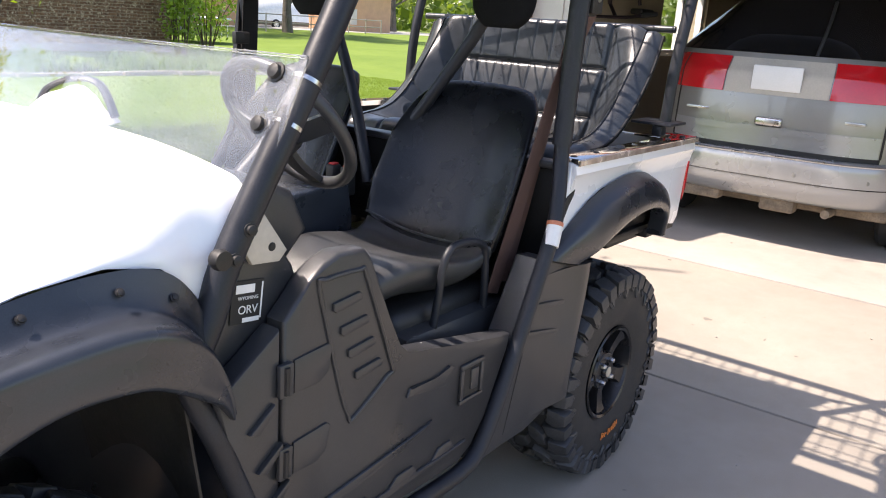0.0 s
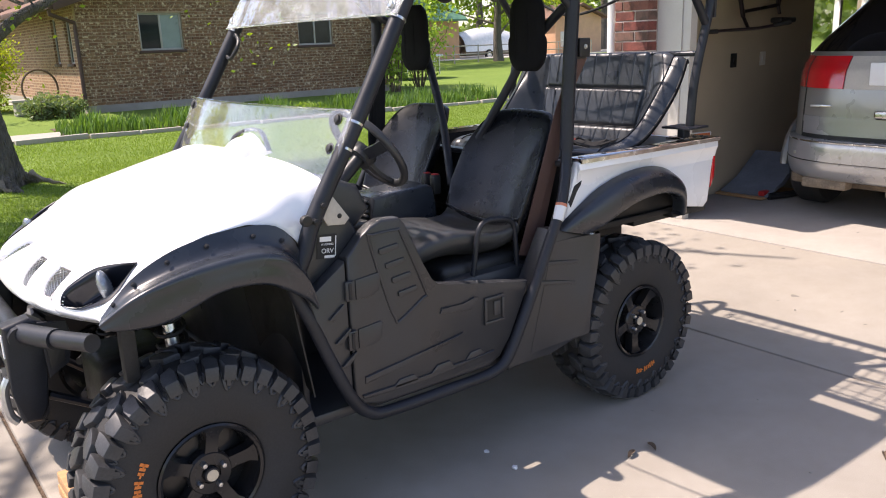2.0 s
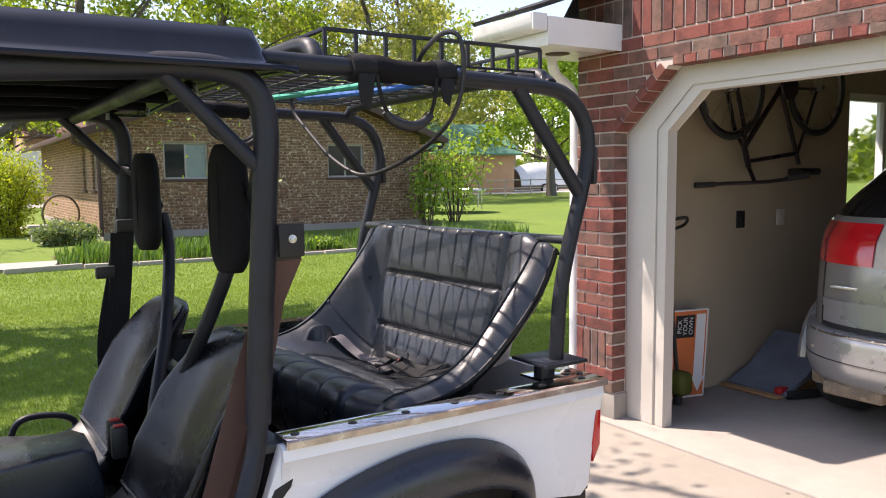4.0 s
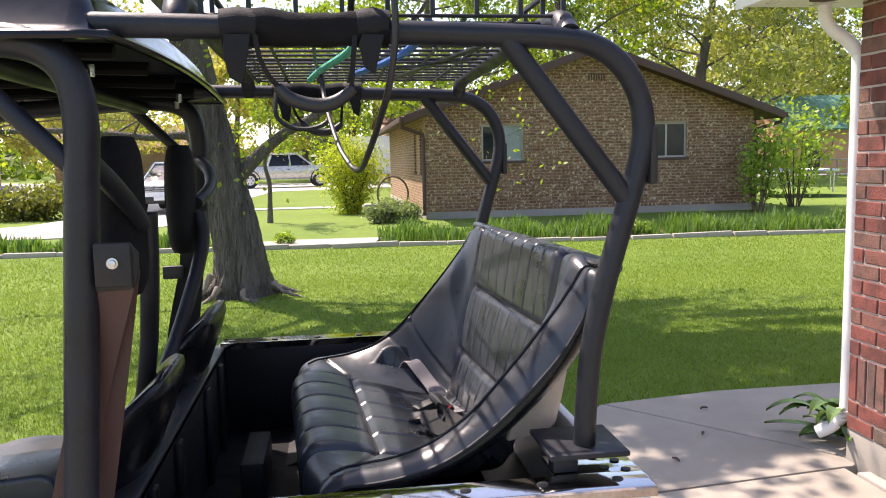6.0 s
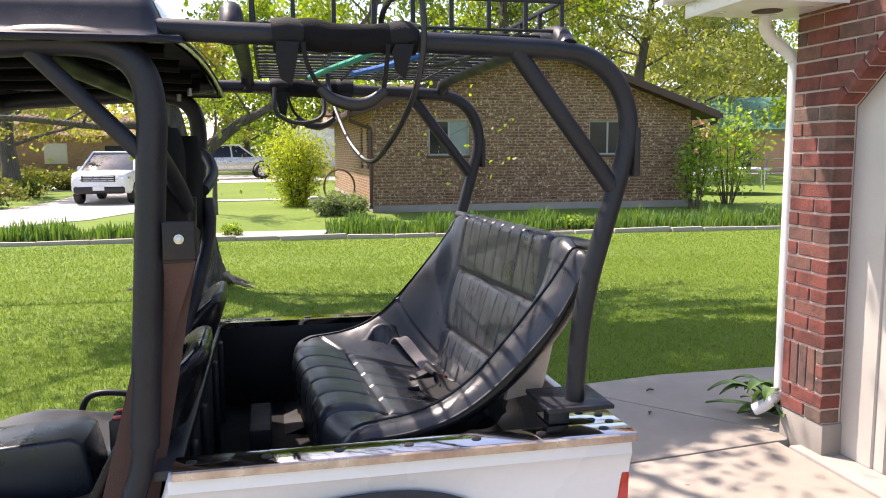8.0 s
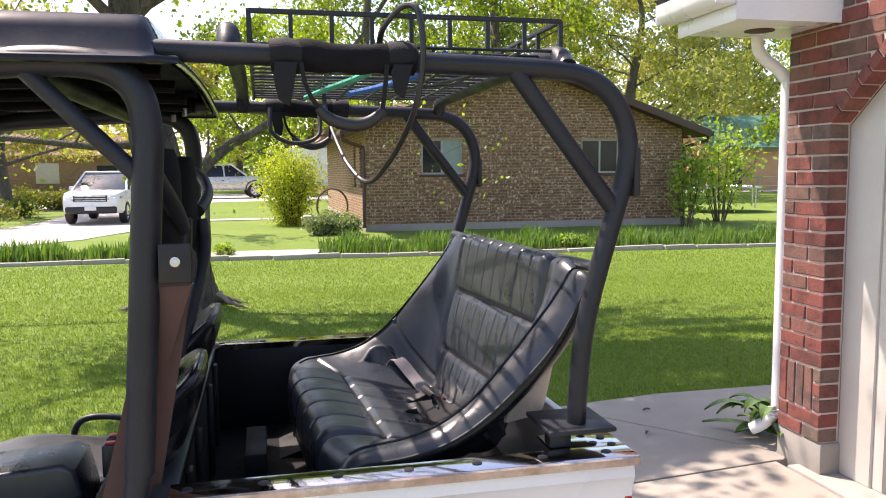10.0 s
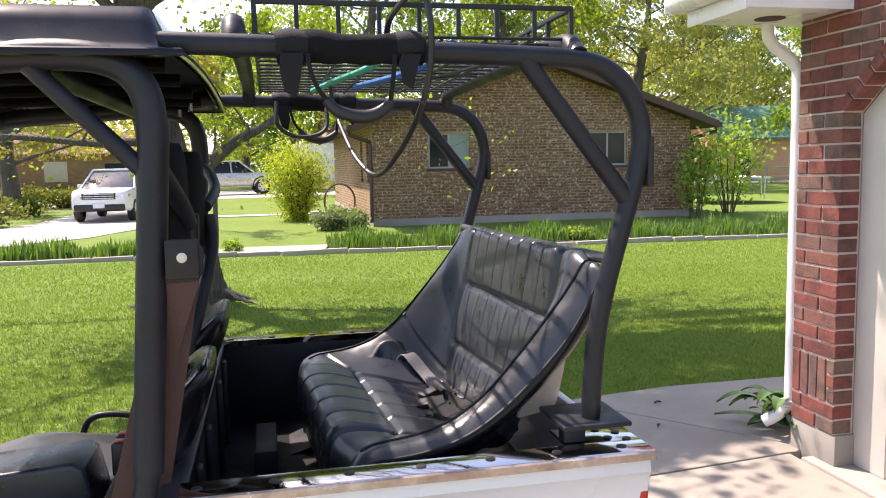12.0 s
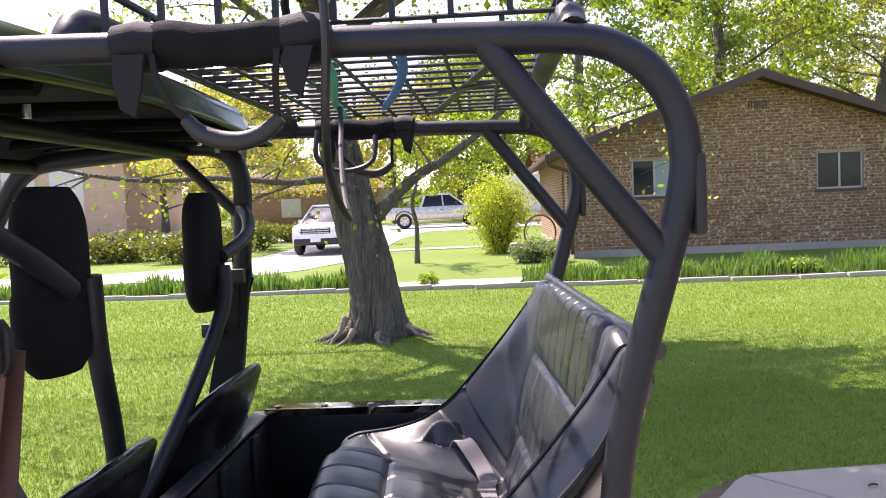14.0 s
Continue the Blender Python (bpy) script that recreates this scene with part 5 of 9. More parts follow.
bm = B()
tube(bm, [steering(k * math.tau / 40, 0.0, 0.166) for k in range(40)], 0.0145, 10, 0, True)
sw = part("steering_wheel", bm, PANEL, utv, "black three-spoke steering wheel")
for a in (0.25, math.pi - 0.25, -math.pi / 2):
    bm = B()
    strap(bm, [steering(a, -0.035, 0.03), steering(a, -0.028, 0.09), steering(a, 0.0, 0.162)], 0.042, 0.014, Vector((0.81, 0, 0.586)).cross(steering(a, 0, 1) - steering(a, 0, 0)), 3)
    part("spoke", bm, PANEL, sw)
bm = B()
tube(bm, [steering(0, -0.055, 0), steering(0, -0.015, 0)], [0.05, 0.055, 0.05], 20)
part("horn_pad", bm, PANEL, sw)
pipe("steering_column", [steering(0, -0.05, 0), (-0.40, -0.34, 0.97)], 0.024, 0)
# centre console with its ribbed front
bm = B()
prism(bm, [(0.0, 0.86), (0.01, 0.945), (0.28, 0.965), (0.31, 0.95), (0.33, 0.86), (0.33, 0.72), (0.0, 0.72)], "y", -0.095, 0.095, 0.012, 3)
con = part("console_box", bm, FLARE, utv, "black console box with ribbed front")
for k in range(4):
    bm = B()
    box(bm, (-0.012, -0.075, 0.865 + k * 0.02), (0.002, 0.075, 0.876 + k * 0.02), 0.003)
    part("rib", bm, PANEL, con)
bm = B()
prism(bm, [(-0.55, 0.38), (-0.55, 0.93), (-0.36, 0.90), (-0.12, 0.83), (0.08, 0.80), (0.45, 0.78), (0.45, 0.38)], "y", -0.13, 0.13, 0.02)
part("tunnel", bm, PANEL, utv)
for x, y, h in ((-0.14, -0.03, 0.18), (-0.10, 0.055, 0.14)):
    bm = B()
    tube(bm, [(x, y, 0.83), (x - 0.02, y, 0.83 + h)], 0.008, 8)
    lv = part("gear_lever", bm, STEEL_K, utv)
    bm = B()
    lathe(bm, [(0.002, 0.035), (0.017, 0.028), (0.021, 0.005), (0.016, -0.025), (0.002, -0.03)], 14, Matrix.Translation((x - 0.022, y, 0.84 + h)) @ Matrix.Rotation(radians(90), 4, "X"))
    part("knob", bm, BLACKP, lv)
bm = B()
box(bm, (-0.10, -0.12, 0.84), (-0.03, 0.12, 0.865), 0.008)
part("gate_plate", bm, PANEL, utv)

SPINE = [(-0.082, 0.735), (-0.078, 0.765), (-0.035, 0.796), (0.08, 0.804), (0.25, 0.772), (0.35, 0.770), (0.435, 0.81), (0.497, 0.93), (0.552, 1.07), (0.598, 1.18), (0.622, 1.237), (0.630, 1.258)]
HALF = [0.12, 0.158, 0.180, 0.195, 0.205, 0.215, 0.228, 0.238, 0.234, 0.208, 0.165, 0.090]
PAD = [0.010, 0.040, 0.054, 0.054, 0.046, 0.040, 0.040, 0.036, 0.032, 0.028, 0.020, 0.005]
WRAP = [0.0, 0.005, 0.015, 0.030, 0.045, 0.060, 0.085, 0.095, 0.078, 0.040, 0.012, -0.004]


def seat_shell(cy):
    """A padded one-piece bucket: its section, a flat oval, follows the cushion and the back; the edges wrap forward."""
    line = spline([(x, 0, z) for x, z in SPINE], 6)
    n = len(line)
    at = np.linspace(0, 1, n)
    half, pad, wrap = (np.interp(at, np.linspace(0, 1, len(v)), v) for v in (HALF, PAD, WRAP))

    def f(u, w):
        i = round(u * (n - 1))
        way = (line[min(i + 1, n - 1)] - line[max(i - 1, 0)]).normalized()
        up = Vector((-way.z, 0, way.x))
        c, d = math.cos(math.tau * w), math.sin(math.tau * w)
        q = math.copysign(abs(c) ** 0.55, c)
        h = math.copysign(abs(d) ** 0.75, d) * pad[i]
        return line[i] + up * (h + wrap[i] * abs(q) ** 2.6) + Vector((0, cy + half[i] * q, 0))
    made = []
    cut = round(0.50 * (n - 1))
    for i0, i1 in ((cut, n - 1), (0, cut)):
        bm = B()
        skin(bm, lambda u, w: f((i0 + (i1 - i0) * u) / (n - 1), w), i1 - i0, 56)
        bmesh.ops.remove_doubles(bm, verts=bm.verts, dist=1e-5)
        bmesh.ops.holes_fill(bm, edges=[e for e in bm.edges if e.is_boundary])
        made.append(bm)
    return made, [f(0.53, 0.5 * k / 40) + Vector((-0.001, 0, 0.002)) for k in range(3, 38)]


for cy, side in ((-0.338, -1), (0.33, 1)):
    (back, base), seam = seat_shell(cy)
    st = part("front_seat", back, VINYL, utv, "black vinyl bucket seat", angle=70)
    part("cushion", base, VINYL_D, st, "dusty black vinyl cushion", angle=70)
    bm = B()
    tube(bm, seam, 0.0042, 6)
    part("piping", bm, VINYL2, st)
    bm = B()
    box(bm, (0.02, cy - 0.19, 0.655), (0.46, cy + 0.19, 0.74), 0.03, seg=3)
    part("seat_base", bm, BLACKP, st)
    pipe("hip_rail", [(0.135, side * 0.552, 0.655), (0.15, side * 0.552, 0.74), (0.168, side * 0.552, 0.845), (0.20, side * 0.552, 0.885), (0.27, side * 0.552, 0.888), (0.33, side * 0.552, 0.87), (0.352, side * 0.552, 0.83), (0.362, side * 0.552, 0.68)], 0.0105, 5)
    # head pad on its raked stem
    px, py = (0.572, -0.400) if side < 0 else (0.548, 0.318)
    bm = B()
    skin(bm, lambda u, w: Vector((px + 0.036 * math.cos(math.tau * w) * (1 - 0.3 * abs(2 * u - 1) ** 6), py + (0.094 + 0.010 * smooth01(0.46, 0.40, u)) * math.sin(math.tau * w) * (1 - abs(2 * u - 1) ** 5 * 0.5), 1.415 + 0.288 * u)), 24, 24)
    bmesh.ops.remove_doubles(bm, verts=bm.verts, dist=1e-4)
    bmesh.ops.holes_fill(bm, edges=bm.edges[:])
    hp = part("head_pad", bm, PADFOAM, utv, "black foam head pad", angle=70)
    bm = B()
    stem = [(px + 0.033, py + 0.05, 1.56), (0.595, -0.322, 1.43), (0.556, -0.208, 1.24), (0.50, -0.10, 1.05), (0.46, -0.06, 0.93)] if side < 0 else [(px + 0.045, py, 1.52), (0.60, 0.28, 1.42), (0.545, 0.13, 1.20), (0.48, 0.01, 1.02), (0.46, -0.03, 0.93)]
    tube(bm, stem, 0.0185, 10, 3)
    part("stem", bm, CAGE, hp)
    bm = B()
    tube(bm, [(0.575 - (0.03 if side > 0 else 0.0), side * 0.632, 1.668), (0.588, side * 0.56, 1.632), (0.602, side * 0.48, 1.585), (px + 0.036, py + side * 0.02, 1.545)], 0.0175, 10, 4)
    part("arm", bm, CAGE, hp)
    for k in (-1, 1):
        bm = B()
        tube(bm, [(px - 0.028, py + k * 0.03, 1.46), (px - 0.032, py + k * 0.034, 1.56), (px - 0.028, py + k * 0.03, 1.66)], 0.006, 6, 3)
        part("pad_rib", bm, PADFOAM, hp)
    # belts
    web = WEB_BR if side < 0 else WEB_BK
    d = 0.0 if side < 0 else 0.075
    bm = B()
    strap(bm, [(0.617 - d, side * 0.648, 1.47), (0.560 - d * 0.8, side * 0.606, 1.30), (0.505 - d * 0.6, side * 0.587, 1.10), (0.450, side * 0.568, 0.90), (0.400, side * 0.552, 0.72)], 0.056, 0.003, (1, 0, -0.2), 5)
    part("seat_belt", bm, web, utv, "brown faded seat belt" if side < 0 else "black seat belt")
    bm = B()
    strap(bm, [(0.617 - d, side * 0.608, 1.49), (0.582 - d * 0.8, side * 0.592, 1.30), (0.540 - d * 0.6, side * 0.574, 1.08), (0.490 - d * 0.3, side * 0.558, 0.86), (0.460, side * 0.550, 0.74)], 0.056, 0.003, (1, 0.1, 0), 4)
    part("seat_belt", bm, web, utv)
    bm = B()
    o = 0.657 if side < 0 else 0.628
    box(bm, (0.590 - d, side * o - 0.006, 1.466), (0.645 - d, side * o + 0.006, 1.534), 0.003)
    rt = part("belt_anchor", bm, STEEL_K, utv)
    bm = B()
    bolt(bm, (0.618 - d, side * (o + 0.0065), 1.503), (0, side, 0), 0.0065, 0.006)
    part("bolt", bm, ALU, rt)
    bm = B()
    box(bm, (0.36, side * 0.03 + 0.01 - 0.016, 0.90), (0.40, side * 0.03 + 0.01 + 0.016, 0.985), 0.006, Matrix.Translation((0, 0, 0)))
    bk = part("belt_buckle", bm, BLACKP, utv)
    bm = B()
    box(bm, (0.367, side * 0.03 - 0.001, 0.984), (0.393, side * 0.03 + 0.021, 0.989), 0.002)
    part("release", bm, RED_P, bk)
    if side > 0:
        continue
    bm = B()
    prism(bm, [(0.585, 1.532), (0.640, 1.532), (0.652, 1.515), (0.650, 1.475), (0.640, 1.458), (0.585, 1.458)], "y", side * 0.635, side * 0.649, 0.004)
    part("anchor_plate", bm, STEEL_K, rt)
bm = B()
strap(bm, [(0.515, 0.595, 1.45), (0.500, 0.590, 1.25), (0.475, 0.580, 1.09)], 0.05, 0.004, (1, 0, 0.1), 3)
part("seat_belt", bm, WEB_BK, utv)
for x, z in ((0.535, 1.475), (0.465, 1.325)):
    bm = B()
    box(bm, (x - 0.03, 0.565, z - 0.02), (x + 0.03, 0.588, z + 0.02), 0.005)
    part("belt_tongue", bm, BLACKP, utv)
# warning label on the near post
bm = B()
tube(bm, [(0.470, -0.684, 0.925), (0.445, -0.690, 0.875)], 0.0222, 14)
lb = part("label", bm, LABELW, utv, "white and orange warning label")
bm = B()
tube(bm, [(0.474, -0.682, 0.933), (0.469, -0.684, 0.923)], 0.0226, 14)
part("label_stripe", bm, LABELR, lb)

# ---- cargo bed ----
bed = new("cargo_bed")
bed.parent = utv
tagged(bed, "white cargo bed with polished cap rails")
for side in (-1, 1):
    s = side
    side_shape = [(0.580, 1.075), (1.478, 1.075), (1.468, 0.985), (1.455, 0.975), (1.44, 0.80), (1.41, 0.775), (1.25, 0.80), (1.235, 0.90), (1.16, 0.965), (1.05, 1.003), (0.94, 1.012), (0.82, 0.998), (0.70, 0.965), (0.60, 0.915), (0.55, 0.868), (0.53, 0.85), (0.522, 0.87), (0.545, 0.96)]
    bm = B()
    prism(bm, side_shape, "y", s * 0.66, s * 0.635, 0.006)
    sp = part("bed_side", bm, WHITE, bed)
    bm = B()
    prism(bm, [(s * 0.655, 1.075), (s * 0.672, 1.068), (s * 0.676, 1.045), (s * 0.664, 1.03), (s * 0.66, 0.985), (s * 0.65, 0.99)], "x", 0.580, 1.478, 0.003)
    part("bed_lip", bm, WHITE, sp)
    bm = B()
    prism(bm, [(0.535, 0.925), (0.565, 0.985), (0.605, 1.002), (0.60, 0.985), (0.575, 0.962), (0.545, 0.905)], "y", s * 0.664, s * 0.655, 0.002)
    part("side_slot", bm, INK, sp)
    bm = B()
    prism(bm, [(s * 0.606, 1.088), (s * 0.671, 1.088), (s * 0.6745, 1.085), (s * 0.6745, 1.068), (s * 0.606, 1.068)], "x", 0.588, 1.488, 0.003)
    cp = part("cap_rail", bm, CHROME, bed, "polished metal cap rail")
    bm = B()
    prism(bm, [(s * 0.675, 1.0865), (s * 0.6795, 1.084), (s * 0.6805, 1.070), (s * 0.677, 1.069)], "x", 0.589, 1.487, 0.0015)
    part("flange", bm, COPPERY, cp, "mottled coppery outer edge")
    for k in range(7):
        bm = B()
        lathe(bm, [(0.010, 0), (0.010, 0.002), (0.003, 0.003)], 12, Matrix.Translation((0.62 + 0.135 * k, s * 0.640, 1.088)) @ Matrix.Rotation(radians(90), 4, "X"))
        part("plug", bm, BLACKP, cp)
    bm = B()
    box(bm, (1.33, min(s * 0.50, s * 0.605), 1.080), (1.487, max(s * 0.50, s * 0.605), 1.087), 0.002)
    cn = part("corner_plate", bm, CHROME, cp, "polished corner plate with holes")
    for hx, hy in ((1.42, 0.53), (1.455, 0.555), (1.425, 0.585), (1.46, 0.60)):
        bm = B()
        lathe(bm, [(0.009, 0), (0.009, 0.001), (0.002, 0.0012)], 12, Matrix.Translation((hx, s * hy, 1.0885)) @ Matrix.Rotation(radians(90), 4, "X"))
        part("hole", bm, INK, cn)
    bm = B()
    box(bm, (0.60, s * 0.612 - 0.006, 0.80), (1.45, s * 0.612 + 0.006, 1.07), 0.004)
    part("bed_inner", bm, TUB, bed)
    bm = B()
    prism(bm, [(1.462, 1.0), (1.478, 1.0), (1.476, 0.905), (1.452, 0.86), (1.448, 0.905)], "y", s * 0.664, s * 0.60, 0.004)
    part("tail_light", bm, RED, bed, "red tail light")
    bm = B()
    box(bm, (1.20, s * 0.62 - 0.03, 0.755), (1.44, s * 0.62 + 0.03, 0.785), 0.006)
    part("rear_stay", bm, STEEL_K, bed)
bm = B()
box(bm, (0.58, -0.635, 0.775), (1.46, 0.635, 0.80), 0.004)
part("bed_floor", bm, TUB, bed)
bm = B()
box(bm, (0.575, -0.635, 0.80), (0.60, 0.635, 1.075), 0.005)
part("bed_front", bm, TUB, bed)
for y in (-0.45, -0.2, 0.2, 0.45):
    bm = B()
    box(bm, (0.60, y - 0.02, 0.80), (0.615, y + 0.02, 1.06), 0.005)
    part("bed_rib", bm, TUB, bed)
bm = B()
box(bm, (0.55, -0.64, 1.055), (0.60, 0.64, 1.077), 0.006)
part("bed_front_rail", bm, PANEL, bed)
bm = B()
box(bm, (1.452, -0.60, 0.80), (1.475, 0.60, 1.072), 0.006)
part("tailgate", bm, WHITE, bed)
bm = B()
tube(bm, [(0.74, -0.28, 0.84), (0.86, -0.20, 0.855), (0.98, -0.05, 0.87)], [0.03, 0.055, 0.05], 14, 4)
part("seat_pedestal", bm, ALU, bed)
bm = B()
box(bm, (0.66, -0.40, 0.80), (0.86, -0.30, 0.83), 0.006)
part("seat_mount", bm, STEEL_K, bed)
bm = B()
box(bm, (0.70, 0.05, 0.80), (0.76, 0.30, 0.90), 0.006)
part("seat_mount", bm, STEEL_K, bed)

bm = B()
box(bm, (1.0, -0.60, 0.74), (1.34, 0.60, 0.80), 0.01)
part("bed_underframe", bm, INK, bed)

# ---- rear bench ----
BENCH = [(0.878, 0.86), (0.858, 0.93), (0.846, 1.005), (0.864, 1.056), (0.92, 1.066), (1.02, 1.046), (1.12, 1.018), (1.215, 0.992), (1.268, 0.998), (1.296, 1.06), (1.325, 1.16), (1.352, 1.26), (1.374, 1.345), (1.388, 1.420), (1.395, 1.444), (1.408, 1.450), (1.424, 1.440)]
RIDGE = [(0.890, 0.86), (0.874, 0.925), (0.868, 0.99), (0.880, 1.044), (0.915, 1.068), (0.955, 1.076), (1.015, 1.084), (1.080, 1.104), (1.130, 1.132), (1.178, 1.170), (1.230, 1.226), (1.286, 1.292), (1.335, 1.352), (1.372, 1.402), (1.392, 1.432), (1.406, 1.436), (1.420, 1.420)]
OUTER = [(0.895, 0.86), (0.882, 0.92), (0.876, 0.98), (0.884, 1.030), (0.915, 1.054), (0.965, 1.058), (1.025, 1.066), (1.095, 1.086), (1.160, 1.122), (1.225, 1.174), (1.285, 1.232), (1.335, 1.290), (1.368, 1.343), (1.390, 1.388), (1.402, 1.416), (1.410, 1.420), (1.420, 1.405)]
bl, rl, ol = (spline([(x, 0, z) for x, z in prof], 12) for prof in (BENCH, RIDGE, OUTER))
NB = len(bl) - 1
PQ, RQ = 0.64, 0.90


def groove(x, width):
    return math.exp(-(x / width) ** 2)


def bench_at(u, q):
    """A place on the bench: u from the front lip to the top of the back, q across: pleated panel, bolster, outer band."""
    i = u * NB
    k = min(int(i), NB - 1)
    t = i - k
    a, r, o = (ln[k].lerp(ln[k + 1], t) for ln in (bl, rl, ol))
    w = abs(q)
    way = (bl[min(k + 2, NB)] - bl[max(k - 1, 0)]).normalized()
    n = Vector((-way.z, 0, way.x))
    d = 0.0
    half = 0.300 - 0.035 * smooth01(0.72, 0.45, u) * smooth01(0.25, 0.45, u)
    if w < PQ:
        p = a.copy()
        y = half * w / PQ
        rim = smooth01(PQ, PQ - 0.05, w)
        if u > 0.55:
            pleat = abs(math.sin(q / PQ * math.pi * 4))
            row = min(abs(u - v) for v in (0.515, 0.600, 0.712))
            d += rim * (0.009 * min(1.0, row / 0.04) ** 0.5 - 0.0042 * max(0.0, 1 - pleat / 0.20) * smooth01(0.0, 0.02, row))
            d -= 0.009 * sum(groove(u - v, 0.0045) for v in (0.600, 0.712))
        else:
            row = min(abs(u - v) for v in (0.12, 0.305, 0.515))
            pleat = abs(math.sin(q / PQ * math.pi * 2.5 + math.pi / 2))
            d += rim * (0.009 * min(1.0, row / 0.07) ** 0.5 + 0.002 * pleat - 0.005 * max(0.0, 1 - pleat / 0.20))
            d -= 0.010 * groove(u - 0.305, 0.005)
    elif w < RQ:
        f = (w - PQ) / (RQ - PQ)
        e = 0.55 * f + 0.45 * smooth01(0.0, 1.0, f)
        p = a.lerp(r, e)
        y = half + (0.425 - half) * (f ** (0.62 if u > 0.5 else 0.9))
        d += 0.012 * math.sin(math.pi * f) * smooth01(0.3, 0.5, u)
        d -= 0.007 * groove(u - 0.535 - 0.05 * f, 0.006) + 0.006 * groove(u - 0.30, 0.006)
    else:
        f = (w - RQ) / (1 - RQ)
        p = r.lerp(o, f)
        y = 0.425 + 0.058 * f ** 0.85
        d += 0.008 * math.sin(math.pi * f)
    d -= 0.010 * groove(w - PQ, 0.010)
    hole = ((u - 0.462) / 0.058) ** 2 + ((w - 0.80) / (0.042 * (1 - min(1.0, abs(u - 0.462) / 0.062) ** 2 * 0.8))) ** 2
    d -= 0.055 * (1 - smooth01(0.60, 1.0, hole)) - 0.003 * groove(hole - 1.25, 0.22)
    d += 0.0010 * noise.noise((p.x * 12, q * 6, p.z * 12)) + 0.0003 * noise.noise((p.x * 45, q * 25, p.z * 45))
    y = -0.030 + math.copysign(y, q)
    return p + n * d + Vector((-0.075 * y, y, 0))


bench = new("bench_seat")
bench.parent = utv
tagged(bench, "black pleated vinyl bench seat with piping")
bm = B()
skin(bm, lambda u, w: bench_at(u, (w - 0.5) * 2), 260, 300)
part("upholstery", bm, VINYL2, bench, angle=80)
for side in (-1, 1):
    def flank(u, w, side=side):
        p = bench_at(u, side)
        deep = 0.030 * smooth01(0.25, 0.5, u) * (1 - smooth01(0.86, 0.98, u))
        p.x += deep * w
        p.z -= w * (0.17 * (1 - smooth01(0.15, 0.42, u)) + 0.024 * (1 - smooth01(0.86, 0.97, u)))
        p.y += side * (0.014 * math.sin(math.pi * w) - 0.030 * w)
        p.z = max(p.z, 0.82)
        return p
    bm = B()
    skin(bm, flank, 90, 8)
    part("bench_side", bm, VINYL, bench, angle=70)
    bm = B()
    tube(bm, [bench_at(k / 120, side) + Vector((0, side * 0.001, 0.001)) for k in range(121)], 0.0042, 6)
    part("piping", bm, PIPING, bench)
    bm = B()
    tube(bm, [bench_at(0.22 + 0.72 * k / 100, side * RQ) + Vector((-0.001, 0, 0.001)) for k in range(101)], 0.0032, 6)
    part("piping", bm, VINYL, bench)
for v in (0.600, 0.712):
    bm = B()
    tube(bm, [bench_at(v, q) + Vector((-0.003, 0, 0.002)) for q in np.linspace(-0.62, 0.62, 41)], 0.0022, 5)
    part("piping", bm, PIPING, bench)
bm = B()
tube(bm, [bench_at(0.305, q) + Vector((0, 0, 0.004)) for q in np.linspace(-0.62, 0.62, 41)], 0.0020, 5)
part("piping", bm, PIPING, bench)
bm = B()
skin(bm, lambda u, w: Vector((1.420 + 0.016 * math.sin(math.pi * u) - 0.025 * (1 - u) - 0.15 * abs(2 * w - 1) ** 8 * (1 - smooth01(0.35, 0.75, u)) - 0.075 * (w - 0.5) * 0.87, -0.030 + (w - 0.5) * (0.84 + 0.05 * u), 1.10 + 0.33 * u)), 24, 32)
thicken(bm, 0.008)
part("bench_back", bm, SHELL, bench, "pale shell of the bench", angle=60)
# lap belts lying on the bench
bm = B()
strap(bm, [bench_at(u, q) + Vector((0, 0, h)) for u, q, h in ((0.478, 0.80, 0.010), (0.474, 0.755, 0.014), (0.468, 0.69, 0.012), (0.460, 0.60, 0.008), (0.452, 0.48, 0.010), (0.450, 0.34, 0.008), (0.462, 0.20, 0.012), (0.470, 0.08, 0.016))], 0.042, 0.003, (1, 0.3, 0), 5)
part("lap_belt", bm, WEB_GR, bench, "grey lap belt with black buckle")
for k, (x, y, z, yaw) in enumerate(((1.17, -0.03, 1.05, 25), (1.19, -0.10, 1.045, 60), (1.155, -0.09, 1.04, -20), (1.20, -0.05, 1.06, 110))):
    bm = B()
    box(bm, (-0.038, -0.018, -0.009), (0.038, 0.018, 0.009), 0.005, pose(x, y, z, 8 * k, -12, yaw))
    bk = part("buckle", bm, BLACKP, bench)
    if k == 1:
        bm = B()
        box(bm, (0.010, -0.016, 0.0085), (0.034, 0.016, 0.0105), 0.001, pose(x, y, z, 8, -12, yaw))
        part("release", bm, RED_P, bk)
bm = B()
strap(bm, [(1.21, -0.32, 1.075), (1.19, -0.24, 1.05), (1.16, -0.16, 1.05), (1.17, -0.10, 1.06), (1.22, -0.14, 1.04), (1.25, -0.22, 1.06)], 0.042, 0.003, (1, -0.2, 0.3), 5)
part("lap_belt", bm, WEB_BK, bench)

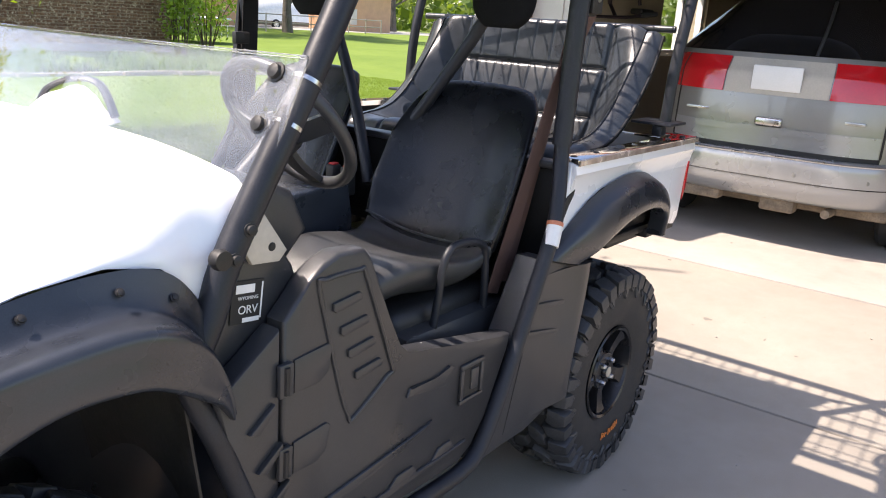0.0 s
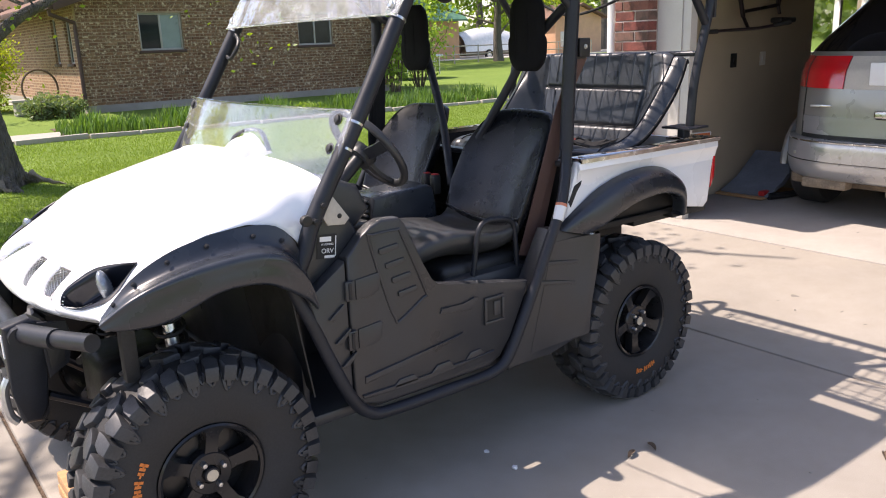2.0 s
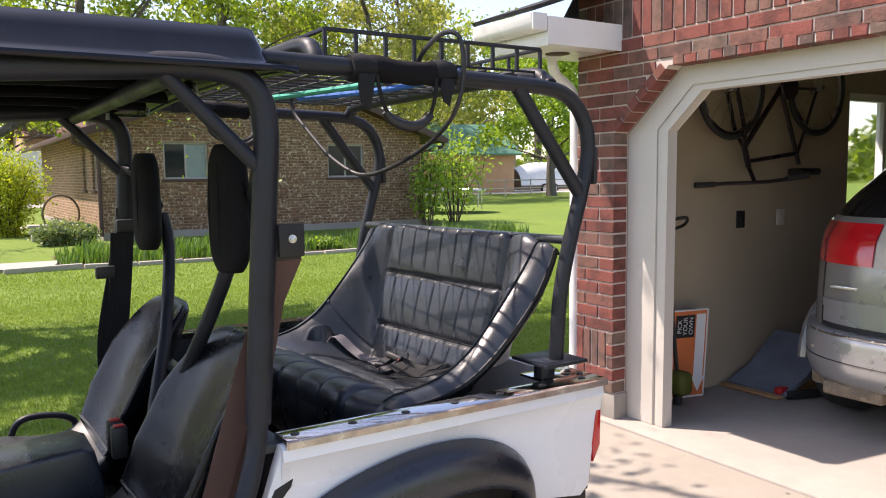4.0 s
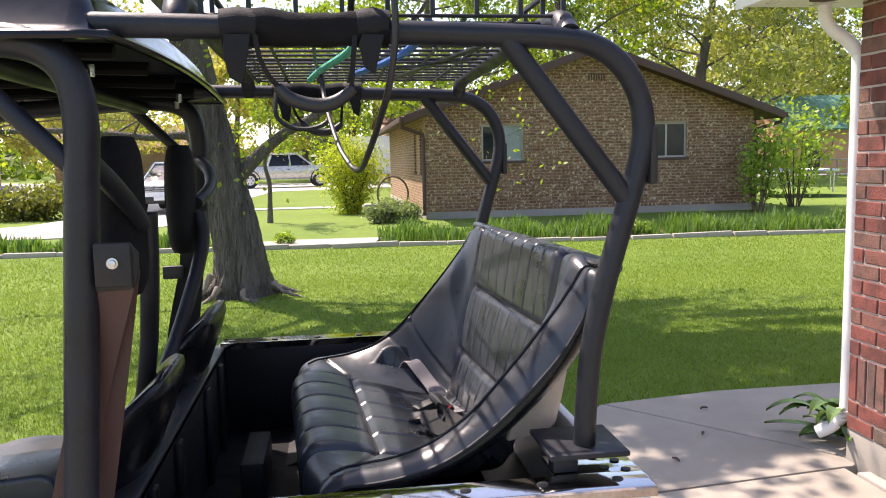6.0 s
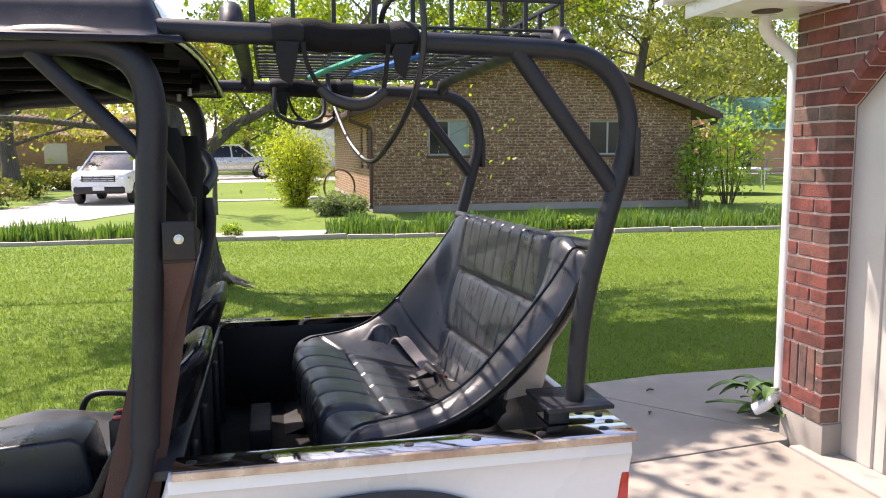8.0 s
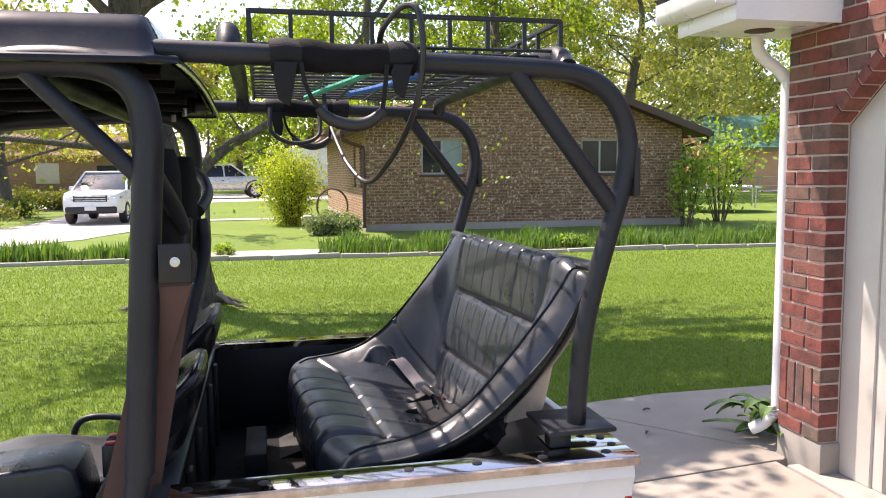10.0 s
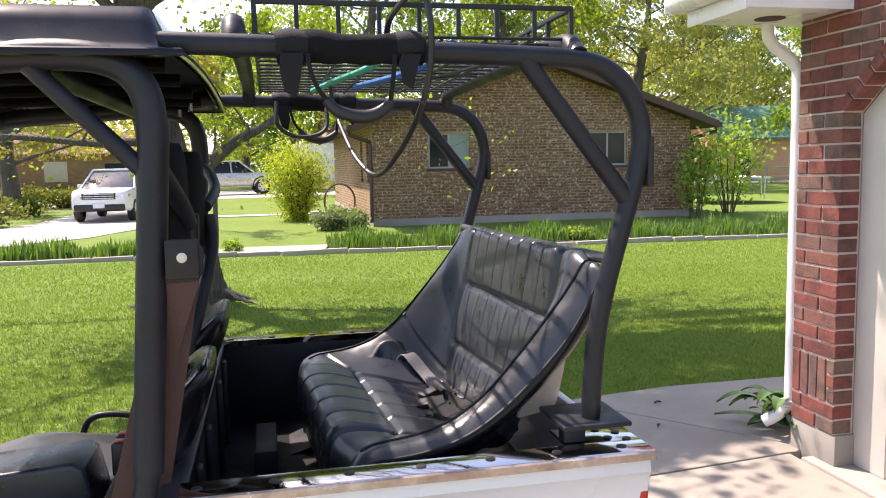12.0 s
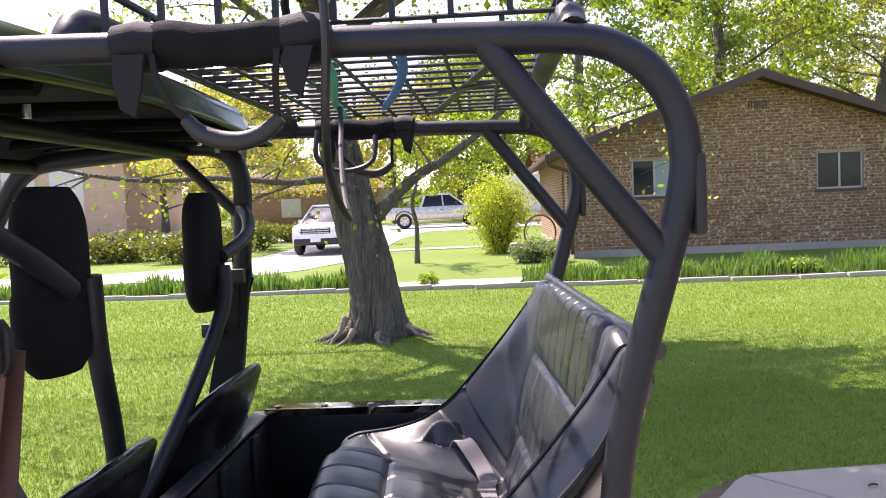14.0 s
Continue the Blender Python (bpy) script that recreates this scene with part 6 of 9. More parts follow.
# ---- cargo rack, handles, cords ----
rack = new("cargo_rack")
rack.parent = utv
tagged(rack, "black wire cargo basket on the cage")
X0, X1, Y0, Y1, ZF, ZT = 0.752, 1.362, -0.548, 0.525, 1.893, 1.952
for z in (ZT,):
    for a, b in (((X0, Y0, z), (X1, Y0, z)), ((X0, Y1, z), (X1, Y1, z)), ((X0, Y0, z), (X0, Y1, z)), ((X1, Y0, z), (X1, Y1, z))):
        bm = B()
        box(bm, (-0.0045, 0, -0.0045), (0.0045, (Vector(b) - Vector(a)).length, 0.0045), 0.001, Matrix.Translation(a) @ Vector((0, 1, 0)).rotation_difference(Vector(b) - Vector(a)).to_matrix().to_4x4())
        part("top_rail", bm, CAGE, rack)
n_post = 9
for k in range(n_post):
    x = X0 + (X1 - X0) * k / (n_post - 1)
    for y in (Y0, Y1):
        bm = B()
        box(bm, (x - 0.004, y - 0.004, ZF), (x + 0.004, y + 0.004, ZT))
        part("upright", bm, CAGE, rack)
for k in range(1, 8):
    y = Y0 + (Y1 - Y0) * k / 8
    for x in (X0, X1):
        bm = B()
        box(bm, (x - 0.004, y - 0.004, ZF), (x + 0.004, y + 0.004, ZT))
        part("upright", bm, CAGE, rack)
wire = None
for k in range(16):
    y = Y0 + (Y1 - Y0) * k / 15
    if wire is None:
        bm = B()
        tube(bm, [(X0, 0, 0), (X1, 0, 0)], 0.0034, 6)
        wire = part("floor_wire", bm, CAGE, rack, m=Matrix.Translation((0, y, ZF)))
    else:
        shared("floor_wire", wire, rack, Matrix.Translation((0, y, ZF)))
wire = None
for k in range(8):
    x = X0 + (X1 - X0) * k / 7
    if wire is None:
        bm = B()
        tube(bm, [(0, Y0, 0), (0, Y1, 0)], 0.0040, 6)
        wire = part("cross_wire", bm, CAGE, rack, m=Matrix.Translation((x, 0, ZF - 0.005)))
    else:
        shared("cross_wire", wire, rack, Matrix.Translation((x, 0, ZF - 0.005)))
for x, y in ((1.10, -0.3), (1.13, 0.1)):
    bm = B()
    strap(bm, [(x, y + 0.0, ZF - 0.014), (x + 0.16, y - 0.18, ZF - 0.014)] if y > 0 else [(x + 0.02, 0.45, ZF - 0.012), (x + 0.22, -0.52, ZF - 0.012)], 0.018, 0.004, (1, 0.3, 0), 0)
    part("brace_strip", bm, CAGE, rack)
bm = B()
tube(bm, [(0.905, 0.36, 1.879), (0.94, 0.05, 1.872), (1.00, -0.28, 1.872), (1.015, -0.50, 1.885)], 0.0085, 8, 4)
part("green_cord", bm, CORD_G, rack, "green bungee cord")
bm = B()
tube(bm, [(1.02, 0.25, 1.880), (1.08, -0.05, 1.873), (1.12, -0.30, 1.873), (1.13, -0.52, 1.885)], 0.0085, 8, 4)
part("blue_cord", bm, CORD_B, rack, "blue bungee cord")

for side in (-1, 1):
    y0 = side * 0.592
    hd = new("grab_handle")
    hd.parent = utv
    tagged(hd, "black strap-on grab handle")
    rnd = random.Random(5 + side)
    bm = B()
    tube(bm, [(0.80, y0, 1.866), (0.86, y0, 1.866), (0.93, y0, 1.862), (1.0, y0, 1.864), (1.055, y0, 1.859)], [0.026, 0.029, 0.026, 0.029, 0.026], 20, 9)
    for v in bm.verts:
        v.co += Vector((0, 1, 1)) * 0.005 * noise.noise(v.co * 32)
    part("sleeve", bm, PADFOAM, hd)
    for x, w, lo in ((0.816, 0.056, 1.772), (1.028, 0.050, 1.787)):
        bm = B()
        tube(bm, [(x - w / 2, y0, 1.864), (x, y0, 1.866), (x + w / 2, y0, 1.863)], [0.030, 0.0325, 0.030], 14)
        part("wrap", bm, WEB_BK, hd)
        bm = B()
        tip = rnd.uniform(-0.012, 0.012)
        prism(bm, [(x - w * 0.36, 1.85), (x + w * 0.36, 1.85), (x + w * 0.34 + tip, lo + 0.036), (x + w * 0.20 + tip, lo), (x - w * 0.16 + tip, lo + 0.012), (x - w * 0.30 + tip, lo + 0.048)], "y", y0 - 0.036, y0 - 0.031, 0.0015)
        part("wrap_tail", bm, WEB_BK, hd)
    for line in ([(0.842, y0 - 0.028, 1.850), (0.848, y0 - 0.030, 1.815), (0.862, y0 - 0.022, 1.785), (0.880, y0 - 0.010, 1.766)], [(0.998, y0 - 0.026, 1.850), (0.994, y0 - 0.026, 1.81), (0.990, y0 - 0.010, 1.766)]):
        bm = B()
        strap(bm, line, 0.008, 0.004, (1, 0, 0.2), 4)
        part("hanger", bm, WEB_BK, hd)
    bm = B()
    tube(bm, [(0.872, y0 - 0.008, 1.772), (0.893, y0 - 0.008, 1.752), (0.932, y0 - 0.008, 1.741), (0.965, y0 - 0.008, 1.747), (0.994, y0 - 0.008, 1.768)], [0.0085, 0.0115, 0.0125, 0.0115, 0.0085], 12, 4)
    part("grip", bm, BLACKP, hd)
bm = B()
tube(bm, [(0.939, 0.115, 1.868), (0.942, 0.10, 1.82), (0.952, 0.03, 1.765), (0.972, -0.07, 1.69), (0.992, -0.15, 1.648), (1.006, -0.21, 1.632), (1.016, -0.29, 1.637), (1.024, -0.41, 1.665), (1.036, -0.53, 1.71), (1.052, -0.61, 1.775), (1.062, -0.635, 1.86), (1.055, -0.63, 1.945), (1.03, -0.60, 1.958), (1.0, -0.57, 1.925), (0.995, -0.54, 1.895)], 0.0058, 8, 6)
part("loop_cable", bm, BLACKP, utv, "black rubber cord looped over the rail")
bm = B()
tube(bm, [(0.80, 0.53, 1.86), (0.80, 0.50, 1.79), (0.84, 0.49, 1.755), (0.90, 0.49, 1.75), (0.95, 0.50, 1.775), (0.955, 0.53, 1.84)], 0.007, 8, 5)
part("loop_cable", bm, BLACKP, utv)
# near mirror of the far post
bm = B()
tube(bm, [(-0.20, 0.60, 1.60), (-0.215, 0.54, 1.575), (-0.235, 0.52, 1.54), (-0.25, 0.56, 1.50), (-0.245, 0.61, 1.515)], 0.008, 8, 4)
part("post_handle", bm, BLACKP, utv)

# ---- neighbour's house ----
house = thing("neighbour_house", "single-storey tan brick house with brown gable roof", "house")
HX0, HX1, HY0, HY1, HZ, RX = 3.27, 11.83, 17.46, 29.0, 2.78, 7.6
SL = 0.347
WINS = [(4.68, 5.745, 1.60, 2.485), (8.95, 10.015, 1.60, 2.485)]
wall("gable_wall", (HX0, HY0, 0.37), (HX1, HY0 + 0.2, HZ), HMORTAR, house, WINS)
bm = B()
prism(bm, [(HX0, HZ), (HX1, HZ), (RX, HZ + SL * (HX1 - RX))], "y", HY0, HY0 + 0.2)
part("gable", bm, HMORTAR, house)
wall("side_wall", (HX0, HY0 + 0.2, 0.37), (HX0 + 0.2, HY1, HZ), HBRICK, house, [(18.1, 18.65, 1.35, 2.45), (19.5, 20.0, 1.35, 2.45)], "x")
wall("side_wall", (HX1 - 0.2, HY0 + 0.2, 0.37), (HX1, HY1, HZ), HBRICK, house, [], "x")
wall("rear_wall", (HX0 + 0.2, HY1 - 0.2, 0.37), (HX1 - 0.2, HY1, HZ), HBRICK, house)
bm = B()
box(bm, (HX0 - 0.015, HY0 - 0.015, -0.1), (HX1 + 0.015, HY1, 0.37), 0.008)
part("foundation", bm, FOUND, house)
for s, x0, x1 in ((-1, HX0 - 0.55, RX), (1, RX, HX1 + 0.55)):
    bm = B()
    za, zb = (HZ - SL * 0.55, HZ + SL * (RX - HX0)) if s < 0 else (HZ + SL * (HX1 - RX), HZ - SL * 0.55)
    prism(bm, [(x0, za + 0.05), (x1, zb + 0.05), (x1, zb + 0.13), (x0, za + 0.13)], "y", HY0 - 0.5, HY1 + 0.4, 0.004)
    part("roof", bm, SHINGLE, house)
    bm = B()
    prism(bm, [(x0, za - 0.07), (x1, zb - 0.07), (x1, zb + 0.125), (x0, za + 0.125)], "y", HY0 - 0.535, HY0 - 0.5, 0.003)
    part("barge_board", bm, BROWN, house)
    bm = B()
    prism(bm, [(x0, za - 0.03), (x1, zb - 0.03), (x1, zb + 0.045), (x0, za + 0.045)], "y", HY0 - 0.5, HY1 + 0.4)
    part("soffit", bm, BROWN, house)
for x, s in ((HX0 - 0.60, -1), (HX1 + 0.60, 1)):
    bm = B()
    z = HZ - SL * 0.55
    box(bm, (x - 0.06, HY0 - 0.5, z - 0.04), (x + 0.06, HY1 + 0.4, z + 0.09), 0.01)
    part("gutter", bm, BROWN, house)
    bm = B()
    xe = HX0 - 0.05 if s < 0 else HX1 + 0.05
    tube(bm, [(x, HY0 - 0.3, z - 0.02), (x, HY0 - 0.28, z - 0.14), (xe, HY0 - 0.05, z - 0.32), (xe, HY0 - 0.05, z - 0.45), (xe, HY0 - 0.05, 0.3)], 0.045, 8, 0)
    part("downspout", bm, BROWN, house)


def house_window(lo, hi, y, z0, z1, axis, parent, left=HOUSEGLASS, right=CURTAIN):
    """A two-pane slider with frame and brick sill, set into a wall."""
    w = new("window")
    w.parent = parent
    mid, f = (lo + hi) / 2, 0.045

    def bx(bm, a, b, c, d, dep0, dep1, r=0.0):
        if axis == "y":
            box(bm, (a, y + dep0, c), (b, y + dep1, d), r)
        else:
            box(bm, (y + dep0, a, c), (y + dep1, b, d), r)
    bm = B()
    for a, b, c, d in ((lo, lo + f, z0, z1), (hi - f, hi, z0, z1), (lo + f, hi - f, z1 - f, z1), (lo + f, hi - f, z0, z0 + f), (mid - 0.025, mid + 0.025, z0 + f, z1 - f)):
        bx(bm, a, b, c, d, 0.06, 0.11, 0.004)
    part("frame", bm, FRAMEG, w)
    for a, b, m_ in ((lo + f, mid - 0.025, left), (mid + 0.025, hi - f, right)):
        bm = B()
        bx(bm, a, b, z0 + f, z1 - f, 0.085, 0.095)
        part("pane", bm, m_, w)
    bm = B()
    bx(bm, lo - 0.05, hi + 0.05, z0 - 0.07, z0 - 0.002, -0.04, 0.06, 0.006)
    part("sill", bm, BROWN, w)


house_window(*WINS[0][:2], HY0, *WINS[0][2:], "y", house, HOUSEGLASS, CURTAIN)
house_window(*WINS[1][:2], HY0, *WINS[1][2:], "y", house, HOUSEGLASS, HOUSEGLASS)
house_window(18.1, 18.65, HX0, 1.35, 2.45, "x", house, HOUSEGLASS, HOUSEGLASS)
house_window(19.5, 20.0, HX0, 1.35, 2.45, "x", house, HOUSEGLASS, HOUSEGLASS)
for k in range(7):
    bm = B()
    box(bm, (7.40 + k * 0.065, HY0 - 0.024, 3.56), (7.43 + k * 0.065, HY0 + 0.01, 3.72), 0.003)
    part("vent_slat", bm, BROWN, house)

# ---- paving and edging across the lawn ----


PAVED = []


def paving(name, outline, material, label, category, lift=0.02):
    """A flat pale surface that lies on the yard and follows its rise."""
    PAVED.append(outline)
    bm = B()
    prism(bm, outline, "z", -0.1, 0.0)
    for y in np.arange(12.5, 40.0, 0.75):
        bmesh.ops.bisect_plane(bm, geom=bm.verts[:] + bm.edges[:] + bm.faces[:], plane_co=(0, float(y), 0), plane_no=(0, 1, 0))
    for v in bm.verts:
        v.co.z += rise(v.co.y) + lift
    return tagged(part(name, bm, material), label, category, kind="structure")


paving("pavement", [(-16, 15.4), (-4.6, 15.9), (-3.2, 17), (-2.39, 19.64), (-2.28, 30.09), (-5.84, 30.09), (-5.91, 23.3), (-6.65, 19.02), (-9.03, 17.66), (-16.02, 17.43)], ROAD_C, "pale concrete drive of the neighbour", "driveway")
paving("pavement", [(-2.33, 23.4), (3.49, 23.6), (3.53, 24.48), (-2.38, 24.29)], ROAD_C, "narrow pale concrete garden walk", "path")
paving("road", [(-60, 62), (-22, 40), (-12.79, 32.49), (-5.83, 30.16), (-2.28, 30.16), (-1.56, 34.5), (3.03, 35.91), (20.04, 37.09), (60, 38), (60, 48), (4, 46), (-8, 50), (-28, 72), (-60, 90)], ROAD_C, "pale sunlit street", "road", 0.012)
paving("pavement", [(-0.9, 13.62), (1.75, 13.62), (1.95, 14.35), (0.2, 14.4), (-0.9, 14.2)], KERB_C, "weathered flat stepping slabs by the flower bed", "path", 0.05)


def edging(x0, x1, y0, y1, rng, name="edging"):
    ob = thing(name, "row of weathered concrete edging stones", "edging", kind="structure")
    x = x0
    while x < x1:
        ln = rng.uniform(0.7, 1.3)
        y = y0 + (y1 - y0) * (x - x0) / (x1 - x0)
        bm = B()
        z = rise(y)
        box(bm, (0, -0.06, -0.06), (min(ln, x1 - x) - 0.015, 0.06, 0.085 + rng.uniform(-0.015, 0.01)), 0.015, Matrix.Translation((x, y + rng.uniform(-0.02, 0.02), z)) @ Matrix.Rotation(radians(rng.uniform(-1.5, 1.5)), 4, "Z") @ Matrix.Rotation(radians(rng.uniform(-1, 1)), 4, "Y"))
        part("edging_stone", bm, KERB_C, ob)
        x += ln


rng = random.Random(11)
edging(-13.0, 0.9, 13.75, 13.55, rng)
edging(0.95, 13.2, 13.42, 12.95, rng)
# dry soil along the edge of the slabs
edge_line = spline([(1.97, 1.80, 0), (2.2, 2.25, 0), (2.40, 2.60, 0), (2.56, 2.84, 0), (2.70, 2.93, 0), (3.4, 2.935, 0), (4.6, 2.935, 0)], 8)


def soil_edge(u, w):
    i = min(int(u * (len(edge_line) - 1)), len(edge_line) - 2)
    p = edge_line[i].lerp(edge_line[i + 1], u * (len(edge_line) - 1) - i)
    out = (edge_line[i + 1] - edge_line[i]).normalized()
    wide = 0.065 + 0.035 * noise.noise((p.x * 5, p.y * 5, 1)) + 0.08 * groove(p.x - 2.45, 0.16)
    return Vector((p.x - out.y * (wide * w - 0.02), p.y + out.x * (wide * w - 0.02), -0.006 + 0.012 * (1 - w) + 0.008 * noise.noise((p.x * 18, w * 3, p.y * 18))))


bm = B()
skin(bm, soil_edge, 120, 5)
tagged(part("ground", bm, SOIL), "dry crumbly soil between lawn and slab", "soil", kind="structure")
# bed soil
for a, b, y0, y1 in ((-13, -1.6, 13.85, 14.75), (1.9, 13.0, 13.5, 15.2)):
    bm = B()
    nx, ny = 40, 6
    skin(bm, lambda u, w, a=a, b=b, y0=y0, y1=y1: Vector((a + (b - a) * u, y0 + (y1 - y0) * w, rise(y0 + (y1 - y0) * w) + 0.03 * math.sin(math.pi * w) + 0.012 * noise.noise((u * 30, w * 5, 3)))), nx, ny)
    tagged(part("ground", bm, SOIL), "dry brown soil of the flower bed", "soil", kind="structure")

# ---- plants ----


def leaves(name, centres, sizes, material, parent, rng_np, long=1.6, droop=0.0, kind="stuff"):
    """Many small pointed leaves as one mesh."""
    n = len(centres)
    c = np.asarray(centres, float)
    s = np.asarray(sizes, float)[:, None]
    a = rng_np.normal(size=(n, 3))
    a[:, 2] -= droop
    a /= np.linalg.norm(a, axis=1, keepdims=True)
    b = np.cross(a, rng_np.normal(size=(n, 3)))
    b /= np.linalg.norm(b, axis=1, keepdims=True) + 1e-9
    nn = np.cross(a, b)
    v = np.stack([c - a * s * long * 0.5, c + b * s * 0.5 + nn * s * 0.12, c + a * s * long * 0.5, c - b * s * 0.5 + nn * s * 0.12], 1).reshape(-1, 3)
    me = bpy.data.meshes.new(name)
    me.vertices.add(4 * n)
    me.vertices.foreach_set("co", v.ravel())
    me.loops.add(4 * n)
    me.loops.foreach_set("vertex_index", np.arange(4 * n))
    me.polygons.add(n)
    me.polygons.foreach_set("loop_start", np.arange(0, 4 * n, 4))
    me.polygons.foreach_set("loop_total", np.full(n, 4))
    me.update()
    me.validate()
    me.materials.append(material)
    ob = new(name, me)
    if parent is not None:
        ob.parent = parent
    if kind:
        ob["kind"] = kind
    return ob


def limb(bm, pts, r0, r1, seg=7, per=3):
    n = len(pts)
    tube(bm, pts, [r0 + (r1 - r0) * (k / (n - 1)) ** 0.8 for k in range(n)], seg, per)


def grow(name, label, x, y, h, spread, r, leaf_m, n_leaf, size, seed, low=0.25, up=0.5, clump=0.55, trunk=None, limbs=9, group="background trees", twigs=4):
    """A tree: trunk, limbs that fork into twigs, and leaves clustered round the twig ends."""
    rg, rn = random.Random(seed), np.random.RandomState(seed)
    z0 = rise(y)
    ob = thing(name, label, "tree", group)
    bm = B()
    line = trunk or [(x + rg.uniform(-0.04, 0.04) * k * h / 6, y + rg.uniform(-0.04, 0.04) * k * h / 6, z0 - 0.1 + (h * 0.86 + 0.1) * k / 6) for k in range(7)]
    tube(bm, line, [r * 1.55, r * 1.1, r * 0.95, r * 0.8, r * 0.6, r * 0.4, r * 0.15], 10, 3)
    pts = spline(line, 6)
    tips = []
    for k in range(limbs):
        f = low + (0.96 - low) * (k + rg.random() * 0.8) / limbs
        base = pts[min(int(f * len(pts)), len(pts) - 1)]
        ang = k * 2.4 + rg.uniform(-0.5, 0.5)
        reach = spread * (1.0 - 0.55 * f) * rg.uniform(0.75, 1.2)
        rise_ = reach * up * rg.uniform(0.5, 1.4)
        d = Vector((math.cos(ang), math.sin(ang), 0))
        a = [base, base + d * reach * 0.35 + Vector((0, 0, rise_ * 0.35)), base + d * reach * 0.7 + Vector((rg.uniform(-0.1, 0.1) * reach, rg.uniform(-0.1, 0.1) * reach, rise_ * 0.7)), base + d * reach + Vector((0, 0, rise_))]
        limb(bm, a, r * 0.42 * (1.1 - f), r * 0.05, 6, 3)
        for q in range(twigs):
            t = rg.uniform(0.35, 1.0)
            p = a[1].lerp(a[3], t)
            e = p + Vector((rg.gauss(0, 1), rg.gauss(0, 1), rg.gauss(0.25, 0.7))) * reach * 0.28
            limb(bm, [p, (p + e) / 2 + Vector((0, 0, 0.05 * reach)), e], r * 0.09, r * 0.02, 4, 2)
            tips += [e, (p + e) / 2]
        tips.append(a[3])
    for k in range(max(4, limbs // 2)):
        top = pts[-1] + Vector((rg.gauss(0, 0.28) * spread, rg.gauss(0, 0.28) * spread, rg.uniform(-0.12, 0.14) * h))
        limb(bm, [pts[-4], (pts[-4] + top) / 2 + Vector((0, 0, 0.1)), top], r * 0.12, r * 0.02, 4, 2)
        tips.append(top)
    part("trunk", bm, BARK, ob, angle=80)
    tp = np.array([list(t) for t in tips])
    pick = rn.randint(0, len(tp), n_leaf)
    shell = rn.normal(size=(n_leaf, 3))
    shell /= np.linalg.norm(shell, axis=1, keepdims=True)
    cs = tp[pick] + shell * (rn.uniform(0.15, 1.0, (n_leaf, 1)) ** 0.6) * clump * rn.uniform(0.6, 1.3, (len(tp), 1))[pick] * np.array([1, 1, 0.75])
    leaves("crown", cs, size * rn.uniform(0.6, 1.3, n_leaf), leaf_m, ob, rn, droop=0.6)
    return ob


# the big tree on the lawn
tree_line = [(-0.24, 8.36, -0.12), (-0.22, 8.35, 0.28), (-0.26, 8.35, 0.8), (-0.41, 8.35, 1.5), (-0.54, 8.36, 2.15), (-0.65, 8.38, 2.75), (-0.78, 8.42, 3.6), (-0.86, 8.5, 5.0), (-0.95, 8.6, 6.6), (-0.9, 8.7, 8.4)]
shade_tree = thing("shade_tree", "old shade tree with furrowed grey trunk and fresh leaves", "tree")
bm = B()
tube(bm, tree_line, [0.46, 0.345, 0.305, 0.29, 0.265, 0.235, 0.20, 0.16, 0.10, 0.03], 220, 16)
for v in bm.verts:
    c = min(tree_line, key=lambda p: abs(p[2] - v.co.z))
    a = math.atan2(v.co.y - c[1], v.co.x - c[0])
    k = 1 + 0.045 * math.sin(a * 9 + v.co.z * 1.7) + 0.05 * noise.noise((math.cos(a) * 2.5, math.sin(a) * 2.5, v.co.z * 1.3)) + (0.10 * math.sin(a * 5 + 0.6) * (1 - smooth01(0.0, 0.6, v.co.z)))
    wob = 0.35 * noise.noise((math.cos(a) * 3, math.sin(a) * 3, v.co.z * 2.2))
    k -= 0.070 * max(0.0, 1 - 3.2 * abs(noise.noise((math.cos(a + wob) * 8.5, math.sin(a + wob) * 8.5, v.co.z * 1.9 + 7))))
    k -= 0.035 * max(0.0, 1 - 3.0 * abs(noise.noise((math.cos(a + wob) * 17, math.sin(a + wob) * 17, v.co.z * 3.6))))
    k += 0.02 * noise.noise((math.cos(a) * 9, math.sin(a) * 9, v.co.z * 7))
    v.co.x, v.co.y = c[0] + (v.co.x - c[0]) * k, c[1] + (v.co.y - c[1]) * k
for a, ln in ((-2.6, 0.42), (-1.2, 0.40), (0.1, 0.46), (3.3, 0.50), (1.6, 0.35)):
    d = Vector((math.cos(a), math.sin(a), 0))
    limb(bm, [Vector((-0.23, 8.35, 0.22)) + d * 0.20, Vector((-0.23, 8.35, 0.06)) + d * (0.30 + ln * 0.3), Vector((-0.23, 8.35, -0.06)) + d * (0.35 + ln)], 0.12, 0.03, 8, 3)
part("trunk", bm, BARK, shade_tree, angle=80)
for pts in ([(-0.56, 8.10, 0.30), (-0.64, 8.02, 0.12), (-0.76, 7.94, -0.03)], [(-0.45, 8.00, 0.14), (-0.52, 7.90, 0.05), (-0.66, 7.80, -0.03)], [(-0.16, 7.96, 0.08), (-0.12, 7.86, 0.02), (0.02, 7.78, -0.04)], [(0.20, 8.10, 0.16), (0.34, 8.02, 0.06), (0.62, 7.98, -0.03)]):
    bm = B()
    limb(bm, pts, 0.052, 0.012, 12, 6)
    for v in bm.verts:
        v.co += Vector((1, 1, 0.6)) * 0.03 * noise.noise(v.co * 11)
    part("root", bm, DEADWOOD, shade_tree, "bleached root at the foot", angle=70)
rg, rn = random.Random(3), np.random.RandomState(3)
bm = B()
tips = []
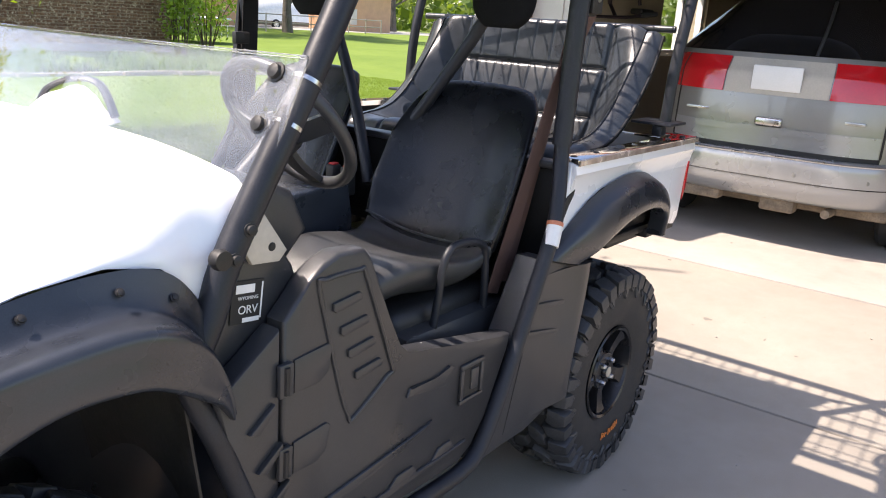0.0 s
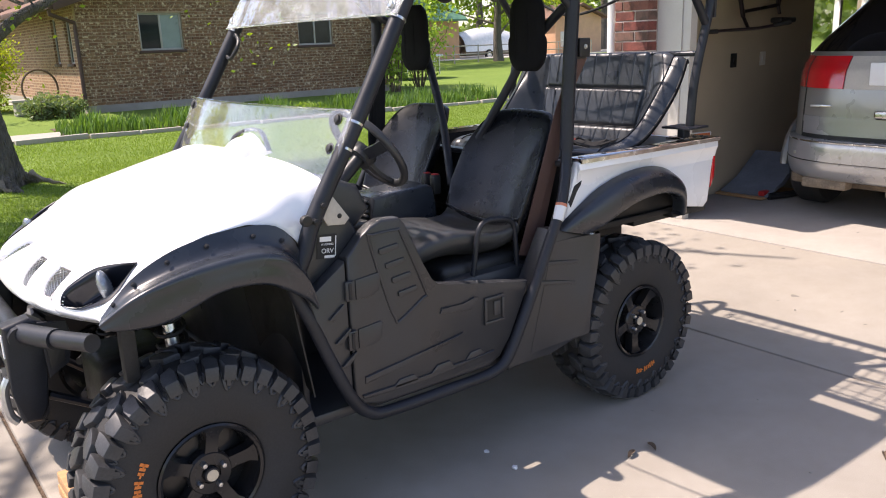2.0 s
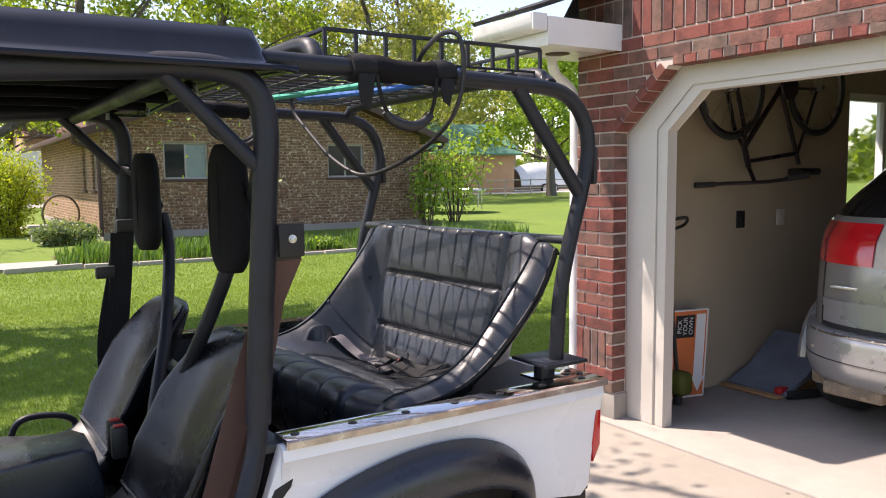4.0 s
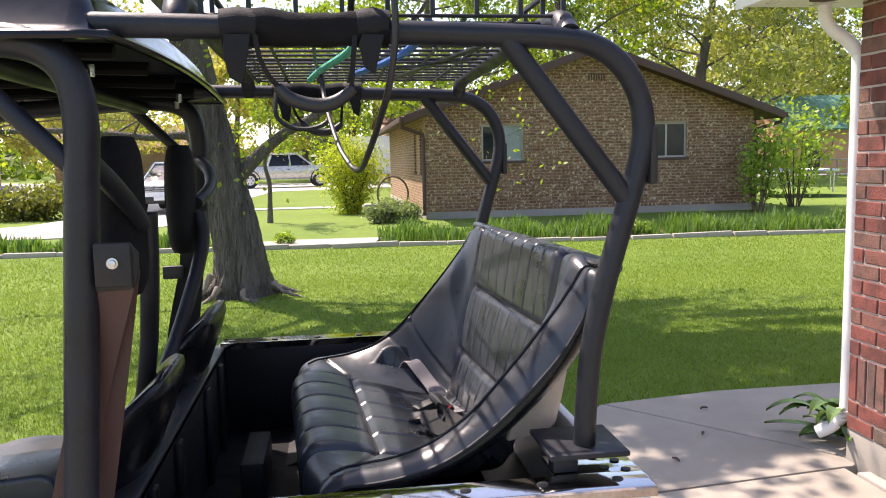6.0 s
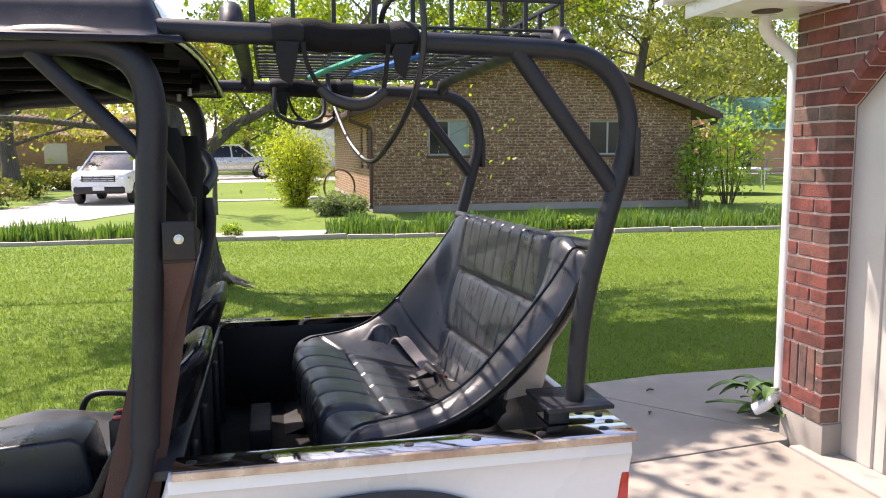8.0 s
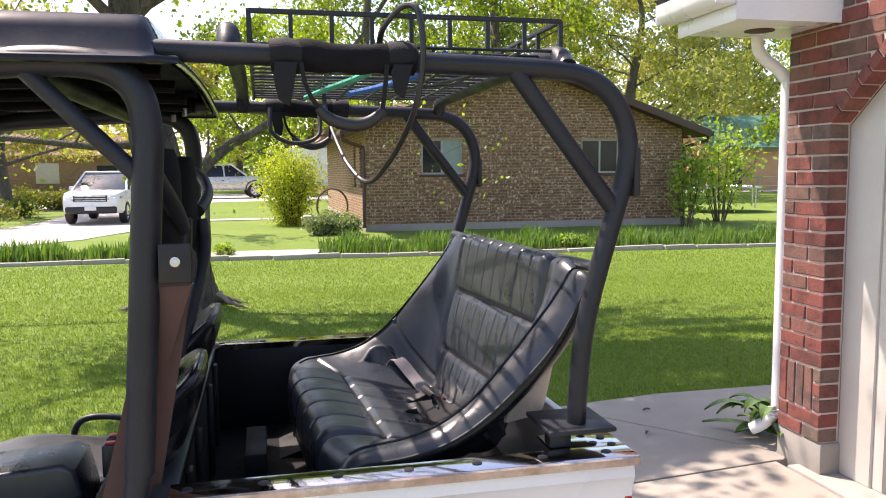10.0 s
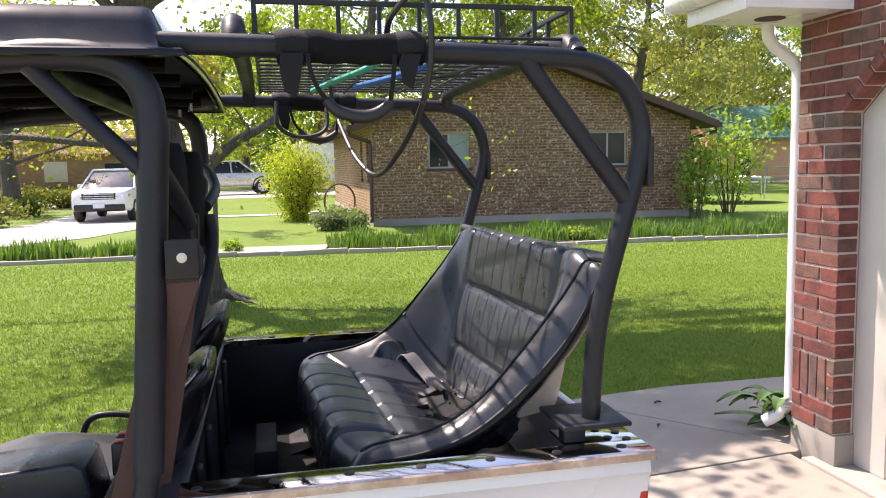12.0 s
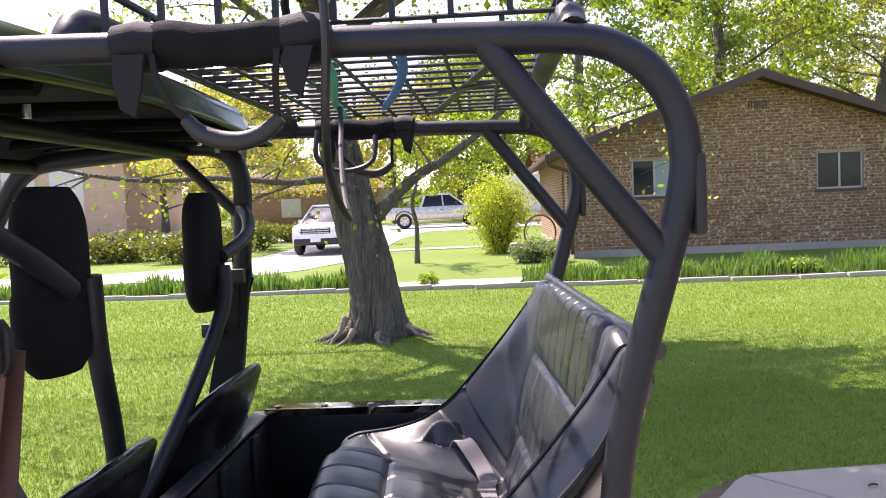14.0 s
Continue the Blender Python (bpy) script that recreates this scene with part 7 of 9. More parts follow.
BOUGHS = [
    [(-0.16, 8.33, 1.52), (0.10, 8.3, 1.78), (0.42, 8.25, 2.03), (0.78, 8.2, 2.22), (1.35, 8.05, 2.62), (2.0, 7.9, 3.3), (2.6, 7.8, 4.2)],
    [(-0.42, 8.36, 1.95), (-0.85, 8.38, 2.02), (-1.25, 8.4, 2.0), (-2.2, 8.45, 2.1), (-3.3, 8.5, 2.12), (-4.4, 8.4, 2.35), (-5.4, 8.3, 2.8)],
    [(-0.72, 8.4, 3.3), (-1.3, 8.1, 3.9), (-2.3, 7.7, 4.7), (-3.2, 7.4, 5.8)],
    [(-0.75, 8.42, 3.5), (-0.1, 8.6, 4.2), (0.9, 8.9, 4.9), (1.9, 9.2, 5.8), (2.6, 9.4, 6.8)],
    [(-0.84, 8.5, 4.6), (-0.7, 7.7, 5.3), (-0.3, 6.8, 6.1), (0.1, 6.0, 7.2)],
    [(-0.84, 8.5, 4.9), (-1.3, 9.4, 5.7), (-1.8, 10.4, 6.6), (-2.2, 11.2, 7.6)],
    [(-0.9, 8.55, 5.8), (0.2, 8.1, 6.8), (1.2, 7.6, 7.8), (1.9, 7.2, 8.9)],
    [(-0.92, 8.6, 6.4), (-2.0, 8.2, 7.3), (-3.0, 7.9, 8.4)],
    # boughs from here lie mostly out of view, added to shade lawn and drive
    [(-0.76, 8.42, 3.6), (0.8, 8.3, 4.5), (2.4, 7.9, 5.0), (4.2, 7.3, 5.3)],
    [(-0.84, 8.5, 4.4), (1.0, 7.4, 5.4), (2.4, 6.6, 5.8), (3.6, 6.0, 6.1)],
    [(-0.84, 8.5, 4.2), (-0.4, 7.2, 5.0), (0.3, 5.9, 5.5), (0.9, 4.8, 5.8)],
    [(-0.84, 8.5, 4.5), (0.2, 7.0, 5.6), (1.0, 5.9, 6.2), (1.9, 5.1, 6.6)],
    [(-0.86, 8.5, 5.1), (1.2, 9.0, 5.9), (3.0, 8.8, 6.2), (4.8, 8.6, 6.4)],
    [(-0.95, 8.6, 6.8), (-0.4, 9.4, 7.8), (0.2, 10.0, 8.8)],
    [(-0.84, 8.5, 4.0), (-0.7, 6.6, 4.8), (-0.2, 5.0, 5.3), (0.3, 3.6, 5.6), (0.7, 2.6, 5.8)],
    [(-0.84, 8.5, 4.2), (-2.2, 6.4, 5.2), (-3.4, 4.2, 5.7), (-4.4, 2.2, 6.0), (-4.9, 1.2, 6.2)],
    [(-0.84, 8.5, 4.3), (-2.0, 7.6, 4.9), (-3.0, 6.8, 5.2), (-3.9, 5.9, 5.4)],
]
for L in BOUGHS:
    r0 = 0.10 if L[0][2] < 1.8 else 0.065 if L[0][2] < 3 else 0.085
    limb(bm, L, r0, 0.014, 8, 4)
    line = spline(L, 4)
    for q in range(9):
        p = line[int(len(line) * rg.uniform(0.3, 0.99))]
        e = p + Vector((rg.gauss(0, 0.75), rg.gauss(0, 0.75), rg.gauss(0.1, 0.5)))
        limb(bm, [p, (p + e) / 2 + Vector((0, 0, 0.08)), e], 0.018, 0.004, 4, 2)
        tips += [e, (p + e) / 2]
        for w in range(2):
            e2 = e + Vector((rg.gauss(0, 0.4), rg.gauss(0, 0.4), rg.gauss(-0.15, 0.3)))
            limb(bm, [e, (e + e2) / 2, e2], 0.006, 0.002, 3, 1)
            tips.append(e2)
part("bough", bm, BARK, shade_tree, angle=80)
tp = np.array([list(t) for t in tips])
wts = np.where(tp[:, 2] < 2.6, 0.30, 1.0)
pick = rn.choice(len(tp), 26000, p=wts / wts.sum())
cs = tp[pick] + rn.normal(size=(26000, 3)) * np.array([0.30, 0.30, 0.22])
high = tp[((tp[:, 0] > 0.2) | (tp[:, 1] < 6.6)) & (tp[:, 2] > 4.0)]
leaves("crown", cs, rn.uniform(0.028, 0.062, len(cs)), LEAF_A, shade_tree, rn, droop=0.7)
# extra overhead leaves, out of view, thicken the shade on the ground
wts = rn.uniform(0, 1, len(high)) ** 2.2
cs = high[rn.choice(len(high), 3500, p=wts / wts.sum())] + rn.normal(size=(3500, 3)) * np.array([0.20, 0.14, 0.10])
leaves("crown", cs, rn.uniform(0.05, 0.105, len(cs)), LEAF_A, shade_tree, rn, droop=0.7)
# unseen leaf sprays added overhead to dapple the slabs by the garage
near = tp[(tp[:, 0] > -0.7) & (tp[:, 0] < 1.6) & (tp[:, 1] > 2.9) & (tp[:, 1] < 6.0) & (tp[:, 2] > 4.5)]
wts = rn.uniform(0, 1, len(near)) ** 2
shade_sprays = near[rn.choice(len(near), 22, p=wts / wts.sum())]
cs = np.repeat(shade_sprays, 150, 0) + rn.normal(size=(22 * 150, 3)) * np.array([0.22, 0.08, 0.05])
leaves("crown", cs, rn.uniform(0.07, 0.12, len(cs)), LEAF_A, shade_tree, rn, droop=0.7)
# further unseen sprays, off the twigs, cast shade streaks on the lawn
shade_tips = tp[(tp[:, 0] > -2.6) & (tp[:, 0] < 5.5) & (tp[:, 1] > 5.2) & (tp[:, 1] < 10.5) & (tp[:, 2] > 4.5)]
middle = shade_tips[(shade_tips[:, 0] > -0.4) & (shade_tips[:, 0] < 3.0) & (shade_tips[:, 1] > 5.9)]
shade_tips = np.concatenate([shade_tips[rn.randint(0, len(shade_tips), 75)], middle[rn.randint(0, len(middle), 45)]])
shade_sprays = shade_tips * np.array([1, 1, 0.35]) + np.array([0, 0, 3.7])
cs = np.repeat(shade_sprays, 210, 0) + rn.normal(size=(120 * 210, 3)) * np.array([0.40, 0.075, 0.06])
cs[:, 1] += 0.25 * (cs[:, 0] - np.repeat(shade_sprays[:, 0], 210)) * np.repeat(rn.normal(size=120), 210)
leaves("crown", cs, rn.uniform(0.09, 0.15, len(cs)), LEAF_A, shade_tree, rn, droop=0.7)

grow("young_tree", "thin young tree with sparse leaves", -0.55, 17.91, 3.6, 0.9, 0.055, LEAF_A, 900, 0.06, 5, 0.5, 0.8, 0.3, limbs=8)
grow("yellow_tree", "tree in pale yellow-green spring leaf", -7.99, 28.12, 7.5, 4.2, 0.26, LEAF_Y, 9000, 0.095, 6, 0.26, 0.35, 0.55, limbs=12)
far = [(-13, 44, 9, 5.0, LEAF_Y), (-21, 52, 10, 5.5, LEAF_Y), (-5, 52, 9.5, 5, LEAF_Y), (-31, 62, 11, 6, LEAF_A), (2.5, 47, 11, 5, LEAF_A), (6.0, 36, 15, 6.0, LEAF_A), (12.5, 38, 16.5, 6.5, LEAF_A), (19.5, 36, 13.5, 6, LEAF_W), (26, 43, 15, 6.5, LEAF_W), (34, 52, 13, 6, LEAF_W), (30, 33, 10, 4.5, LEAF_S), (43, 50, 14, 6.5, LEAF_A), (54, 46, 13, 6, LEAF_A), (40, 62, 15, 7, LEAF_D), (-42, 58, 12, 6, LEAF_D), (16, 54, 17, 7, LEAF_D), (-1, 62, 13, 6, LEAF_D), (60, 60, 14, 7, LEAF_D), (24, 60, 16, 7, LEAF_A)]
for k, (x, y, h, s, m_) in enumerate(far):
    grow("tall_tree", "tall leafy tree in tan bud" if m_ is LEAF_W else "tall tree in fresh green leaf" if m_ is not LEAF_Y else "street tree in yellow-green leaf", x, y, h, s, 0.022 * h, m_, 11000 if y < 50 else 7000, 0.16 if y < 50 else 0.23, 20 + k, 0.18, 0.45, 1.05, limbs=15, twigs=5)
# a wood that closes the distance
rn = np.random.RandomState(9)
n = 34000
ang = rn.uniform(-1.2, 1.3, n)
dist = rn.uniform(85, 150, n)
cx, cy = dist * np.sin(ang), dist * np.cos(ang)
hh = 5.5 + 3.5 * np.sin(ang * 17) + 2.5 * np.sin(ang * 41 + 1) + rn.uniform(-1, 1, n)
cs = np.stack([cx, cy, 0.4 + np.abs(rn.uniform(0, 1, n)) * np.maximum(3.0, hh)], 1)
wood = leaves("far_woods", cs, rn.uniform(0.5, 1.2, n), LEAF_D, None, rn, 1.3)
tagged(wood, "distant belt of green trees", "woods", kind="stuff")


def bush(name, label, x, y, rx, ry, h, material, n, size, seed, stems=14, bare=0.25, group=""):
    """A shrub: fanned stems from the ground and leaves in clumps towards their ends."""
    rg, rn = random.Random(seed), np.random.RandomState(seed)
    z0 = rise(y)
    ob = thing(name, label, "shrub", group)
    bm = B()
    tips = []
    for k in range(stems):
        a = k * 2.4 + rg.uniform(-0.3, 0.3)
        f = math.sqrt((k + 0.5) / stems)
        e = Vector((x + rx * f * math.cos(a) * 0.85, y + ry * f * math.sin(a) * 0.85, z0 + h * rg.uniform(0.72, 1.0) * (1 - 0.3 * f * f)))
        b = Vector((x + 0.12 * math.cos(a), y + 0.12 * math.sin(a), z0 - 0.05))
        mid = b.lerp(e, 0.5) + Vector((0, 0, 0.12 * h))
        limb(bm, [b, mid, e], 0.022, 0.006, 5, 3)
        tips += [b.lerp(e, t) + Vector((rg.gauss(0, 0.1) * rx, rg.gauss(0, 0.1) * ry, 0.06)) for t in np.linspace(bare, 1.0, 7)]
        for q in range(3):
            p = mid.lerp(e, rg.random())
            t = p + Vector((rg.gauss(0, 0.22) * rx, rg.gauss(0, 0.22) * ry, rg.gauss(0.05, 0.12) * h))
            limb(bm, [p, t], 0.007, 0.003, 4, 0)
            tips.append(t)
    part("stem_fan", bm, TWIG, ob)
    tp = np.array([list(t) for t in tips])
    cs = tp[rn.randint(0, len(tp), n)] + rn.normal(size=(n, 3)) * np.array([rx, ry, h * 0.5]) * 0.16
    cs[:, 2] = np.maximum(cs[:, 2], z0 + 0.03)
    leaves("foliage", cs, size * rn.uniform(0.6, 1.3, n), material, ob, rn)
    return ob


bush("forsythia_bush", "rounded bright yellow-green garden bush", 1.55, 20.65, 1.05, 1.0, 2.15, LEAF_B, 9500, 0.048, 31, 34, 0.12)
bush("lilac_shrub", "tall open shrub with fresh green leaves", 13.35, 18.0, 1.35, 1.2, 2.75, LEAF_S, 1500, 0.085, 32, 13, 0.42)
bush("lilac_shrub", "dark leafy shrub against the brick wall", 11.6, 16.75, 0.7, 0.4, 2.1, LEAF_S, 700, 0.09, 33, 9, 0.3)
for k, (x, y, rx, h) in enumerate(((2.1, 16.9, 0.42, 0.42), (2.75, 16.8, 0.45, 0.45), (2.45, 17.31, 0.5, 0.5))):
    bush("sage_clump", "low grey-green garden clump", x, y, rx, rx * 0.8, h, SAGE, 1100, 0.05, 40 + k, 10, 0.15, "garden clumps")
for k, (x, y, rx, ry, h) in enumerate(((-10.66, 23.3, 2.6, 1.3, 0.95), (-7.55, 21.75, 1.8, 1.1, 0.8), (-14.11, 24.29, 2.6, 1.5, 1.05), (-8.92, 31.48, 2.0, 0.9, 0.8), (-6.59, 31.14, 1.8, 0.9, 0.75))):
    bush("juniper_hedge", "low spreading olive juniper hedge", x, y, rx, ry, h, HEDGE, 3600, 0.085, 50 + k, 22, 0.1, "low hedges")
bush("flower_clump", "small dark green clump by the tree", -7.25, 27.31, 0.7, 0.6, 0.6, LEAF_D, 1100, 0.07, 60, 10, 0.1, "garden clumps")
bush("flower_clump", "small bright green clump by the edging", 0.02, 14.05, 0.22, 0.2, 0.22, LEAF_S, 350, 0.045, 61, 8, 0.1, "garden clumps")
bush("flower_clump", "small bright green clump by the edging", 7.2, 14, 0.45, 0.2, 0.26, LEAF_S, 600, 0.05, 62, 8, 0.1, "garden clumps")


def blades(name, label, roots, heights, width, material, seed, lean=0.22, kind="stuff", category="plants", bend=0.5):
    """Long pointed blades that lean apart, as one mesh."""
    rn = np.random.RandomState(seed)
    n = len(roots)
    r = np.asarray(roots, float)
    hgt = np.asarray(heights, float)[:, None]
    a = rn.uniform(0, math.tau, n)
    out = np.stack([np.cos(a), np.sin(a), np.zeros(n)], 1)
    side = np.stack([-np.sin(a), np.cos(a), np.zeros(n)], 1) * width * rn.uniform(0.7, 1.3, (n, 1))
    k = lean * rn.uniform(0.1, 1.0, (n, 1))
    mid = r + out * hgt * k * 0.4 + np.array([0, 0, 1.0]) * hgt * 0.55
    top = r + out * hgt * k * (1 + bend) + np.array([0, 0, 1.0]) * hgt
    v = np.stack([r - side * 0.4, r + side * 0.4, mid + side * 0.5, top, mid - side * 0.5], 1).reshape(-1, 3)
    i = np.arange(n)[:, None] * 5
    me = bpy.data.meshes.new(name)
    me.vertices.add(5 * n)
    me.vertices.foreach_set("co", v.ravel())
    loops = (i + np.array([[0, 1, 2, 4, 4, 2, 3]])).ravel()
    me.loops.add(7 * n)
    me.loops.foreach_set("vertex_index", loops)
    me.polygons.add(2 * n)
    st = np.stack([np.arange(n) * 7, np.arange(n) * 7 + 4], 1).ravel()
    me.polygons.foreach_set("loop_start", st)
    me.polygons.foreach_set("loop_total", np.tile([4, 3], n))
    me.update()
    me.validate()
    me.materials.append(material)
    return tagged(new(name, me), label, category, kind=kind)


rn = np.random.RandomState(70)
for x0, x1, y0, y1, n in ((-13, -1.5, 13.95, 14.6, 4200), (1.95, 6.6, 13.6, 14.7, 2400), (7.5, 12.6, 13.35, 14.7, 2200), (6.4, 7.6, 13.7, 14.6, 350)):
    cx = np.round(rn.uniform(x0, x1, n) / 0.13) * 0.13 + rn.normal(0, 0.035, n)
    cy = np.round(rn.uniform(y0, y1, n) / 0.16) * 0.16 + rn.normal(0, 0.04, n)
    cz = np.array([rise(q) for q in cy])
    hs = 0.37 * rn.uniform(0.45, 1.2, n) * (0.82 + 0.22 * np.sin(cx * 3.1) + 0.14 * np.sin(cx * 7.7 + 1))
    blades("iris_bed", "bed of upright green iris blades", np.stack([cx, cy, cz], 1), hs, 0.032, IRIS, 71, 0.30)
# lawn blades, denser towards the drive
rn = np.random.RandomState(80)


def inside(x, y, outline):
    """Which of many places lie within an outline."""
    hit = np.zeros(len(x), bool)
    for (ax, ay), (bx, by) in zip(outline, outline[1:] + outline[:1]):
        if ay != by:
            hit ^= ((ay > y) != (by > y)) & (x < (bx - ax) * (y - ay) / (by - ay) + ax)
    return hit


def turf(n, x0, x1, y0, y1, h, w, seed):
    x, y = rn.uniform(x0, x1, n), rn.uniform(y0, y1, n)
    keep = ~((x < 1.9) & (y < 1.80)) & ~((x > 1.75) & (y < 2.99 - 0.75 * np.maximum(0, 2.6 - x))) & ~((x > 1.2) & (y < 2.2)) & (np.hypot(x + 0.23, y - 8.35) > 0.42)
    for outline in PAVED:
        keep &= ~inside(x, y, outline)
    x, y = x[keep], y[keep]
    z = np.array([rise(q) for q in y])
    blades("grass", "short bright green grass blades", np.stack([x, y, z], 1), h * rn.uniform(0.5, 1.2, len(x)), w, GRASS, seed, 0.8, category="grass", bend=0.8)


turf(190000, -4.5, 9.0, 1.75, 5.5, 0.032, 0.0050, 81)
turf(150000, -8, 12, 5.5, 9.5, 0.032, 0.0066, 82)
turf(90000, -11, 14, 9.5, 13.4, 0.032, 0.009, 83)

# plant beside the downspout
hosta = thing("broad_leaf_plant", "broad-leaved green plant lying beside the downspout", "plant")
rg = random.Random(90)
for k in range(17):
    a = radians(85 + 155 * (k + rg.random()) / 17)
    ln, tip = rg.uniform(0.22, 0.44), rg.uniform(0.0, 0.26)
    d, w0 = Vector((math.cos(a), math.sin(a), 0)), rg.uniform(0.034, 0.056)
    sd = Vector((-d.y, d.x, 0))
    bm = B()
    skin(bm, lambda u, w: Vector((3.70, 1.93, 0.09)) + d * ln * u + sd * w0 * (w - 0.5) * 2 * math.sin(math.pi * min(1, u * 0.97 + 0.03)) ** 0.7 + Vector((0, 0, tip * math.sin(u * 2.2) - 0.02 * u * u + 0.012 * abs(2 * w - 1))), 10, 4)
    part("leaf", bm, HOSTA, hosta)

# ---- vehicles across the lawn ----


def car_wheel(parent, x, y, r, w, side):
    hub = new("wheel")
    hub.parent = parent
    hub.matrix_basis = pose(x, y, r, 0, 0, 0 if side < 0 else 180)
    bm = B()
    lathe(bm, [(r * 0.62, -w * 0.42), (r * 0.70, -w / 2), (r * 0.92, -w / 2), (r, -w * 0.36), (r, w * 0.36), (r * 0.92, w / 2), (r * 0.6, w / 2)], 32, cap=False)
    part("tyre", bm, RUBBER, hub)
    bm = B()
    lathe(bm, [(r * 0.63, -w * 0.44), (r * 0.58, -w * 0.30), (r * 0.50, -w * 0.28), (r * 0.16, -w * 0.40), (0.004, -w * 0.41)], 32, cap=False)
    part("rim", bm, ALU, hub)
    for k in range(6):
        bm = B()
        box(bm, (r * 0.26, -w * 0.42, -r * 0.05), (r * 0.5, -w * 0.30, r * 0.05), 0.006, Matrix.Rotation(k * math.tau / 6, 4, "Y"))
        part("spoke", bm, BLACKP, hub)


def cross_section_body(bm, xs, halves, belts, floors):
    """A body drawn along x; at each x its half width, the height of its shoulder and of its floor."""
    rings = []
    for x, w, zb, zf in zip(xs, halves, belts, floors):
        sec = [(-w * 0.93, zf), (-w, zf + 0.10), (-w, (zf + zb) / 2 + 0.05), (-w * 0.985, zb - 0.10), (-w * 0.93, zb), (0, zb + 0.02), (w * 0.93, zb), (w * 0.985, zb - 0.10), (w, (zf + zb) / 2 + 0.05), (w, zf + 0.10), (w * 0.93, zf)]
        rings.append([bm.verts.new((x, y, z)) for y, z in sec])
    n = len(rings[0])
    for a, b in zip(rings, rings[1:]):
        for k in range(n):
            bm.faces.new((a[k], a[(k + 1) % n], b[(k + 1) % n], b[k]))
    bm.faces.new(rings[0])
    bm.faces.new(rings[-1][::-1])


def cabin(bm, foot, top, w0, w1, z0, z1):
    """The glass house of a car: from its foot (rear, front) to its roof (rear, front)."""
    v = [bm.verts.new(p) for p in ((foot[0], -w0, z0), (foot[1], -w0, z0), (foot[1], w0, z0), (foot[0], w0, z0), (top[0], -w1, z1), (top[1], -w1, z1), (top[1], w1, z1), (top[0], w1, z1))]
    for f in ((0, 1, 5, 4), (1, 2, 6, 5), (2, 3, 7, 6), (3, 0, 4, 7), (4, 5, 6, 7), (0, 3, 2, 1)):
        bm.faces.new([v[i] for i in f])
    rounded(bm, bm.edges[:], 0.03, 2)


def suv(m, label, paint):
    ob = thing("parked_car", label, "car", m=m)
    bm = B()
    cross_section_body(bm, [-2.35, -2.25, -1.6, 0.6, 1.2, 2.1, 2.32, 2.40], [0.86, 0.93, 0.97, 0.97, 0.96, 0.93, 0.84, 0.66], [1.02, 1.05, 1.09, 1.12, 1.11, 1.04, 0.99, 0.90], [0.42, 0.36, 0.34, 0.34, 0.34, 0.36, 0.40, 0.46])
    part("body", bm, paint, ob, angle=50)
    bm = B()
    cabin(bm, (-2.25, 1.15), (-2.0, 0.10), 0.88, 0.68, 1.08, 1.70)
    part("glasshouse", bm, CARGLASS, ob)
    bm = B()
    box(bm, (-2.05, -0.70, 1.68), (0.14, 0.70, 1.76), 0.04, seg=3)
    part("roof", bm, paint, ob)
    for s in (-1, 1):
        for a, b in (((1.15, s * 0.885, 1.08), (0.12, s * 0.69, 1.70)), ((-0.4, s * 0.905, 1.05), (-0.42, s * 0.72, 1.70)), ((-1.5, s * 0.905, 1.05), (-1.45, s * 0.72, 1.70))):
            bm = B()
            tube(bm, [a, b], 0.035, 8)
            part("pillar", bm, paint, ob)
        for x in (-1.5, 1.45):
            car_wheel(ob, x, s * 0.85, 0.37, 0.24, s)
        bm = B()
        prism(bm, [(2.33, s * 0.50), (2.42, s * 0.50), (2.36, s * 0.74), (2.18, s * 0.90), (2.05, s * 0.93), (2.10, s * 0.80)], "z", 0.77, 0.93, 0.03, 3)
        part("headlight", bm, REFLECT, ob)
        bm = B()
        box(bm, (0.55, s * 1.0 - 0.10, 1.08), (0.68, s * 1.0 + 0.08, 1.24), 0.03)
        part("mirror", bm, paint, ob)
    for k in range(3):
        bm = B()
        box(bm, (2.36, -0.48, 0.775 + 0.07 * k), (2.435, 0.48, 0.805 + 0.07 * k), 0.01)
        part("grille_bar", bm, ALU, ob)
    bm = B()
    box(bm, (2.33, -0.53, 0.75), (2.42, 0.53, 0.96), 0.02)
    part("grille", bm, BLACKP, ob)
    bm = B()
    box(bm, (2.22, -0.80, 0.36), (2.44, 0.80, 0.60), 0.07, seg=3)
    part("bumper", bm, BLACKP, ob)
    bm = B()
    box(bm, (2.44, -0.18, 0.47), (2.47, 0.18, 0.61), 0.01)
    part("number_plate", bm, LABELW, ob, "plain pale number plate")
    return ob


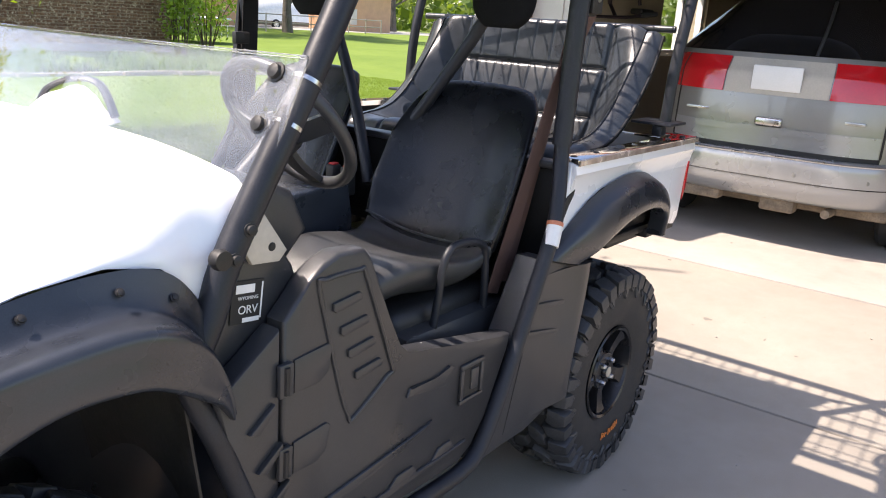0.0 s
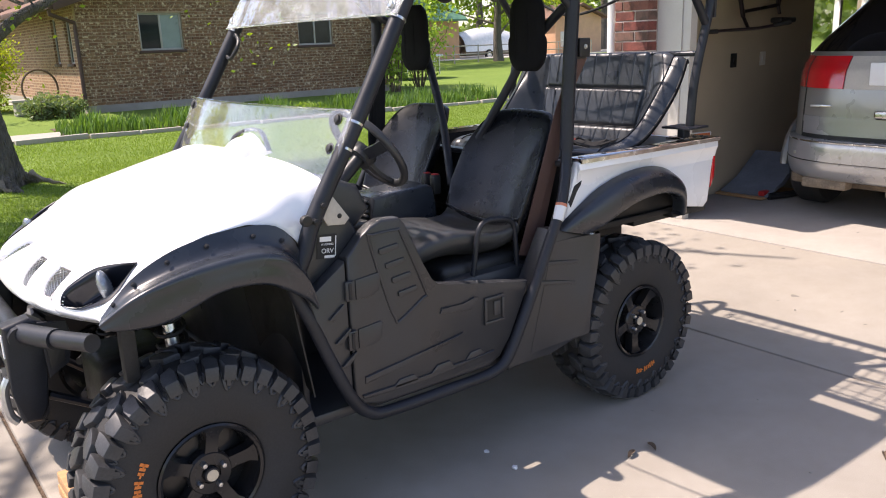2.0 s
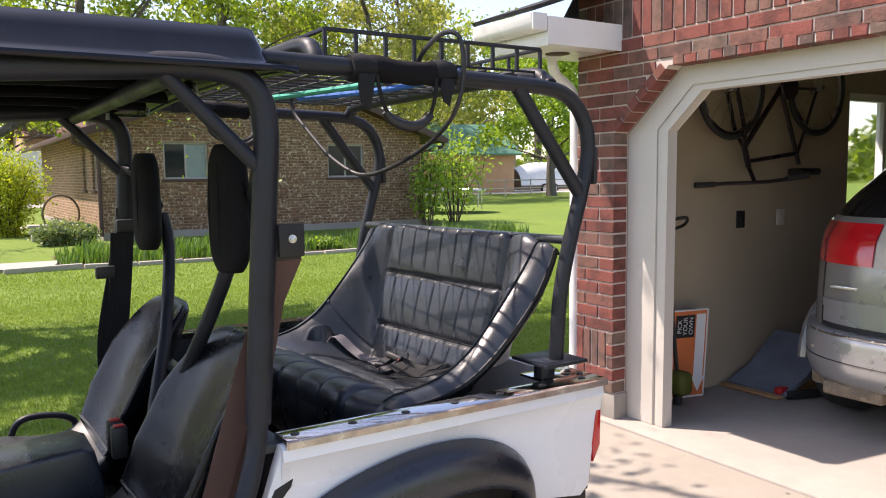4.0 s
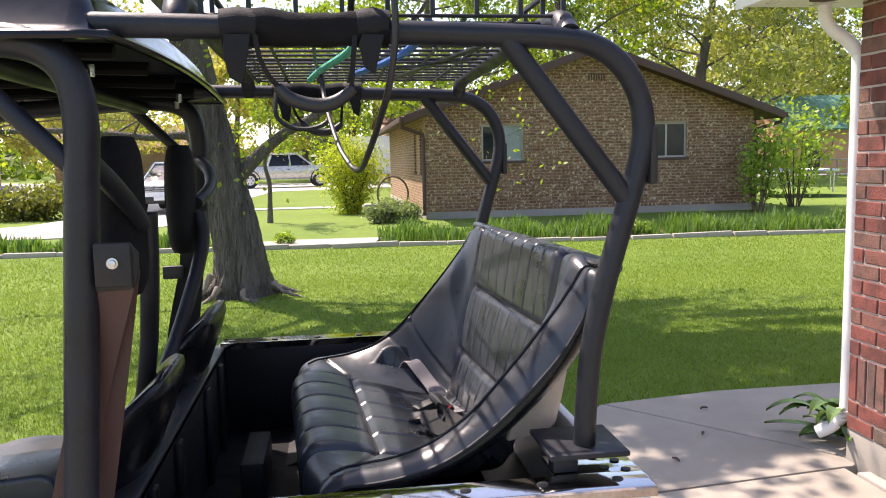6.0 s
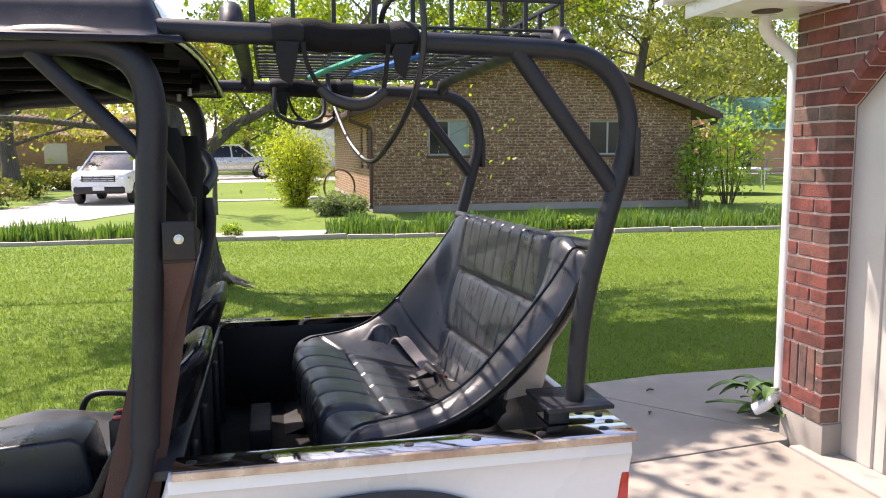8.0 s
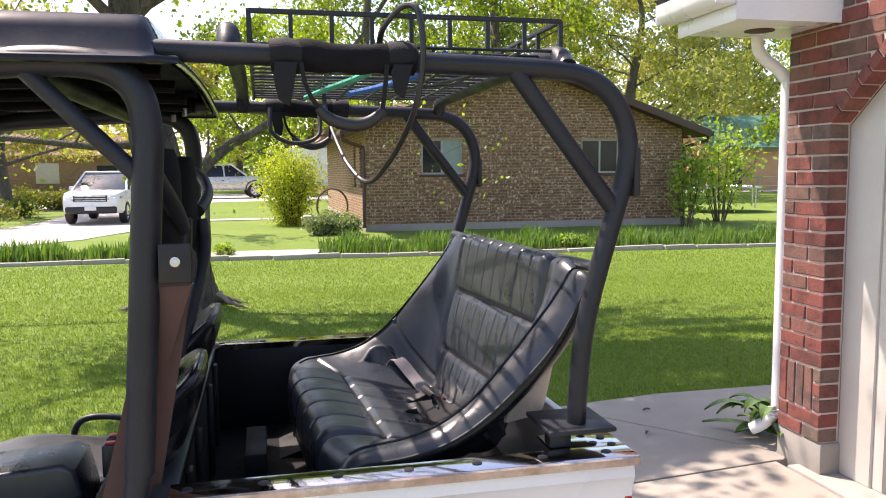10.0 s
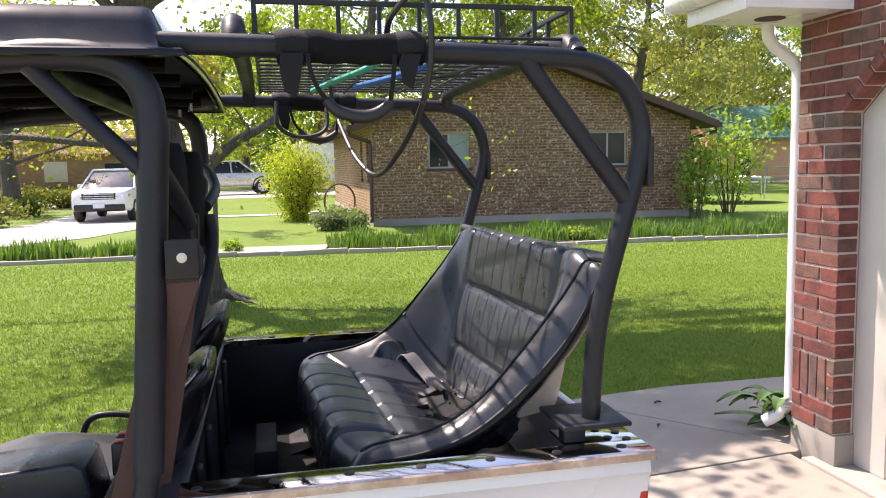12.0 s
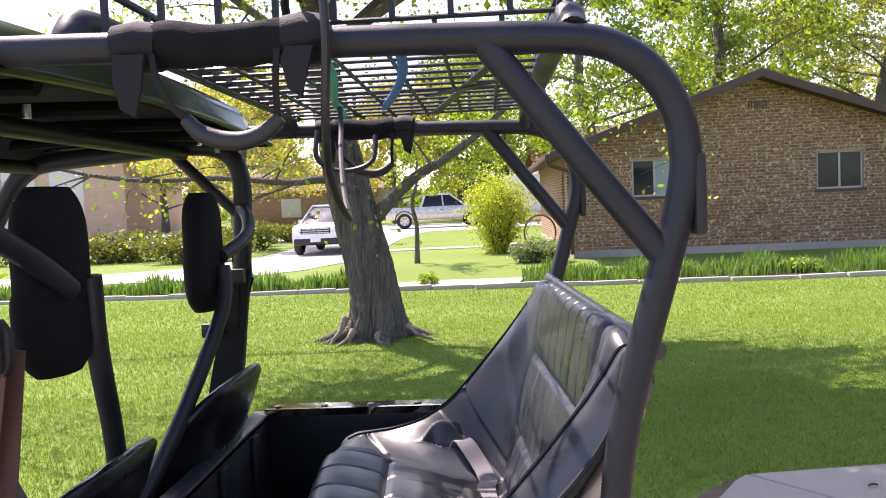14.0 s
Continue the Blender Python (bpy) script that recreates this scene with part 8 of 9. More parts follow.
def pickup(m, label, paint):
    ob = thing("pickup_truck", label, "truck", m=m)
    bm = B()
    cross_section_body(bm, [-2.7, -2.65, -0.7, 1.0, 1.5, 2.4, 2.62, 2.70], [0.90, 0.93, 0.94, 0.94, 0.94, 0.93, 0.88, 0.80], [1.05, 1.08, 1.08, 1.10, 1.10, 1.05, 1.0, 0.9], [0.50, 0.46, 0.42, 0.42, 0.42, 0.42, 0.46, 0.52])
    part("body", bm, paint, ob, angle=50)
    bm = B()
    cabin(bm, (-0.85, 1.35), (-0.65, 0.60), 0.86, 0.70, 1.08, 1.66)
    part("glasshouse", bm, DARKGLASS, ob)
    bm = B()
    box(bm, (-0.70, -0.72, 1.64), (0.66, 0.72, 1.74), 0.035)
    part("roof", bm, paint, ob)
    bm = B()
    box(bm, (-2.6, -0.78, 0.75), (-0.95, 0.78, 1.10), 0.0)
    part("bed_hollow", bm, BLACKP, ob)
    for s in (-1, 1):
        for a, b in (((1.37, s * 0.865, 1.08), (0.62, s * 0.71, 1.67)), ((0.25, s * 0.885, 1.08), (0.20, s * 0.72, 1.67)), ((-0.86, s * 0.875, 1.08), (-0.66, s * 0.71, 1.67))):
            bm = B()
            tube(bm, [a, b], 0.04, 8)
            part("pillar", bm, paint, ob)
        for x in (-1.75, 1.72):
            car_wheel(ob, x, s * 0.84, 0.39, 0.25, s)
            bm = B()
            tube(bm, [(x + 0.47 * math.cos(a), s * 0.945, 0.42 + 0.47 * math.sin(a)) for a in np.linspace(0, math.pi, 13)], 0.03, 6)
            part("wheel_arch", bm, BLACKP, ob)
        bm = B()
        box(bm, (0.85, s * 1.02 - 0.1, 1.12), (0.98, s * 1.02 + 0.1, 1.30), 0.03)
        part("mirror", bm, BLACKP, ob)
        bm = B()
        box(bm, (2.50, s * 0.68 - 0.17, 0.78), (2.68, s * 0.68 + 0.17, 0.95), 0.04)
        part("headlight", bm, REFLECT, ob)
        bm = B()
        box(bm, (0.1, s * 0.945 - 0.01, 0.88), (0.22, s * 0.945 + 0.02, 0.92), 0.008)
        part("door_handle", bm, BLACKP, ob)
    bm = B()
    box(bm, (2.60, -0.88, 0.46), (2.80, 0.88, 0.66), 0.05, seg=3)
    part("bumper", bm, paint, ob)
    return ob


suv(pose(-3.95, 24.5, rise(24.5) + 0.025, 0, 0, -92.5) @ Matrix.Scale(0.88, 4), "white sport utility car parked nose out on the drive", CARWHITE)
pickup(pose(-1.35, 39.6, 0.43, 0, 0, 6), "pale silver pickup truck parked across the street", CARSILV)
suv(pose(-27, 112, 0.43, 0, 0, 8), "dark car parked far down the street", CARDARK)
van2 = thing("camper_van", "white box camper parked behind the pickup", "van")
bm = B()
box(bm, (2.2, 44.0, 0.9), (6.8, 46.2, 3.1), 0.12, seg=3)
part("body", bm, CARWHITE, van2)
bm = B()
box(bm, (2.6, 43.97, 2.0), (4.2, 44.01, 2.6), 0.03)
part("window", bm, DARKGLASS, van2)
for x in (3.0, 6.0):
    car_wheel(van2, x, 44.2, 0.36, 0.25, -1)
    van2.children[-1].matrix_basis = pose(x, 44.2, 0.79, 0, 0, 0)

# ---- far buildings and yard things ----


def hut(name, label, x0, x1, y0, y1, z0, ze, zr, wall_m, roof_m, along="x", doors=()):
    """A plain building with a pitched roof; doors: (from, to, bottom, top, material) on its front."""
    ob = thing(name, label, "house" if x1 - x0 > 7 else "shed")
    bm = B()
    box(bm, (x0, y0, z0 - 0.3), (x1, y1, ze), 0.01)
    part("wall", bm, wall_m, ob)
    bm = B()
    o = 0.45
    if along == "x":
        ym = (y0 + y1) / 2
        prism(bm, [(y0 - o, ze - 0.1), (ym, zr), (y1 + o, ze - 0.1), (y1 + o, ze + 0.02), (ym, zr + 0.15), (y0 - o, ze + 0.02)], "x", x0 - o, x1 + o)
        part("roof", bm, roof_m, ob)
        bm = B()
        prism(bm, [(y0 + 0.02, ze), (ym, zr - 0.02), (y1 - 0.02, ze)], "x", x0, x1)
        part("gable", bm, wall_m, ob)
    else:
        xm = (x0 + x1) / 2
        prism(bm, [(x0 - o, ze - 0.1), (xm, zr), (x1 + o, ze - 0.1), (x1 + o, ze + 0.02), (xm, zr + 0.15), (x0 - o, ze + 0.02)], "y", y0 - o, y1 + o)
        part("roof", bm, roof_m, ob)
        bm = B()
        prism(bm, [(x0 + 0.02, ze), (xm, zr - 0.02), (x1 - 0.02, ze)], "y", y0, y1)
        part("gable", bm, wall_m, ob)
    for a, b, c, d, m_ in doors:
        bm = B()
        box(bm, (a, y0 - 0.05, c), (b, y0 + 0.02, d), 0.01)
        part("door" if d - c > 1.7 else "window", bm, m_, ob)
    return ob


hut("garden_shed", "peach stucco shed with a green sheet roof", 27.0, 33.5, 41.0, 47, 0.4, 3.0, 5.0, STUCCO, SHINGLE_G, "x", [(28.2, 29.2, 0.4, 2.4, BROWN)])
hut("orange_shed", "small orange stucco shed with one pale window", 42.0, 47.0, 40.2, 44, 0.3, 3.0, 3.9, STUCCO, SHINGLE, "y", [(42.5, 43.2, 0.9, 2.0, TRIM)])
hut("far_house", "tan stucco house with white garage doors", -38, -22.8, 50, 60, 0.4, 6.4, 8.2, STUCCO_T, SHINGLE, "x", [(-31.2, -28.9, 0.4, 5.2, TRIM), (-27.9, -25.6, 0.4, 4.9, TRIM)])
hut("far_house", "low brick house behind the street trees", -21, -8, 66, 76, 0.4, 3.2, 5.0, HBRICK, SHINGLE, "x", [(-16.5, -14.8, 1.0, 2.6, TRIM), (-12, -10.5, 1.2, 2.4, HOUSEGLASS)])
hut("far_house", "house with a dark shingled roof among trees", 36, 50, 62, 72, 0.4, 4.2, 7.6, STUCCO_T, SHINGLE_K, "x", [(38, 40, 1.5, 3.0, HOUSEGLASS)])
hut("far_house", "house with a terracotta roof behind the bushes", 4.5, 13.5, 48, 56, 0.4, 4.0, 6.2, STUCCO_T, SHINGLE, "x")
tr = thing("parked_trailer", "white covered trailer on the far lawn", "trailer")
bm = B()
skin(bm, lambda u, w: Vector((34.5 + 5.2 * u, 41.5 + 1.1 * (1 - math.cos(math.pi * w)), 0.8 + 1.7 * math.sin(math.pi * w) * (0.75 + 0.25 * math.sin(math.pi * u)))), 14, 14)
thicken(bm, 0.02)
part("cover", bm, CARWHITE, tr)
bm = B()
box(bm, (34.5, 41.5, 0.55), (39.7, 43.7, 0.85), 0.02)
part("deck", bm, MUD, tr)
for x in (36.6, 37.5):
    car_wheel(tr, x, 41.5, 0.33, 0.2, -1)
    tr.children[-1].matrix_basis = pose(x, 41.5, 0.62, 0, 0, 0)
tramp = thing("trampoline", "round garden trampoline on metal legs", "trampoline")
bm = B()
tube(bm, [(16.4 + 1.5 * math.cos(a), 23.2 + 1.5 * math.sin(a), 1.05) for a in np.linspace(0, math.tau, 32, endpoint=False)], 0.05, 6, 0, True)
part("rim", bm, ALU, tramp)
bm = B()
lathe(bm, [(1.45, 0.0), (1.4, 0.01), (0.01, 0.012)], 32, Matrix.Translation((16.4, 23.2, 1.04)) @ Matrix.Rotation(radians(90), 4, "X"))
part("mat", bm, BLACKP, tramp)
for k in range(6):
    a = k * math.tau / 6
    bm = B()
    tube(bm, [(16.4 + 1.5 * math.cos(a), 23.2 + 1.5 * math.sin(a), 1.05), (16.4 + 1.5 * math.cos(a), 23.2 + 1.5 * math.sin(a), 0.36)], 0.028, 6)
    part("leg", bm, ALU, tramp)
fence = thing("rail_fence", "low grey rail fence across the far lawn", "fence")
for k in range(13):
    bm = B()
    x, y = 15.5 + 2.2 * k, 30.0 + 0.55 * k
    tube(bm, [(x, y, 0.3), (x, y, 1.35)], 0.04, 6)
    part("post", bm, KERB_C, fence)
for z in (0.85, 1.30):
    bm = B()
    tube(bm, [(15.5, 30.0, z), (41.9, 36.6, z)], 0.03, 6)
    part("rail", bm, KERB_C, fence)
pst = thing("mail_post", "dark wooden post by the street", "post")
bm = B()
box(bm, (-6.75, 34.0, 0.2), (-6.55, 34.2, 1.6), 0.01)
part("post_body", bm, BROWN, pst)
plant_tub = thing("garden_planter", "stone planter with an iron wheel beside the bush", "planter")
bm = B()
tube(bm, [(2.55 + 0.40 * math.cos(a), 18.75, 0.80 + 0.45 * math.sin(a)) for a in np.linspace(0, math.tau, 24, endpoint=False)], 0.025, 6, 0, True)
part("iron_wheel", bm, TWIG, plant_tub)
bm = B()
box(bm, (1.85, 18.15, 0.2), (2.55, 18.5, 0.52), 0.03)
part("tub", bm, KERB_C, plant_tub)
bm = B()
box(bm, (1.78, 18.1, 0.52), (2.62, 18.55, 0.58), 0.015)
part("tub_rim", bm, KERB_C, plant_tub)

# ---- the minivan in the garage ----
van = thing("minivan", "dusty silver minivan parked in the garage", "van", m=pose(4.16, -0.18, GZ + 0.01))
VW = 0.935
SIDE = [(0.10, 0.34), (0.07, 0.45), (0.10, 0.62), (0.11, 0.88), (0.14, 1.10), (0.19, 1.20), (0.30, 1.42), (0.42, 1.60), (0.53, 1.70), (0.70, 1.755), (1.0, 1.775), (2.6, 1.77), (3.3, 1.72)]


def van_half(z):
    return VW * (1.0 - 0.04 * smooth01(0.62, 0.34, z) if z < 0.62 else 1.0 - 0.56 * smooth01(1.12, 1.9, z))


vl = spline([(x, 0, z) for x, z in SIDE], 6)


def van_at(u, q, lift=0.0):
    """A place on the van's rear and roof: u from the bumper over the roof, q across."""
    i = u * (len(vl) - 1)
    k = min(int(i), len(vl) - 2)
    p = vl[k].lerp(vl[k + 1], i - k)
    corner = abs(q) ** 4.5
    low = 1 - 0.55 * smooth01(0.50, 0.80, u)
    w = van_half(p.z)
    out = Vector((p.x + 0.50 * corner * low, w * q, p.z - 0.07 * corner * (1 - low)))
    if lift:
        a, b = vl[max(k - 1, 0)], vl[min(k + 2, len(vl) - 1)]
        t = (b - a).normalized()
        n = Vector((-t.z, 0, t.x))
        out += n * lift * (1 - 0.5 * corner)
        out.y += lift * (1 if q > 0 else -1) * corner * 0.7
    return out


bm = B()
skin(bm, lambda u, w: van_at(u, (w - 0.5) * 2), 72, 48)
part("rear_body", bm, SILVER, van, angle=60)


def van_patch(name, material, u0, u1, q0, q1, lift, label="", nu=12, nq=24, taper=0.0, parent=van):
    bm = B()
    skin(bm, lambda a, b: van_at(u0 + (u1 - u0) * a, (q0 + (q1 - q0) * b) * (1 - taper * a), lift), nu, nq)
    thicken(bm, min(0.01, lift))
    return part(name, bm, material, parent, label, angle=60)


def u_of(z):
    return min(range(len(vl)), key=lambda i: abs(vl[i].z - z) + (0 if vl[i].x < 0.9 else 9)) / (len(vl) - 1)


van_patch("rear_window", DARKGLASS, u_of(1.250), u_of(1.715), -0.95, 0.95, 0.006, "dark tinted rear window", taper=0.02)
van_patch("brake_lamp", RED, u_of(1.735), u_of(1.765), -0.35, 0.35, 0.012)
van_patch("spoiler", SILVER, u_of(1.70), u_of(1.76), -0.90, 0.90, 0.02, nu=5)
van_patch("tailgate_seam", INK, u_of(0.622), u_of(0.650), -0.735, 0.735, 0.004, nu=2)
for q in (-0.735, 0.735):
    van_patch("tailgate_seam", INK, u_of(0.640), u_of(1.005), q - 0.006, q + 0.006, 0.004, nq=2)
for q0, q1 in ((-0.985, -0.370), (0.370, 0.985)):
    lamp = van_patch("tail_light", RED, u_of(1.0), u_of(1.235), q0, q1, 0.012, "red wrap-around tail light")
    q = 0.735 if q0 > 0 else -0.735
    van_patch("lamp_joint", INK, u_of(1.0), u_of(1.235), q - 0.004, q + 0.004, 0.016, nq=2, parent=lamp)
van_patch("trim_strip", SILVER_L, u_of(0.760), u_of(0.785), -0.72, 0.72, 0.012, nu=4)
van_patch("lower_panel", SILVER_L, u_of(0.650), u_of(0.755), -0.72, 0.72, 0.004, nu=4)
van_patch("plate_panel", SHELL, u_of(1.0), u_of(1.22), -0.36, 0.36, 0.006, "pale panel with a blank number plate")
bm = B()
box(bm, (0.125, -0.16, 1.03), (0.143, 0.16, 1.19), 0.006, Matrix.Translation((-0.014, 0, 0)))
part("number_plate", bm, LABELW, van)
bm = B()
box(bm, (0.070, -0.088, 0.800), (0.12, 0.088, 0.856), 0.015, seg=3)
hd = part("gate_handle", bm, ALU, van)
bm = B()
box(bm, (0.080, -0.075, 0.794), (0.11, 0.075, 0.802), 0.002)
part("handle_gap", bm, INK, hd)
bm = B()
tube(bm, [(0.22, -0.20, 1.27), (0.30, -0.22, 1.45), (0.40, -0.22, 1.62)], 0.012, 8, 3)
part("wiper", bm, BLACKP, van)
for y, w in ((0.50, 0.16), (-0.52, 0.12)):
    bm = B()
    box(bm, (0.118, y - w / 2, 0.865), (0.165, y + w / 2, 0.880), 0.002)
    part("badge", bm, ALU, van)


def bumper_at(u, w):
    q = (w - 0.5) * 2
    prof = spline([(0.14, 0, 0.630), (0.05, 0, 0.624), (0.022, 0, 0.59), (0.020, 0, 0.50), (0.035, 0, 0.40), (0.09, 0, 0.325), (0.20, 0, 0.305)], 5)
    p = prof[round(u * (len(prof) - 1))]
    return Vector((p.x + 0.50 * abs(q) ** 4.5, 0.945 * q, p.z))


bm = B()
skin(bm, bumper_at, 30, 40)
thicken(bm, 0.006)
part("bumper", bm, SILVER_L, van, "scuffed silver rear bumper", angle=60)
# black tube draws the groove; bright tube paints a highlight on the top edge
for z, r, m_ in ((0.465, 0.004, INK), (0.612, 0.006, ALU)):
    bm = B()
    tube(bm, [Vector((0.020 + 0.50 * abs(q) ** 4.5 + (0.006 if z > 0.6 else 0.002), 0.945 * q, z)) for q in np.linspace(-0.97, 0.97, 31)], r, 6)
    part("bumper_line", bm, m_, van)
for q in (-0.70, -0.25, 0.29, 0.72):
    bm = B()
    lathe(bm, [(0.013, 0), (0.012, 0.003), (0.002, 0.004)], 14, Matrix.Translation((0.020 + 0.50 * abs(q) ** 4.5, 0.945 * q, 0.512)) @ Matrix.Rotation(radians(90), 4, "Z"))
    part("sensor", bm, SILVER, van)
for s in (-1, 1):
    bm = B()

    def flank_v(u, w, s=s):
        front = smooth01(0.62, 1.0, u)
        z = 0.34 + (1.62 - 0.34 - 0.62 * front) * w
        x0 = van_at(u_of(z), 1.0).x - 0.01
        x = x0 + (4.92 - x0) * u
        return Vector((x, s * (van_half(z) - 0.10 * smooth01(0.85, 1.0, u)), z))
    skin(bm, flank_v, 40, 20)
    part("side_body", bm, SILVER, van, angle=60)
    bm = B()
    skin(bm, lambda u, w, s=s: Vector((1.02 + 0.1 * w + 2.4 * u, s * (van_half(1.14 + 0.42 * w) + 0.004), 1.14 + 0.42 * w)), 20, 6)
    part("side_window", bm, DARKGLASS, van)
    bm = B()
    tube(bm, [(0.75, s * 0.50, 1.79), (1.0, s * 0.50, 1.82), (2.6, s * 0.50, 1.82), (2.9, s * 0.50, 1.77)], 0.018, 8, 3)
    part("roof_rail", bm, BLACKP, van)
    for x in (0.82, 3.85):
        car_wheel(van, x, s * 0.81, 0.335, 0.23, s)
        bm = B()
        tube(bm, [(x + 0.40 * math.cos(a), s * 0.930, 0.36 + 0.40 * math.sin(a)) for a in np.linspace(0, math.pi, 13)], 0.03, 6)
        part("wheel_arch", bm, SILVER, van)
bm = B()
skin(bm, lambda u, w: Vector((3.3 + 1.65 * u, (w - 0.5) * 2 * (0.70 - 0.05 * u), 1.73 - 0.65 * smooth01(0, 0.75, u) - 0.2 * u)), 12, 12)
part("hood_and_windscreen", bm, SILVER, van)
bm = B()
box(bm, (0.3, -0.80, 0.24), (4.6, 0.80, 0.36), 0.03)
part("underbody", bm, MUD, van)
bm = B()
tube(bm, [(0.12, -0.45, 0.27), (0.5, -0.45, 0.26), (0.8, -0.35, 0.25)], 0.03, 10, 3)
tube(bm, [(0.35, -0.7, 0.27), (0.35, 0.7, 0.27)], 0.035, 8)
part("exhaust", bm, MUD, van)
bm = B()
box(bm, (0.10, 0.25, 0.25), (0.22, 0.60, 0.33), 0.02)
box(bm, (0.12, -0.25, 0.23), (0.25, -0.02, 0.34), 0.02)
part("hanger", bm, MUD, van)["kind"] = "stuff"

# ---- things in the garage ----
bike = thing("bicycle", "black bicycle hung upside down on the garage wall", "bicycle")
for cx, cz in ((4.60, 2.19), (5.58, 2.235)):
    hub = new("wheel")
    hub.parent = bike
    bm = B()
    tube(bm, [(cx + 0.325 * math.cos(a), 1.34, cz + 0.325 * math.sin(a)) for a in np.linspace(0, math.tau, 40, endpoint=False)], 0.022, 8, 0, True)
    part("tyre", bm, RUBBER, hub)
    bm = B()
    tube(bm, [(cx + 0.295 * math.cos(a), 1.34, cz + 0.295 * math.sin(a)) for a in np.linspace(0, math.tau, 40, endpoint=False)], 0.010, 6, 0, True)
    part("rim", bm, ALU, hub)
    bm = B()
    for k in range(16):
        a = k * math.tau / 16
        tube(bm, [(cx, 1.34 + 0.02 * (-1) ** k, cz), (cx + 0.295 * math.cos(a), 1.34, cz + 0.295 * math.sin(a))], 0.0015, 4)
    ob = part("spokes", bm, ALU, hub)
    ob["kind"] = "stuff"
    bm = B()
    tube(bm, [(cx, 1.29, cz), (cx, 1.39, cz)], 0.022, 10)
    part("hub", bm, ALU, hub)
for nm, pts, r in (("fork", [(4.60, 1.38, 2.19), (4.70, 1.38, 1.90), (4.74, 1.34, 1.80)], 0.014), ("fork", [(4.60, 1.30, 2.19), (4.70, 1.30, 1.90), (4.74, 1.34, 1.80)], 0.014), ("head_tube", [(4.74, 1.34, 1.82), (4.80, 1.34, 1.66)], 0.02), ("down_tube", [(4.75, 1.34, 1.80), (5.14, 1.34, 2.22)], 0.019), ("top_tube", [(4.79, 1.34, 1.70), (5.36, 1.34, 1.76)], 0.016), ("seat_tube", [(5.14, 1.34, 2.22), (5.38, 1.34, 1.68)], 0.016), ("stay", [(5.58, 1.34, 2.235), (5.36, 1.34, 1.76)], 0.011), ("stay", [(5.58, 1.34, 2.235), (5.14, 1.34, 2.22)], 0.011), ("stem", [(4.80, 1.34, 1.66), (4.76, 1.26, 1.56)], 0.015)):
    bm = B()
    tube(bm, pts, r, 8, 0)
    part(nm, bm, BIKEK, bike)
bm = B()
tube(bm, [(4.42, 1.46, 1.54), (4.60, 1.36, 1.55), (4.80, 1.18, 1.56), (5.02, 1.04, 1.60)], 0.013, 8, 3)
part("handlebar", bm, BIKEK, bike)
for a, b in (((4.40, 1.47, 1.54), (4.52, 1.40, 1.545)), ((4.90, 1.11, 1.58), (5.03, 1.03, 1.60))):
    bm = B()
    tube(bm, [a, b], 0.019, 8)
    part("grip", bm, RUBBER, bike)
bm = B()
box(bm, (5.32, 1.28, 1.60), (5.58, 1.40, 1.65), 0.02, seg=3)
part("saddle", bm, BLACKP, bike)
bm = B()
lathe(bm, [(0.09, -0.01), (0.095, 0.0), (0.09, 0.01)], 24, Matrix.Translation((5.14, 1.27, 2.22)), cap=True)
part("chainring", bm, BIKEK, bike)
for x in (4.60, 5.58):
    bm = B()
    tube(bm, [(x, 1.5, 2.56), (x, 1.36, 2.56), (x, 1.33, 2.52), (x, 1.34, 2.48)], 0.008, 6, 3)
    part("wall_hook", bm, BLACKP, bike)
for k, (x, z, m_) in enumerate(((4.93, 1.285, BLACKP), (5.40, 1.285, TRIM))):
    sw_ = thing("wall_outlet" if k == 0 else "light_switch", "dark wall outlet on the garage wall" if k == 0 else "white light switch on the garage wall", "outlet" if k == 0 else "switch")
    bm = B()
    box(bm, (x - 0.045, 1.488, z - 0.062), (x + 0.045, 1.499, z + 0.062), 0.004)
    part("plate", bm, m_, sw_)
    bm = B()
    box(bm, (x - 0.014, 1.480, z - 0.02), (x + 0.014, 1.488, z + 0.02), 0.002)
    part("toggle", bm, m_, sw_)
trimmer = thing("string_trimmer", "black string trimmer leaning beside the doorway", "trimmer")
bm = B()
tube(bm, [(4.03, 1.40, 2.05), (4.03, 1.39, 1.25), (4.09, 1.33, 0.30)], 0.014, 8, 0)
part("shaft", bm, BLACKP, trimmer)
bm = B()
box(bm, (3.98, 1.34, 1.86), (4.08, 1.45, 2.12), 0.025, seg=3)
part("motor", bm, BLACKP, trimmer)
bm = B()
lathe(bm, [(0.16, -0.02), (0.17, 0.0), (0.15, 0.02), (0.10, 0.03)], 22, Matrix.Translation((3.96, 1.43, 2.02)) @ Matrix.Rotation(radians(15), 4, "Z"))
part("coiled_hose", bm, RUBBER, trimmer)
bm = B()
tube(bm, [(4.02, 1.40, 1.27), (3.99, 1.32, 1.32), (4.05, 1.24, 1.34), (4.10, 1.30, 1.29), (4.05, 1.38, 1.25)], 0.011, 8, 4)
part("loop_handle", bm, BLACKP, trimmer)
for z in (1.12, 1.52):
    bm = B()
    box(bm, (4.01, 1.37, z), (4.055, 1.415, z + 0.07), 0.008)
    part("clamp", bm, ALU if z < 1.3 else TARP, trimmer)
bm = B()
box(bm, (4.03, 1.24, 0.16), (4.16, 1.40, 0.32), 0.04, seg=3)
part("head", bm, HEDGE, trimmer)
bm = B()
tube(bm, [(4.09, 1.32, 0.16), (4.09, 1.32, 0.10)], 0.03, 10)
part("spool", bm, BLACKP, trimmer)
